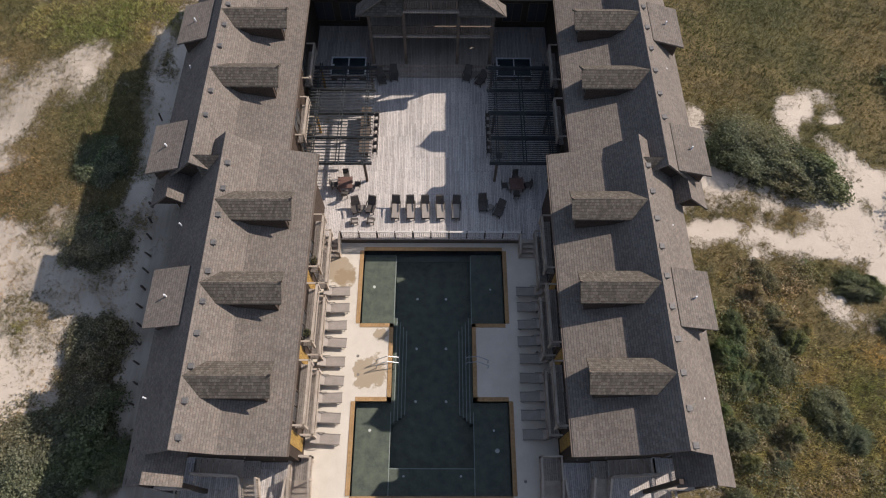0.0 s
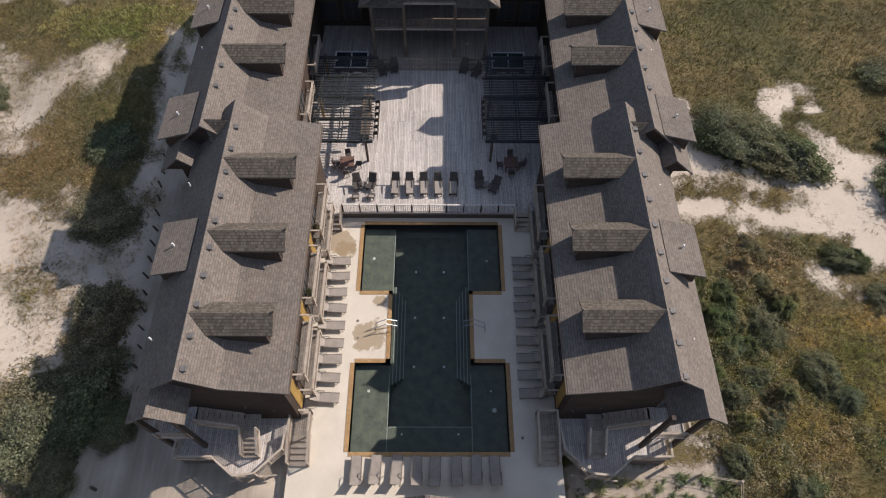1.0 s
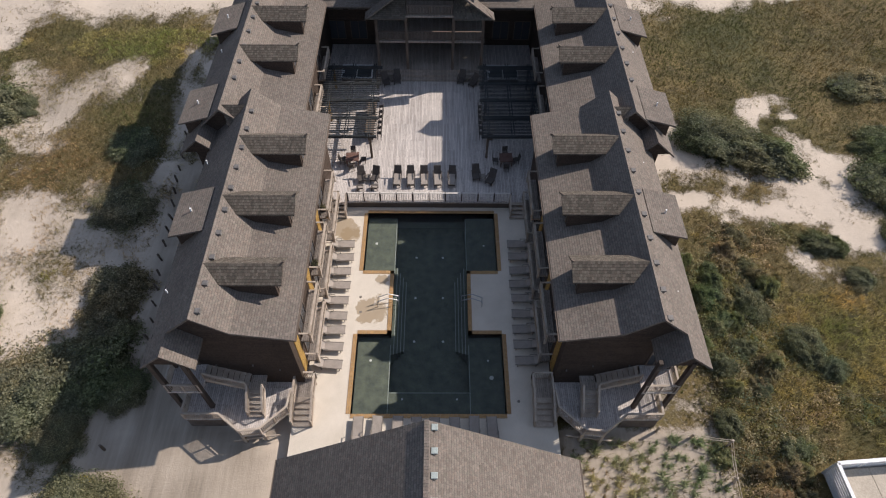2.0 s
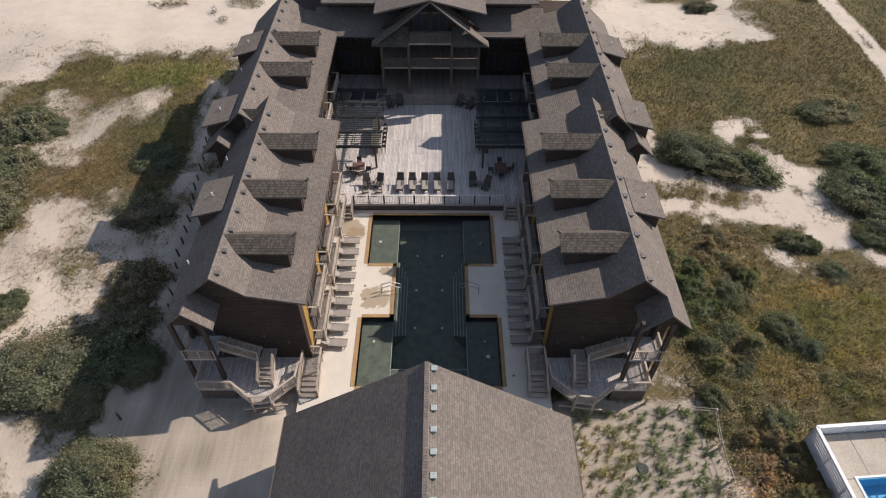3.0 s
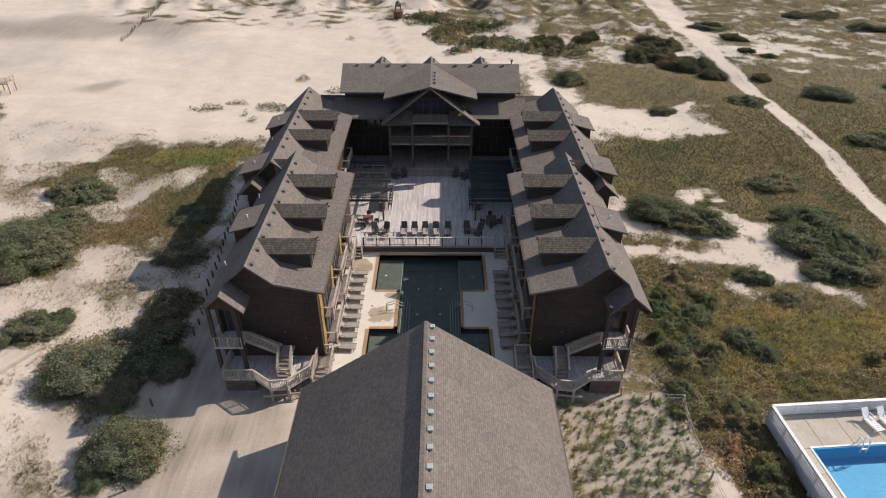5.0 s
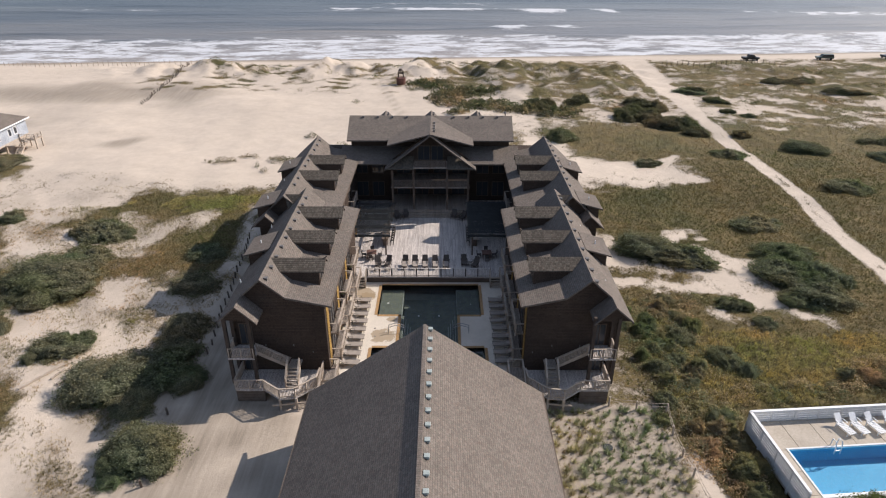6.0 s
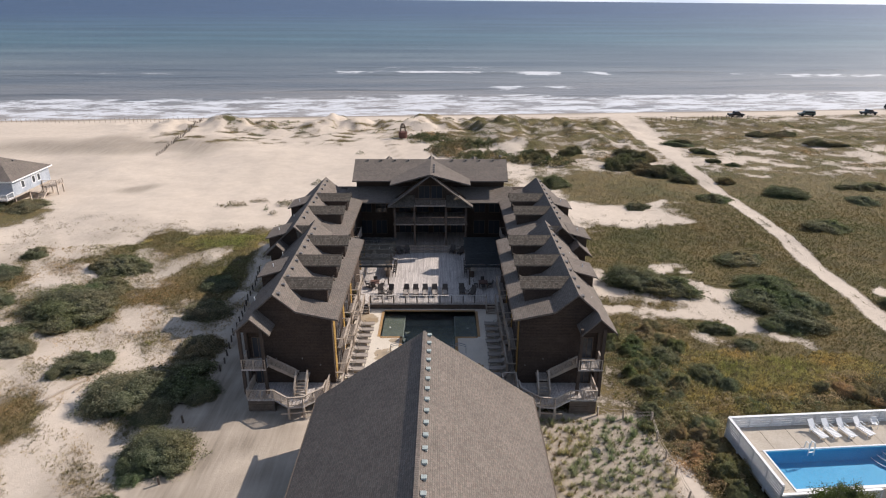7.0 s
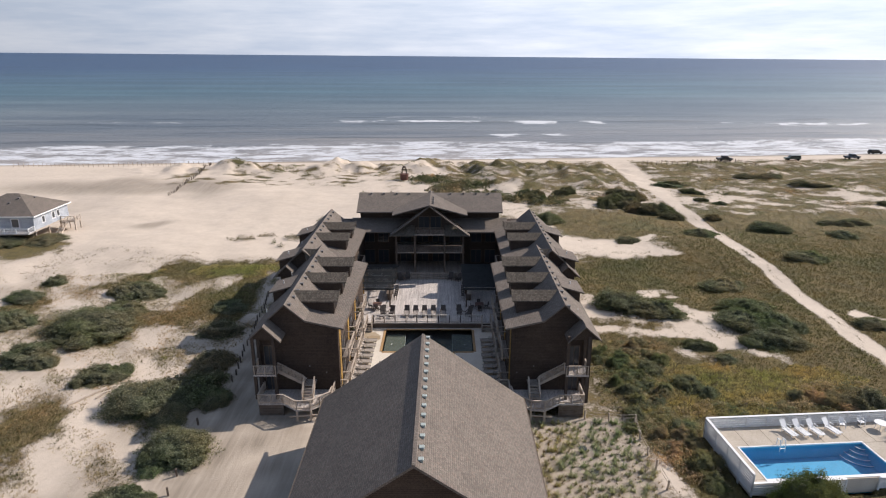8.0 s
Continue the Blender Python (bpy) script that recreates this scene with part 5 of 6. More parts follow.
def bar(s):
    """A bar counter under the pergola, with a line of stools along it."""
    x = -5.5 if s < 0 else 5.9
    t = thing("bar_counter", x, 32.3, 1.4, "long dark outdoor bar counter under the pergola", "counter", "bar counters")
    part("base", box(BM(), x - 0.25, x + 0.25, 30.2, 34.5, 1.4, 2.4), M_POST, t)
    part("top", box(BM(), x - 0.42, x + 0.42, 30.0, 34.7, 2.4, 2.47), M_POST if s < 0 else M_RAIL, t)
    for i in range(6):
        y = 30.4 + 0.75 * i
        u = x + (0.85 if s < 0 else -0.85)
        st = thing("bar_stool", u, y, 1.4, "dark high-backed bar stool beside the counter", "stool", "bar stools")
        part("seat", box(BM(), u - 0.2, u + 0.2, y - 0.2, y + 0.2, 2.1, 2.16), M_WICKER, st)
        b = u + (0.2 if s < 0 else -0.2)
        part("backrest", box(BM(), b - 0.025, b + 0.025, y - 0.2, y + 0.2, 2.2, 2.55), M_WICKER, st)
        for p in (-0.17, 0.17):
            for q in (-0.17, 0.17):
                part("leg", box(BM(), u + p - 0.02, u + p + 0.02, y + q - 0.02, y + q + 0.02, 1.4, 2.1), M_WICKER, st)


for s in (-1, 1):
    pergola(s)
    hot_tub(-7.45 if s < 0 else 7.6, 39.6)
    bar(s)


def bent_tube(name, pts, r, mat, parent, label=""):
    """A round tube along a line of corners."""
    bm = BM()
    for a, b in zip(pts[:-1], pts[1:]):
        beam(bm, a, b, r * 2, r * 2)
    return part(name, bm, mat, parent, label)


M_STEEL = mottled("polished_steel", (0.34, 0.34, 0.34), (0.44, 0.44, 0.44), 3.0, 0.45, 20.0, 0.7)
for s in (-1, 1):
    t = thing("pool_handrail", PX + s * 2.9, 12.6, 0.65, "bent steel handrail at the pool steps", "handrail", "pool handrails")
    for y in (12.35, 12.75):
        bent_tube("tube", [(PX + s * 4.1, y - 0.25, 0.65), (PX + s * 4.1, y - 0.25, 1.4), (PX + s * 3.3, y, 1.5), (PX + s * 2.5, y, 1.2), (PX + s * 2.5, y, 0.3)], 0.025, M_STEEL, t)
for x in (-0.9, 1.4):
    for y in (18.3, 14.15, 10.05):
        part("pool_light", disc(BM(), x, y, -1.35, -1.3, 0.1, 12), M_WHITE, pool, "white underwater fitting")
for x, y, r in ((-4.1, 7.7, 0.1), (4.8, 7.7, 0.08), (5.0, 6.3, 0.16), (-4.3, 18.8, 0.12), (4.9, 18.6, 0.08), (-1.6, 4.6, 0.08), (2.4, 4.6, 0.08)):
    part("skimmer_lid", disc(BM(), x, y, 0.05, 0.075, r, 14), M_WHITE, pool, "white pool fitting")
for x, y in ((8.2, 13.3), (-5.2, 13.0), (-5.1, 11.6), (6.8, 4.2)):
    lid = tagged(part("deck_drain", disc(BM(), x, y, PZ, PZ + 0.015, 0.11, 12), M_METAL), "small dark drain cover in the concrete", "drain", "drain covers")


# ---- neighbouring blue pool ----
BZ0 = 0.62
bp = thing("fenced_pool_terrace", 36, -4, 0, "raised pale terrace with a bright blue pool inside a white fence", "pool terrace")
BX0, BX1, BY0, BY1 = 27.9, 50.0, -7.1, 1.0
W0, W1, V0, V1 = 29.35, 41.1, -6.65, -2.2
for x0, x1, y0, y1 in ((BX0, BX1, V1, BY1), (BX0, W0, V0, V1), (W1, BX1, V0, V1), (BX0, BX1, BY0, V0)):
    part("base", box(BM(), x0, x1, y0, y1, -0.8, BZ0 - 0.05), M_CONCRETE, bp)
    nx, ny = max(1, round((x1 - x0) / 2.4)), max(1, round((y1 - y0) / 2.4))
    for i in range(nx):
        for j in range(ny):
            u, v = (x1 - x0) / nx, (y1 - y0) / ny
            part("paving_slab", box(BM(), x0 + u * i + 0.02, x0 + u * (i + 1) - 0.02, y0 + v * j + 0.02, y0 + v * (j + 1) - 0.02, BZ0 - 0.05, BZ0), M_PAVING, bp)
part("basin_floor", box(BM(), W0 - 0.1, W1 + 0.1, V0 - 0.1, V1 + 0.1, -1.2, -0.7), M_BLUEPOOL, bp)
for x0, x1, y0, y1 in ((W0, W0 + 0.08, V0, V1), (W1 - 0.08, W1, V0, V1), (W0 + 0.08, W1 - 0.08, V0, V0 + 0.08), (W0 + 0.08, W1 - 0.08, V1 - 0.08, V1)):
    part("basin_wall", box(BM(), x0, x1, y0, y1, -0.7, BZ0 - 0.02), M_BLUEPOOL, bp)
for x0, x1, y0, y1 in ((W0 - 0.14, W1 + 0.14, V1, V1 + 0.14), (W0 - 0.14, W1 + 0.14, V0 - 0.3, V0), (W0 - 0.14, W0, V0, V1), (W1, W1 + 0.14, V0, V1)):
    part("coping", box(BM(), x0, x1, y0, y1, BZ0 - 0.05, BZ0 + 0.05), M_WHITE, bp)
for i in range(4):
    r = 1.9 - 0.45 * i
    fan = [(W1 - 0.1, V1 - 0.1)] + [(W1 - 0.1 + r * math.cos(math.pi + a), V1 - 0.1 + r * math.sin(math.pi + a)) for a in np.linspace(0, math.pi / 2, 9)]
    part("pool_step", slab(BM(), [(x, y, -0.55 + 0.28 * i) for x, y in fan], 0.26), M_BLUEPOOL, bp)
    bm = BM()
    for (ax, ay), (bx, by) in zip(fan[1:-1], fan[2:]):
        beam(bm, (ax, ay, -0.53 + 0.28 * i), (bx, by, -0.53 + 0.28 * i), 0.06, 0.03)
    part("step_edge", bm, M_WHITE, bp, "white edge of a pool step")
part("water", level([(W0, V0), (W1, V0), (W1, V1), (W0, V1)], 0.45), M_BLUEWATER, bp).visible_shadow = False
fence = thing("white_fence", 28, -4, 0, "solid white board fence with capped top round the blue pool", "fence")
runs = [((27.75, -7.25), (27.75, 1.15)), ((27.75, 1.15), (50.2, 1.15)), ((27.75, -7.25), (36.0, -7.25)), ((39.0, -7.25), (50.2, -7.25)), ((50.2, -7.25), (50.2, 1.15))]
for (ax, ay), (bx, by) in runs:
    L = math.hypot(bx - ax, by - ay)
    n = max(1, round(L / 2.0))
    low = 0.75 if ay == by == -7.25 else 1.66
    for i in range(n + 1):
        x, y = ax + (bx - ax) * i / n, ay + (by - ay) * i / n
        part("post", box(BM(), x - 0.07, x + 0.07, y - 0.07, y + 0.07, -0.9, low), M_WHITE, fence)
    part("cap", beam(BM(), (ax, ay, low + 0.03), (bx, by, low + 0.03), 0.24, 0.06), M_WHITE, fence)
    for k in range(8):
        z = -0.25 + 0.24 * k
        if z + 0.1 < low:
            part("board", beam(BM(), (ax, ay, z), (bx, by, z), 0.035, 0.21), M_WHITE, fence)


def white_lounger(x, y, a):
    t = thing("plastic_lounger", 0, 0, 0, "white plastic sun lounger with raised back by the blue pool", "sun lounger", "white loungers")
    bm = BM()
    for i in range(8):
        box(bm, -0.3, 0.3, -1.0 + 0.17 * i, -0.87 + 0.17 * i, 0.36, 0.4)
    part("seat", bm, M_WHITE, t)
    part("backrest", slab(BM(), [(-0.3, 0.36, 0.4), (0.3, 0.36, 0.4), (0.3, 0.9, 0.98), (-0.3, 0.9, 0.98)], 0.05), M_WHITE, t)
    for k in (-0.32, 0.32):
        part("side_rail", beam(BM(), (k, -1.0, 0.36), (k, 0.42, 0.36), 0.05, 0.08), M_WHITE, t)
        part("armrest", beam(BM(), (k * 1.15, 0.0, 0.6), (k * 1.15, 0.55, 0.62), 0.06, 0.04), M_WHITE, t)
        for y2 in (-0.8, 0.35):
            part("leg", box(BM(), k - 0.03, k + 0.03, y2 - 0.03, y2 + 0.03, 0, 0.35), M_WHITE, t)
    t.matrix_basis = pose(x, y, BZ0, 0, 0, a)


for x, y, a in ((35.1, -0.3, 12), (36.35, -0.3, 10), (37.7, -0.35, 11), (39.4, -0.25, 16)):
    white_lounger(x, y, a)


def round_set(x, y):
    t = thing("plastic_table", x, y, BZ0, "round white plastic garden table", "table")
    part("top", disc(BM(), x, y, BZ0 + 0.7, BZ0 + 0.74, 0.6, 24), M_WHITE, t)
    for i in range(4):
        c, s = math.cos(0.8 + i * 1.57), math.sin(0.8 + i * 1.57)
        part("leg", beam(BM(), (x + 0.35 * c, y + 0.35 * s, BZ0 + 0.7), (x + 0.45 * c, y + 0.45 * s, BZ0), 0.05, 0.05), M_WHITE, t)


def plastic_chair(x, y, a):
    t = thing("plastic_chair", 0, 0, 0, "white plastic garden chair beside the fence", "chair", "white chairs")
    part("seat", slab(BM(), [(-0.25, -0.25, 0.43), (0.25, -0.25, 0.43), (0.25, 0.25, 0.41), (-0.25, 0.25, 0.41)], 0.03), M_WHITE, t)
    part("backrest", slab(BM(), [(-0.24, 0.24, 0.43), (0.24, 0.24, 0.43), (0.2, 0.36, 0.85), (-0.2, 0.36, 0.85)], 0.03, (0, 1, 0)), M_WHITE, t)
    for u in (-0.26, 0.26):
        part("armrest", beam(BM(), (u, -0.2, 0.63), (u, 0.28, 0.65), 0.05, 0.03), M_WHITE, t)
        for v in (-0.22, 0.22):
            part("leg", beam(BM(), (u, v, 0.64 if v < 0 else 0.42), (u * 1.1, v * 1.15, 0), 0.04, 0.04), M_WHITE, t)
    t.matrix_basis = pose(x, y, BZ0, 0, 0, a)


round_set(44.4, -0.3)
for x, y, a in ((40.9, 0.3, -20), (43.0, 0.5, 5), (45.6, -0.3, -60), (44.5, -1.6, 170), (46.2, -1.2, -110)):
    plastic_chair(x, y, a)
t = thing("pool_ladder", 33.3, -2.2, 0.6, "white bent pool ladder at the edge of the blue pool", "ladder")
for x in (33.05, 33.55):
    bent_tube("rail", [(x, -1.9, 0.62), (x, -1.95, 1.3), (x, -2.35, 1.35), (x, -2.5, 0.9), (x, -2.5, 0.2)], 0.03, M_WHITE, t)
part("tread", box(BM(), 33.05, 33.55, -2.56, -2.44, 0.55, 0.58), M_WHITE, t)
TURNED = pose(SIDE_X, SIDE_Y, 0, 0, 0, SIDE_TURN) @ Matrix.Translation((-27.75, -1.15, 0))
for o in list(scene.objects):
    if o.parent is None and o.name.split(".")[0] in ("fenced_pool_terrace", "white_fence", "plastic_lounger", "plastic_table", "plastic_chair", "pool_ladder"):
        o.matrix_basis = TURNED @ o.matrix_basis


# ---- house on piles across the sand ----
def beach_house():
    t = thing("beach_house", 0, 0, 0, "blue-grey beach house on piles with a brown hip roof", "house")
    w, d, z0, z1 = 6.83, 5.93, 2.25, 5.15
    part("wall", box(BM(), -w, w, -d, d, z0, z1), M_BLUEHOUSE, t)
    part("floor_beam", box(BM(), -w - 0.05, w + 0.05, -d - 0.05, d + 0.05, z0 - 0.3, z0), M_RAIL, t)
    e, r, zr = 0.55, 1.2, 8.4
    A = [(-w - e, -d - e, z1), (w + e, -d - e, z1), (w + e, d + e, z1), (-w - e, d + e, z1)]
    R0, R1 = (-r, 0, zr), (r, 0, zr)
    for nm, f in (("roof_front", [A[0], A[1], R1, R0]), ("roof_side", [A[1], A[2], R1]), ("roof_back", [A[2], A[3], R0, R1]), ("roof_side", [A[3], A[0], R0])):
        part(nm, slab(BM(), f, 0.12), M_SHINGLE, t)
    for a, b in ((0, 1), (1, 2), (2, 3), (3, 0)):
        part("fascia", beam(BM(), Vector(A[a]) - Vector((0, 0, 0.08)), Vector(A[b]) - Vector((0, 0, 0.08)), 0.08, 0.22), M_WHITE, t, "white fascia board")
    for x in (-5.8, -2, 2, 5.8):
        for y in (-4.4, 0, 4.4):
            part("support_post", box(BM(), x - 0.14, x + 0.14, y - 0.14, y + 0.14, -1.2, z0 - 0.3), M_RAIL, t)
    for y in (-3.2, 0.2, 1.9):
        win = part("window", box(BM(), w, w + 0.03, y, y + 0.8, 3.2, 4.4), M_GLASS, t)
        part("window_frame", box(BM(), w, w + 0.02, y - 0.14, y + 0.94, 3.06, 4.54), M_WHITE, win)
    for x in (-4.6, -1.2, 2.6):
        win = part("window", box(BM(), x, x + 1.3, -d - 0.03, -d, 2.9, 4.5), M_GLASS, t)
        part("window_frame", box(BM(), x - 0.14, x + 1.44, -d - 0.02, -d, 2.76, 4.64), M_WHITE, win)
    part("porch", box(BM(), -w, w, -d - 2.2, -d - 0.06, 1.98, 2.16), M_DECK, t)
    railing(t, [(-w, -d - 2.1), (w, -d - 2.1), (w, -d - 0.1)], 2.16, 1.0, 0.25, 2.2, M_WHITE)
    part("side_landing", box(BM(), w + 0.06, w + 3.0, 2.6, 5.0, 1.7, 1.88), M_RAIL, t)
    railing(t, [(w + 0.1, 2.7), (w + 2.9, 2.7), (w + 2.9, 4.9)], 1.88, 1.0, 0.3, 1.4)
    for x in (w + 0.6, w + 2.8):
        for y in (2.8, 4.8):
            part("support_post", box(BM(), x - 0.1, x + 0.1, y - 0.1, y + 0.1, -1.0, 1.7), M_RAIL, t)
    steps(t, w + 0.5, w + 1.6, -0.6, 2.6, 0.0, 1.88, 9, "y")
    for x, y in ((-1.5, -2.5), (0.8, -2.8), (2.0, -1.5), (3.4, 1.2)):
        roof_vent(t, x, y, z1 + (zr - z1) * min((d + e - abs(y)) / (d + e), (w + e - abs(x)) / (w + e - r)), 0, 0.2)
    t.matrix_basis = pose(-84.16, 69.84, 0.0, 0, 0, 1.1)


beach_house()


# ---- beach: vehicles, huts, fences ----
def paint(name, c):
    return mottled(name, c, tuple(v * 1.25 for v in c), 2.0, 0.35, 9.0)


M_TYRE = mottled("tyre_rubber", (0.02, 0.02, 0.02), (0.035, 0.035, 0.035), 5.0)


def vehicle(x, y, a, body, cab_to, name, label):
    """A pickup or off-roader, 5.2 long: body, cabin with windows, wheels."""
    t = thing(name, 0, 0, 0, label, "car", "beach vehicles")
    prof = [(-2.6, 0.5), (2.6, 0.5), (2.62, 0.95), (1.35, 1.08), (-2.6, 1.08)]
    part("body", hull(BM(), [(u, -0.95, v) for u, v in prof], [(u, 0.95, v) for u, v in prof]), body, t)
    cab = [(cab_to, 1.08), (1.3, 1.08), (0.7, 1.75), (cab_to + 0.15, 1.78)]
    c = part("cabin", hull(BM(), [(u, -0.88, v) for u, v in cab], [(u, 0.88, v) for u, v in cab]), body, t)
    for k in (-0.9, 0.9):
        win = [(cab_to + 0.2, 1.15), (1.1, 1.15), (0.62, 1.65), (cab_to + 0.25, 1.65)]
        part("side_window", slab(BM(), [(u, k, v) for u, v in win], 0.02, (0, 1, 0)), M_GLASS, c)
        for u in (-1.65, 1.7):
            bm = BM()
            ring = [(math.cos(i * math.pi / 7), math.sin(i * math.pi / 7)) for i in range(14)]
            hull(bm, [(u + 0.4 * p, k * 1.04 - 0.12, 0.4 + 0.4 * q) for p, q in ring], [(u + 0.4 * p, k * 1.04 + 0.12, 0.4 + 0.4 * q) for p, q in ring])
            part("wheel", bm, M_TYRE, t)
    z = float(land(np.array([x]), np.array([y]))[0])
    t.matrix_basis = pose(x, y, z, 0, 0, a)


M_BLACK, M_OLIVE, M_SLATE = paint("black_car_paint", (0.012, 0.013, 0.015)), paint("green_grey_car_paint", (0.09, 0.11, 0.09)), paint("slate_car_paint", (0.05, 0.06, 0.075))
vehicle(101, 166, 4, M_BLACK, -0.9, "pickup_truck", "black pickup truck parked on the beach")
vehicle(126, 168, 175, M_OLIVE, -2.5, "off_roader", "grey-green off-roader parked on the beach")
vehicle(147, 168, 5, M_SLATE, -0.9, "pickup_truck", "slate pickup truck parked on the beach")
vehicle(168, 187, 10, M_BLACK, -2.5, "off_roader", "dark off-roader parked near the water")


def barrel_stand(x, y):
    z = float(land(np.array([x]), np.array([y]))[0])
    t = thing("barrel_stand", x, y, z, "red-brown barrel with a dark timber frame on the dune", "barrel")
    part("barrel", disc(BM(), x, y, z - 0.2, z + 1.7, 1.15, 16, 1.25), mottled("rust_red_paint", (0.12, 0.055, 0.04), (0.2, 0.1, 0.08)), t)
    for k in (-0.7, 0.7):
        part("upright", beam(BM(), (x + k, y, z + 1.7), (x + k * 0.6, y, z + 3.6), 0.3, 0.3), M_POST, t)
    part("crossbar", beam(BM(), (x - 0.75, y, z + 2.9), (x + 0.75, y, z + 2.9), 0.25, 0.4), M_POST, t)
    part("cap", disc(BM(), x, y, z + 3.4, z + 4.0, 0.7, 10, 0.35), M_POST, t)


barrel_stand(-9.2, 127)


def post_row(name, label, pts, h, r, mat, wires=0, group="fences", jitter=0.1, seed=1):
    rr = random.Random(seed)
    t = thing(name, pts[0][0], pts[0][1], 0, label, "fence", group)
    tops = []
    for x, y in pts:
        z = float(land(np.array([x]), np.array([y]))[0])
        k = Vector((x + rr.uniform(-jitter, jitter), y + rr.uniform(-jitter, jitter), z + h * rr.uniform(0.8, 1.1)))
        part("post", beam(BM(), (x, y, z - 0.3), k, r * 2, r * 2), mat, t)
        tops.append(k)
    for i in range(wires):
        f = 1 - 0.3 * i
        bm = BM()
        for a, b in zip(tops[:-1], tops[1:]):
            m = (a + b) / 2 - Vector((0, 0, 0.15))
            beam(bm, (a.x, a.y, a.z - h * (1 - f)), (m.x, m.y, m.z - h * (1 - f)), 0.025, 0.025)
            beam(bm, (m.x, m.y, m.z - h * (1 - f)), (b.x, b.y, b.z - h * (1 - f)), 0.035, 0.035)
        part("rope", bm, M_RAIL, t)


post_row("post_fence", "row of short dark timber posts along the sand lane", [(-21.4 - 0.11 * (1.5 * i) + 0.12 * math.sin(i), 9.5 + 1.5 * i) for i in range(18)], 0.85, 0.065, M_POST, 0, "fences", 0.12, 3)
post_row("post_fence", "row of short dark timber posts along the sand lane", [(-20.6 - 0.35 * i, -9.5 + 2.6 * i) for i in range(5)], 0.9, 0.08, M_POST, 0, "fences", 0.12, 8)
post_row("rope_fence", "leaning posts strung with rope beside the dune garden", [(16.6, 2.4), (18.9, 1.9), (21.2, 1.2), (21.1, -1.2), (21.1, -3.6), (21.0, -6.0), (21.2, -8.4), (21.4, -11)], 1.15, 0.07, M_RAIL, 2, "fences", 0.15, 4)
post_row("sand_fence", "broken line of thin pickets on the upper beach", [(-140 + 1.5 * i, 152 + 1.2 * math.sin(i * 0.3)) for i in range(48)], 1.2, 0.06, M_RAIL, 0, "fences", 0.1, 5)
post_row("sand_fence", "broken line of thin pickets on the upper beach", [(68 + 1.6 * i, 152 + 0.8 * math.sin(i * 0.5)) for i in range(24)], 1.3, 0.07, M_POST, 0, "fences", 0.15, 6)
FEN = (-73.5, 150, -69, 106)
post_row("sand_fence", "broken line of thin pickets on the dune slope", [(FEN[0] + (FEN[2] - FEN[0]) * i / 44, FEN[1] + (FEN[3] - FEN[1]) * i / 44 + 0.4 * math.sin(i * 0.5)) for i in range(45)], 0.9, 0.07, M_POST, 0, "fences", 0.4, 7)


# ---- shrubs ----
def ripple(r, n, fmin, fmax):
    """A sum of random waves over direction vectors, about -1 to 1."""
    k = r.normal(size=(n, 3))
    k *= (r.uniform(fmin, fmax, n) / np.linalg.norm(k, axis=1))[:, None]
    ph = r.uniform(0, 6.28, n)
    return lambda v: np.sin(v @ k.T + ph).sum(1) / math.sqrt(n) * 0.8


def shrub_mesh(name, seed, leaves, flat):
    """Unit-wide uneven dome of small leaf sprays over a core coloured dark for the shade inside."""
    r = np.random.RandomState(seed)
    big, mid, small = ripple(r, 6, 1.5, 3.0), ripple(r, 10, 5, 9), ripple(r, 14, 13, 24)

    def surface(v):
        w = np.stack([v[:, 0], v[:, 1], np.abs(v[:, 2]) ** 0.75], 1)
        w /= np.linalg.norm(w, axis=1)[:, None]
        return v * (0.82 + 0.2 * big(w) + 0.17 * mid(w) + 0.11 * small(w))[:, None]

    v = r.normal(size=(leaves, 3))
    v[:, 2] = np.abs(v[:, 2])
    v /= np.linalg.norm(v, axis=1)[:, None]
    c = surface(v) * (1 + 0.085 * r.normal(size=leaves) - 0.06 * r.rand(leaves))[:, None]
    n = v + 0.6 * r.normal(size=(leaves, 3))
    n /= np.linalg.norm(n, axis=1)[:, None]
    u = np.cross(n, r.normal(size=(leaves, 3)))
    u /= np.linalg.norm(u, axis=1)[:, None]
    w = np.cross(n, u)
    sz = (0.042 * r.uniform(0.5, 1.5, leaves) * math.sqrt(6000 / leaves))[:, None]
    q = np.stack([c - u * sz, c - w * sz * 0.7 + n * sz * 0.3, c + u * sz, c + w * sz * 0.7 + n * sz * 0.3], 1)
    verts = q.reshape(-1, 3) * np.array([1, 1, flat])
    verts[:, 2] = np.maximum(verts[:, 2], 0.0)
    me = bpy.data.meshes.new(name)
    me.from_pydata(verts.tolist(), [], np.arange(leaves * 4).reshape(-1, 4).tolist())
    core = bmesh.new()
    bmesh.ops.create_icosphere(core, subdivisions=4, radius=1)
    p = np.array([q.co for q in core.verts])
    p[:, 2] = np.maximum(p[:, 2], -0.02)
    p = surface(p / np.maximum(np.linalg.norm(p, axis=1), 0.2)[:, None]) * 0.86 * np.array([1, 1, flat])
    for q, co in zip(core.verts, p):
        q.co = co
    cm = bpy.data.meshes.new(name + "_core")
    core.to_mesh(cm)
    core.free()
    return me, cm


CROWNS = [shrub_mesh("crown", 11 + i, n, f) for i, (n, f) in enumerate(((30000, 0.62), (20000, 0.62), (14000, 0.66), (9000, 0.7)))]
for mat in (M_LEAF,):
    for me, cm in CROWNS:
        me.materials.append(mat)
        cm.materials.append(M_INNERSHADE)
SAGES = []
for me, cm in CROWNS[1:]:
    k = me.copy()
    k.materials[0] = M_SAGE
    SAGES.append((k, cm))
SCRUBS = []
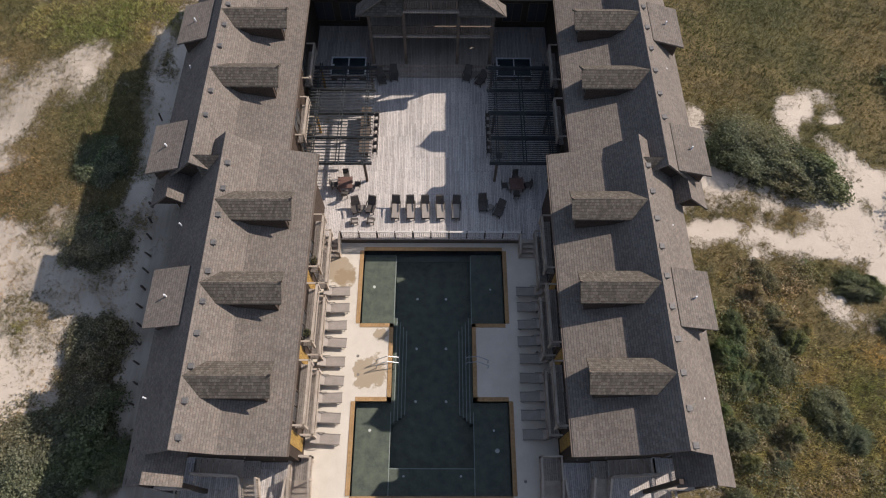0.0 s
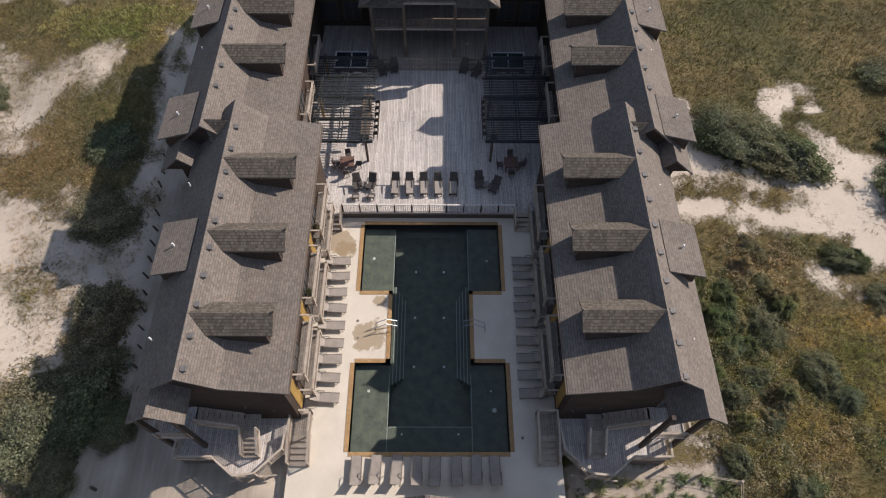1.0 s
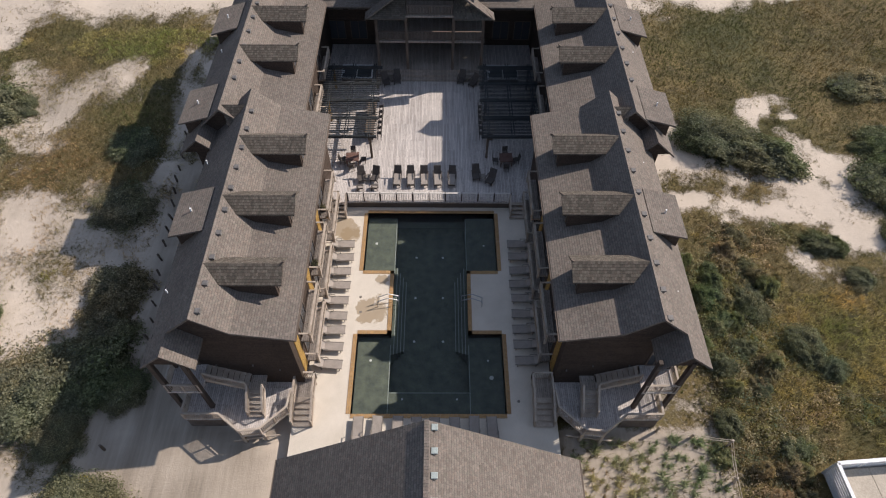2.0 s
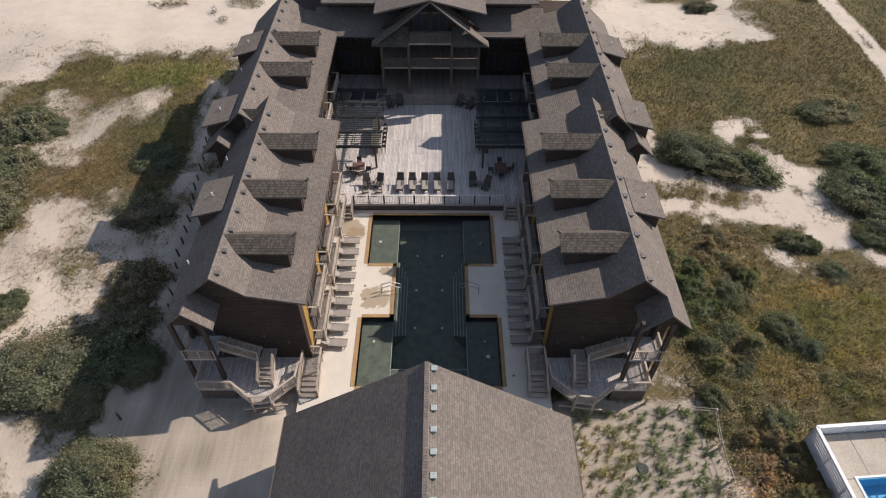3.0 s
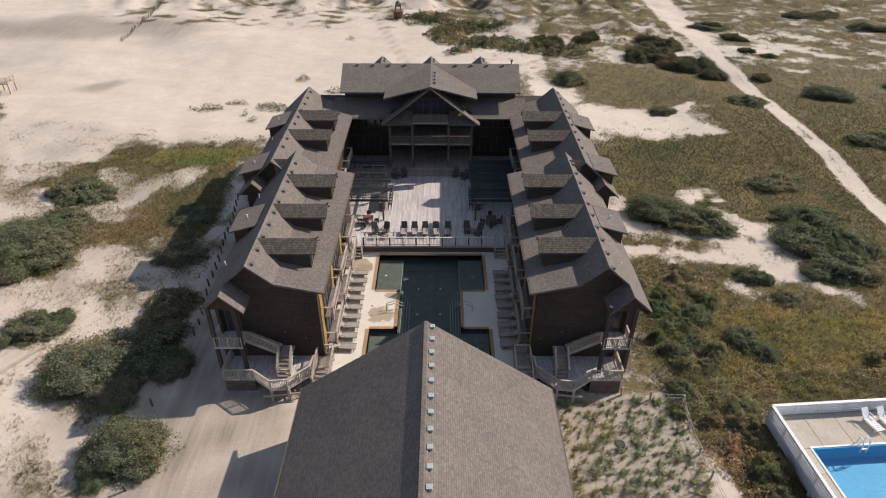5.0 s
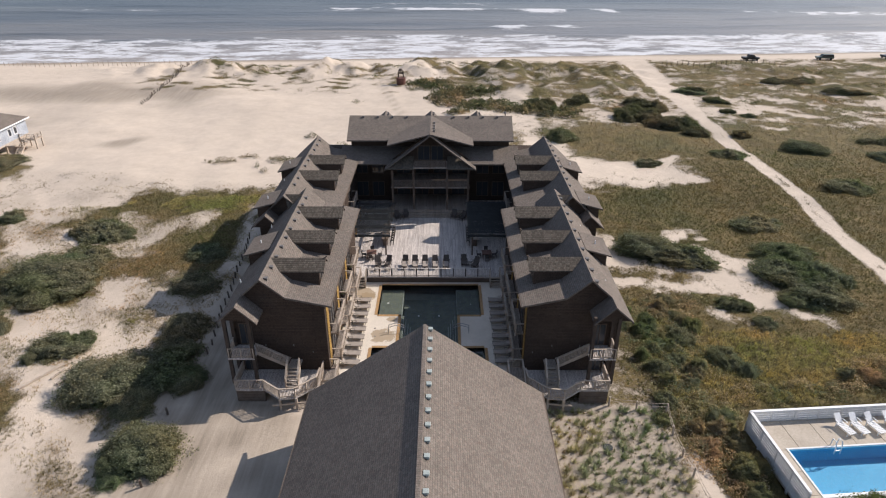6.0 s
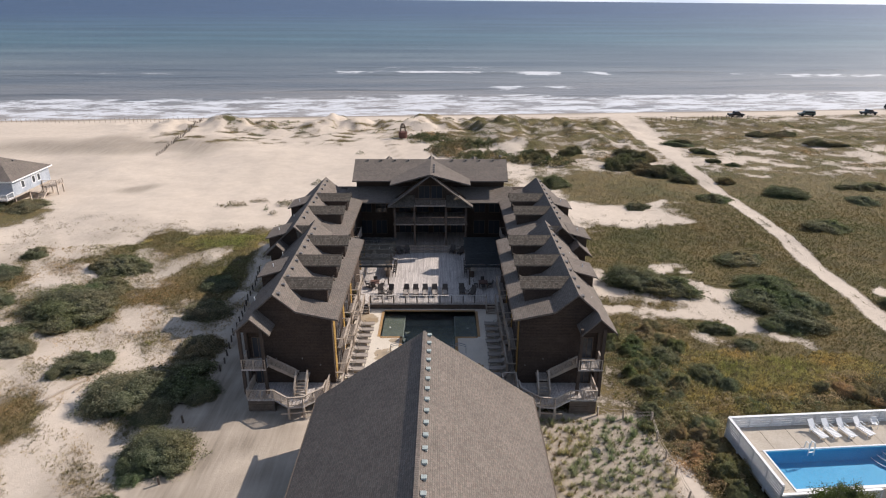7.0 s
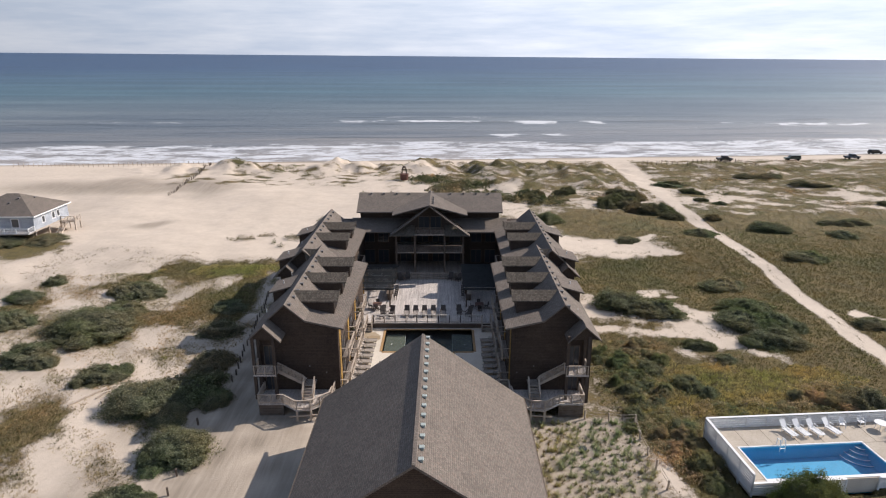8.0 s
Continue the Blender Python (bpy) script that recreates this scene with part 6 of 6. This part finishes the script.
for me, cm in CROWNS[1:]:
    k = me.copy()
    k.materials[0] = M_SCRUB
    SCRUBS.append((k, cm))
OLIVES = []
for me, cm in CROWNS[1:]:
    k = me.copy()
    k.materials[0] = M_BUSH
    OLIVES.append((k, cm))
THICKETS = []
for me, cm in CROWNS[1:]:
    k = me.copy()
    k.materials[0] = M_DARKLEAF
    THICKETS.append((k, cm))
GREENS = []
for me, cm in CROWNS[:1]:
    k = me.copy()
    k.materials[0] = M_TREE
    GREENS.append((k, cm))


def shrub(x, y, rx, ry, h, turn, kind="dark"):
    pool_ = {"dark": CROWNS, "sage": SAGES, "scrub": SCRUBS, "olive": OLIVES, "green": GREENS, "thicket": THICKETS}[kind]
    me, cm = pool_[0 if rx > 4.5 and kind == "dark" else rnd.randrange(len(pool_))]
    label = {"dark": "dense dark green dune shrub rising from the sand", "sage": "grey-green dune shrub with silvery leaves", "scrub": "low brown scrub bush among dune grass", "olive": "olive green bush among brown dune scrub", "green": "tall rich green bush outside the white fence", "thicket": "dark grey-brown thicket shrub behind the dunes"}[kind]
    z = float(land(np.array([x]), np.array([y]))[0])
    t = thing("shrub", 0, 0, 0, label, "shrub", kind + " shrubs")
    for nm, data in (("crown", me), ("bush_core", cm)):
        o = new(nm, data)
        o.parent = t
    t.matrix_basis = pose(x, y, z - 0.1, 0, 0, turn) @ Matrix.Diagonal((rx, ry, h / 0.62, 1))


WEST = [(-43.7, 23.4, 6.4, 5.2, 2.2), (-47.8, 14.4, 3.9, 3.6, 1.8), (-36.1, 9.6, 3.2, 2.6, 1.5), (-28.0, 4.2, 4.6, 4.0, 2.2), (-24.4, 6.0, 3.4, 3.6, 1.9), (-21.7, -4.0, 3.6, 3.0, 1.9),
        (-44.8, 35.8, 4.3, 3.4, 1.6), (-57.2, 24.9, 3.4, 3.8, 1.8), (-24.3, -10.2, 2.4, 1.6, 1.0)]
WEST2 = [(-60.1, 41.4, 2.0, 2.6, 1.4), (-60.1, 33.6, 3.2, 2.6, 1.2), (-25.0, 13.8, 2.7, 2.8, 1.5), (-24.6, 10.2, 2.6, 2.6, 1.6), (-27.0, 22.6, 3.2, 3.1, 1.3),
         (-28.2, 30.1, 2.4, 2.8, 0.9), (-43.0, 29.4, 3.3, 2.4, 1.3), (-81, 62, 4, 4.5, 1.6), (-75.5, 64.5, 3.6, 4, 1.3)]
EAST = [(45.3, 20.5, 4.4, 3.8, 1.9), (43.5, 25.8, 3.6, 3.2, 1.7), (47.8, 25.5, 3.4, 3.4, 1.6), (46.1, 31.1, 4.1, 2.8, 1.4),
        (34.6, 18.9, 2.1, 1.5, 1.2), (26.6, 12.9, 1.8, 1.9, 1.0), (23.4, 13.2, 1.5, 1.5, 0.9), (39.6, 67.3, 2.7, 2.0, 1.3)]
EAST2 = [(25.6, 82.0, 3.2, 3.0, 2.1), (55.3, 71.3, 3.9, 2.6, 1.4), (72.0, 74.2, 4.6, 3.2, 1.6),
         (47.1, 5.0, 2.6, 2.4, 2.0), (61.0, 25.1, 2.4, 2.0, 1.2)]
for q in WEST + WEST2 + EAST + EAST2:
    shrub(*q, rnd.uniform(-25, 25))
# lower bushes that break up the outline of the large ones
for x, y, rx, ry, h in WEST + EAST[:5]:
    for i in range(4):
        a, k = rnd.uniform(0, 6.28), rnd.uniform(0.28, 0.5)
        px, py = x + 0.78 * rx * math.cos(a), y + 0.78 * ry * math.sin(a)
        if px < -18.5 or px > 20:
            shrub(px, py, rx * k, ry * k, h * rnd.uniform(0.45, 0.8), rnd.uniform(0, 360), ("dark", "sage", "dark")[i % 3])
shrub(29.0, 31.1, 4.7, 3.9, 2.1, -28)
shrub(32.6, 29.1, 4.2, 2.6, 1.8, -28)
for q in ((67.5, 52.9, 3.9, 3.0, 1.5), (47.3, 40.6, 4.0, 2.8, 1.6), (29.7, 9.2, 1.7, 1.6, 1.1), (31.0, 7.2, 1.3, 1.2, 0.9), (36.8, 15.5, 1.3, 1.2, 0.8), (23.9, 11.3, 2.0, 1.0, 0.8), (84, 70, 3, 3, 1.2), (93.8, 80.3, 3.0, 2.6, 1.2), (66, 120, 5, 4, 1.2)):
    shrub(*q, rnd.uniform(-40, 40), "sage")
for q in ((26.6, 12.6, 1.6, 1.3, 1.1), (29.6, 8.0, 1.5, 1.1, 1.0), (22.4, 7.4, 1.2, 1.4, 1.1), (21.9, 2.6, 1.1, 1.3, 1.0), (44.4, 6.0, 1.8, 1.4, 1.1), (27.2, 20.2, 1.5, 0.9, 0.8), (36.6, 14.8, 1.4, 0.8, 0.6)):
    shrub(*q, rnd.uniform(0, 360), "dark")
rs = random.Random(9)
for i in range(46):
    cx, cy, rx, ry = [(24, 14, 4.2, 5), (24.2, 6.5, 4.2, 4), (24.8, 0, 4, 3.6), (25.4, 16.5, 4.5, 2), (46, 6.5, 6, 2.2)][i % 5]
    a, q = rs.uniform(0, 6.28), math.sqrt(rs.random())
    r = rs.uniform(0.6, 1.35)
    if not (-0.8 < side_u(cx + rx * q * math.cos(a), cy + ry * q * math.sin(a)) < 24 and side_v(cx + rx * q * math.cos(a), cy + ry * q * math.sin(a)) < 1.2):
        shrub(max(cx + rx * q * math.cos(a), 20.6), cy + ry * q * math.sin(a), r, r * rs.uniform(0.7, 1.1), rs.uniform(0.7, 1.4), rs.uniform(0, 360), ("scrub", "sage", "scrub", "olive")[i % 4])
MASSES = [(44.5, 97, 5.5, 5.5, 2.3, 6), (49, 104, 5, 5.5, 2.3, 5), (50.5, 91, 6, 5, 2.1, 7), (55.3, 85.5, 3.2, 3.2, 1.6, 3), (33.6, 108.5, 4.2, 2.6, 1.9, 3), (25, 106, 4.6, 3.4, 1.8, 4), (66, 121, 3.4, 1.6, 1.5, 2), (68.6, 110, 4.2, 2.2, 1.5, 3),
          (66.5, 100, 1.8, 2.6, 1.2, 2), (70, 96.5, 2.4, 1.6, 1.1, 1), (96, 130, 8, 4.5, 1.7, 4), (63, 83, 2.6, 2, 1.2, 1), (112, 96, 5, 3, 1.3, 2), (88, 78, 4.5, 2.6, 1.2, 2), (104, 118, 7, 3, 1.3, 3)]
for cx, cy, rx, ry, h, n in MASSES:
    for i in range(n):
        a, q = 2.4 * i + cx, 0.62 * math.sqrt((i + 0.3) / n) if n > 1 else 0.0
        k = (0.85 - 0.42 * (1 - 1 / n)) * rnd.uniform(0.85, 1.2)
        shrub(cx + rx * q * math.cos(a), cy + ry * q * math.sin(a), rx * k, ry * k, h * rnd.uniform(0.75, 1.1), rnd.uniform(-30, 30), "thicket")
shrub(32.5, -10.3, 3.2, 1.7, 3.4, 12, "green")
for q in ((25.2, -5.2, 1.3, 1.2, 1.5), (26.4, -4.6, 1.2, 1.1, 1.4), (25.4, -7.4, 1.4, 1.2, 1.2)):
    shrub(*q, rnd.uniform(0, 360), "olive")


def fallen_pole(ax, ay, bx, by, w):
    za, zb = [float(land(np.array([p]), np.array([q]))[0]) + 0.12 for p, q in ((ax, ay), (bx, by))]
    tagged(part("fallen_pole", beam(BM(), (ax, ay, za), (bx, by, zb + 0.1), w, w), M_RAIL), "weathered grey pole lying on the sand", "pole", "fallen poles")


fallen_pole(-33.4, 4.4, -31.4, 8.3, 0.22)
fallen_pole(-36.4, 3.6, -34.3, 7.3, 0.16)
fallen_pole(-34.3, 5.1, -33.8, 6.6, 0.14)


# ---- dune grass ----
def tufts(name, label, n, box4, size, blades, gate, mat, seed, thin=0.05, where=None, rows=0.0):
    """Clumps of thin blades wherever the cover lets them grow, as one mass."""
    r = np.random.RandomState(seed)
    x, y = r.uniform(box4[0], box4[1], n), r.uniform(box4[2], box4[3], n)
    if rows:
        gx, gy = np.meshgrid(np.arange(box4[0], box4[1], rows), np.arange(box4[2], box4[3], rows))
        gx = gx + np.where(np.arange(gx.shape[0]) % 2, rows / 2, 0.0)[:, None]
        x, y = (g.ravel() + r.uniform(-0.48, 0.48, g.size) * rows for g in (gx, gy))
        n = len(x)
    c = cover(x, y) + (1.0 if rows else 0.0)
    keep = (c + 0.22 * wobble(x, y, 2.2, seed + 1) + 0.12 * r.normal(size=n) > gate) & (c > (0.1 if gate > 0 else -1))
    keep &= ~((np.abs(x) < 18.8) & (y > 2.3) & (y < 56)) & ~((np.abs(x - 0.4) < 9.6) & (y < 3)) & ~((side_u(x, y) > -0.2) & (side_u(x, y) < 23) & (side_v(x, y) < 0.2) & (side_v(x, y) > -8.6))
    keep &= ~((np.abs(x) < 20.5) & (y > 22) & (y < 48))
    if box4[3] > 70:
        keep &= r.rand(n) < (smooth(80, 58, y) if box4[2] < 0 else smooth(56, 80, y))
    if where:
        keep &= blobs(x, y, where) + 0.35 * wobble(x, y, 1.6, seed + 5) > 0.55
    x, y = x[keep], y[keep]
    m = len(x)
    z = land(x, y)
    k = m * blades
    bx, by, bz = [np.repeat(v, blades) for v in (x, y, z)]
    sc = np.repeat(size * r.uniform(0.5, 1.3, m), blades)
    a = r.uniform(0, 6.28, k)
    rad = sc * 0.35 * np.sqrt(r.rand(k))
    bx, by = bx + rad * np.cos(a * 3.1), by + rad * np.sin(a * 3.1)
    ln = sc * r.uniform(0.5, 1.2, k)
    lean = r.uniform(0.35, 1.1, k)
    wd = sc * thin
    ux, uy = -np.sin(a) * wd, np.cos(a) * wd
    P0 = np.stack([bx - ux, by - uy, bz - 0.03], 1)
    P1 = np.stack([bx + ux, by + uy, bz - 0.03], 1)
    P2 = np.stack([bx + np.cos(a) * ln * lean + 0.12 * ln, by + np.sin(a) * ln * lean, bz + ln * (1.05 - 0.4 * lean)], 1)
    verts = np.stack([P0, P1, P2], 1).reshape(-1, 3)
    me = bpy.data.meshes.new(name)
    me.vertices.add(k * 3)
    me.vertices.foreach_set("co", verts.ravel())
    me.loops.add(k * 3)
    me.loops.foreach_set("vertex_index", np.arange(k * 3))
    me.polygons.add(k)
    me.polygons.foreach_set("loop_start", np.arange(0, k * 3, 3))
    me.update()
    me.materials.append(mat)
    tagged(new(name, me), label, "grass", "", "stuff")


M_GREEN = leafy("green_dune_grass", (0.0896, 0.0909, 0.0442), (0.1422, 0.1346, 0.0663), (0.224, 0.2024, 0.1079))
M_PALEGRASS = leafy("silver_beach_grass", (0.26, 0.265, 0.19), (0.38, 0.38, 0.28), (0.52, 0.51, 0.39))
tufts("dune_grass", "olive and straw dune grass over the sand", 155000, (-64, 110, -16, 80), 0.30, 7, 0.55, M_GRASS, 51, 0.06)
tufts("green_grass", "short green grass between the dunes", 107000, (-64, 110, -16, 80), 0.27, 7, 0.6, M_GREEN, 52, 0.06)
tufts("far_grass", "coarse dune grass on the seaward dunes", 75000, (-75, 170, 56, 168), 0.36, 6, 0.5, M_FARGRASS, 53, 0.07)


def canopy(name, label, n, zones, top, leaf, tone, mat, seed):
    """An uneven low mass of small leaves and twigs that fills the ellipses, thinning at their edges."""
    r = np.random.RandomState(seed)
    x0, x1 = min(q[0] - 1.5 * q[2] for q in zones), max(q[0] + 1.5 * q[2] for q in zones)
    y0, y1 = min(q[1] - 1.5 * q[3] for q in zones), max(q[1] + 1.5 * q[3] for q in zones)
    x, y = r.uniform(x0, x1, n), r.uniform(y0, y1, n)
    inside = blobs(x + 0.7 * wobble(x, y, 2.5, 71), y + 0.7 * wobble(x, y, 2.5, 72), zones)
    lump = 0.55 + 0.38 * wobble(x, y, 1.5, 73) + 0.3 * wobble(x, y, 0.6, 74)
    hue = wobble(x, y, 2.6, 75) + 0.6 * wobble(x, y, 0.9, 76) + 0.35 * r.normal(size=n)
    keep = (r.rand(n) < inside * 1.3 - 0.15) & (lump > 0.12) & (hue > tone[0]) & (hue < tone[1])
    keep &= ~((side_u(x, y) > -0.5) & (side_u(x, y) < 23) & (side_v(x, y) < 0.5) & (side_v(x, y) > -9))
    x, y, inside, lump = x[keep], y[keep], inside[keep], lump[keep]
    k = len(x)
    z = land(x, y) + top * np.clip(lump, 0.1, 1.3) * np.clip(inside * 1.4, 0.2, 1) * r.rand(k) ** 0.45
    c = np.stack([x, y, z], 1)
    nn = np.array([0.1, 0.05, 0.5]) + 0.7 * r.normal(size=(k, 3))
    nn /= np.linalg.norm(nn, axis=1)[:, None]
    u = np.cross(nn, r.normal(size=(k, 3)))
    u /= np.linalg.norm(u, axis=1)[:, None]
    w = np.cross(nn, u)
    sz = (leaf * r.uniform(0.5, 1.5, k))[:, None]
    q = np.stack([c - u * sz, c - w * sz * 0.55, c + u * sz, c + w * sz * 0.55], 1).reshape(-1, 3)
    me = bpy.data.meshes.new(name)
    me.vertices.add(k * 4)
    me.vertices.foreach_set("co", q.ravel())
    me.loops.add(k * 4)
    me.loops.foreach_set("vertex_index", np.arange(k * 4))
    me.polygons.add(k)
    me.polygons.foreach_set("loop_start", np.arange(0, k * 4, 4))
    me.update()
    me.materials.append(mat)
    tagged(new(name, me), label, "scrub", "", "stuff")


THICKET = [(24, 13.5, 3.6, 4.5), (25.2, 16.8, 3.4, 1.8), (23.4, 8, 2.8, 4.5), (26, 9.5, 2.4, 3), (22.6, 2, 1.7, 3.4), (25.6, 1.6, 3.4, 3.0), (23.8, -3.6, 2.2, 2.4), (25.4, -5.8, 1.5, 2.2), (45.5, 7.2, 5.5, 2.4), (36, 4.4, 6, 0.9), (28, 19.8, 3.4, 1.2), (29.5, 8.2, 1.8, 1.6), (30.5, 4.2, 3.5, 1.2)]
canopy("brown_scrub", "knee-high brown twiggy scrub among the grass", 190000, THICKET, 0.6, 0.075, (-9, 0.45), M_SCRUB, 61)
canopy("olive_scrub", "knee-high olive scrub among the grass", 150000, THICKET, 0.65, 0.075, (0.5, 9), M_SAGE, 62)
canopy("shade_scrub", "low dark scrub beside the lane", 60000, [(-25, 13, 1.9, 2.8), (-26.8, 23, 1.8, 2.8), (-24.8, 8, 2.4, 3), (-29.8, 5.6, 2.6, 3.6)], 0.6, 0.08, (-9, 9), M_LEAF, 63)
FAR = [(rnd.uniform(4, 125), rnd.uniform(98, 150), rnd.uniform(1.5, 4.5), rnd.uniform(0.8, 2.2)) for i in range(46)]
FAR = [q for q in FAR if abs(q[0] - 58) > 7] + [(rnd.uniform(-62, -6), rnd.uniform(134, 152), rnd.uniform(1.0, 3.2), rnd.uniform(0.6, 1.4)) for i in range(26)]
canopy("dark_dune_scrub", "dark ragged scrub on the seaward dunes", 260000, FAR, 0.7, 0.13, (0.0, 9), M_DARKLEAF, 65)
canopy("brown_dune_scrub", "brown ragged scrub on the seaward dunes", 260000, FAR, 0.6, 0.13, (-9, 0.1), M_SCRUB, 66)
BAND = [(-1, 126, 5.5, 4.5), (8, 118, 7, 4), (10, 107, 8, 3.5), (2, 112, 3.5, 4), (20, 103, 5, 3), (28, 101, 5, 3), (5, 99.5, 2.5, 1.6)]
canopy("dune_thicket", "dense dark thicket behind the seaward dunes", 150000, BAND, 1.5, 0.15, (-0.6, 9), M_DARKLEAF, 68)
canopy("brown_dune_thicket", "dense brown thicket behind the seaward dunes", 110000, BAND, 1.3, 0.15, (-9, -0.3), M_SCRUB, 69)
canopy("beach_scrub", "ragged dark scrub on the open sand", 110000, [(-38.4, 66.2, 2.6, 1.1), (-33.3, 68.8, 1.3, 0.8), (-27.0, 67.2, 1.9, 1.6), (-29.1, 61.6, 0.9, 0.7), (-24.6, 82.5, 1.1, 0.7), (-17.5, 74.8, 1.5, 1.1), (-18.3, 109, 1.1, 0.9), (-30.6, 64.0, 0.6, 0.5)], 0.9, 0.09, (-9, 9), M_DARKLEAF, 67)
SKIRTS = [(x, y, rx * 0.78, ry * 0.78) for x, y, rx, ry, h in WEST + WEST2 + EAST[:7] if -60 < x < 60 and y < 45]
canopy("shrub_skirts", "low olive growth round the feet of the dune shrubs", 420000, SKIRTS, 0.5, 0.07, (-0.35, 9), M_BUSH, 64)
tufts("straw_litter", "dry straw and dead stems scattered over the sand", 60000, (-62, -21, -14, 46), 0.24, 6, 0.2, M_STRAW, 59)
tufts("sparse_grass", "thin straw tufts on open sand", 22000, (-70, 60, -16, 60), 0.28, 6, 0.28, M_GRASS, 54)
GOLD = [(33, 7, 6, 4.5), (39, 9.5, 5, 4), (29.5, 5, 2.6, 2.4), (45, 11, 5, 3), (33, 12.5, 5, 2.4), (31, 23.2, 2.2, 0.8), (26, 12, 4, 6), (25, 4, 3.5, 3), (-32, 47, 8, 3.5)]
tufts("goldenrod", "bright yellow goldenrod flowers beside the lane", 2600, (-24, -16, -6, 1), 0.3, 12, -1.0, M_GOLDROD, 58, 0.1, [(-22.6, -1.3, 0.55, 0.4), (-24.0, -3.0, 0.3, 0.3)])
tufts("golden_grass", "golden yellow dune grass beside the brown scrub", 170000, (-50, 54, -2, 56), 0.34, 7, 0.4, M_GOLDGRASS, 56, 0.06, GOLD)
tufts("garden_grass", "planted pale beach grass in clumps on sand", 0, (10.4, 20.8, -21.8, 1.9), 0.55, 80, -1.0, M_PALEGRASS, 55, 0.045, None, 0.8)
tufts("garden_straw", "short straw-coloured grass between the planted clumps", 0, (10.4, 20.8, -21.8, 1.9), 0.3, 24, -1.0, M_FARGRASS, 57, 0.06, None, 0.72)
for x, y, r in ((15.3, -2.7, 0.42), (15.6, -6.2, 0.42)):
    z = float(land(np.array([x]), np.array([y]))[0])
    tagged(part("tank_lid", disc(BM(), x, y, z - 0.1, z + 0.1, r, 18, r * 0.9), M_PERGOLA), "round blue-grey tank lid set in the sand", "lid", "tank lids")
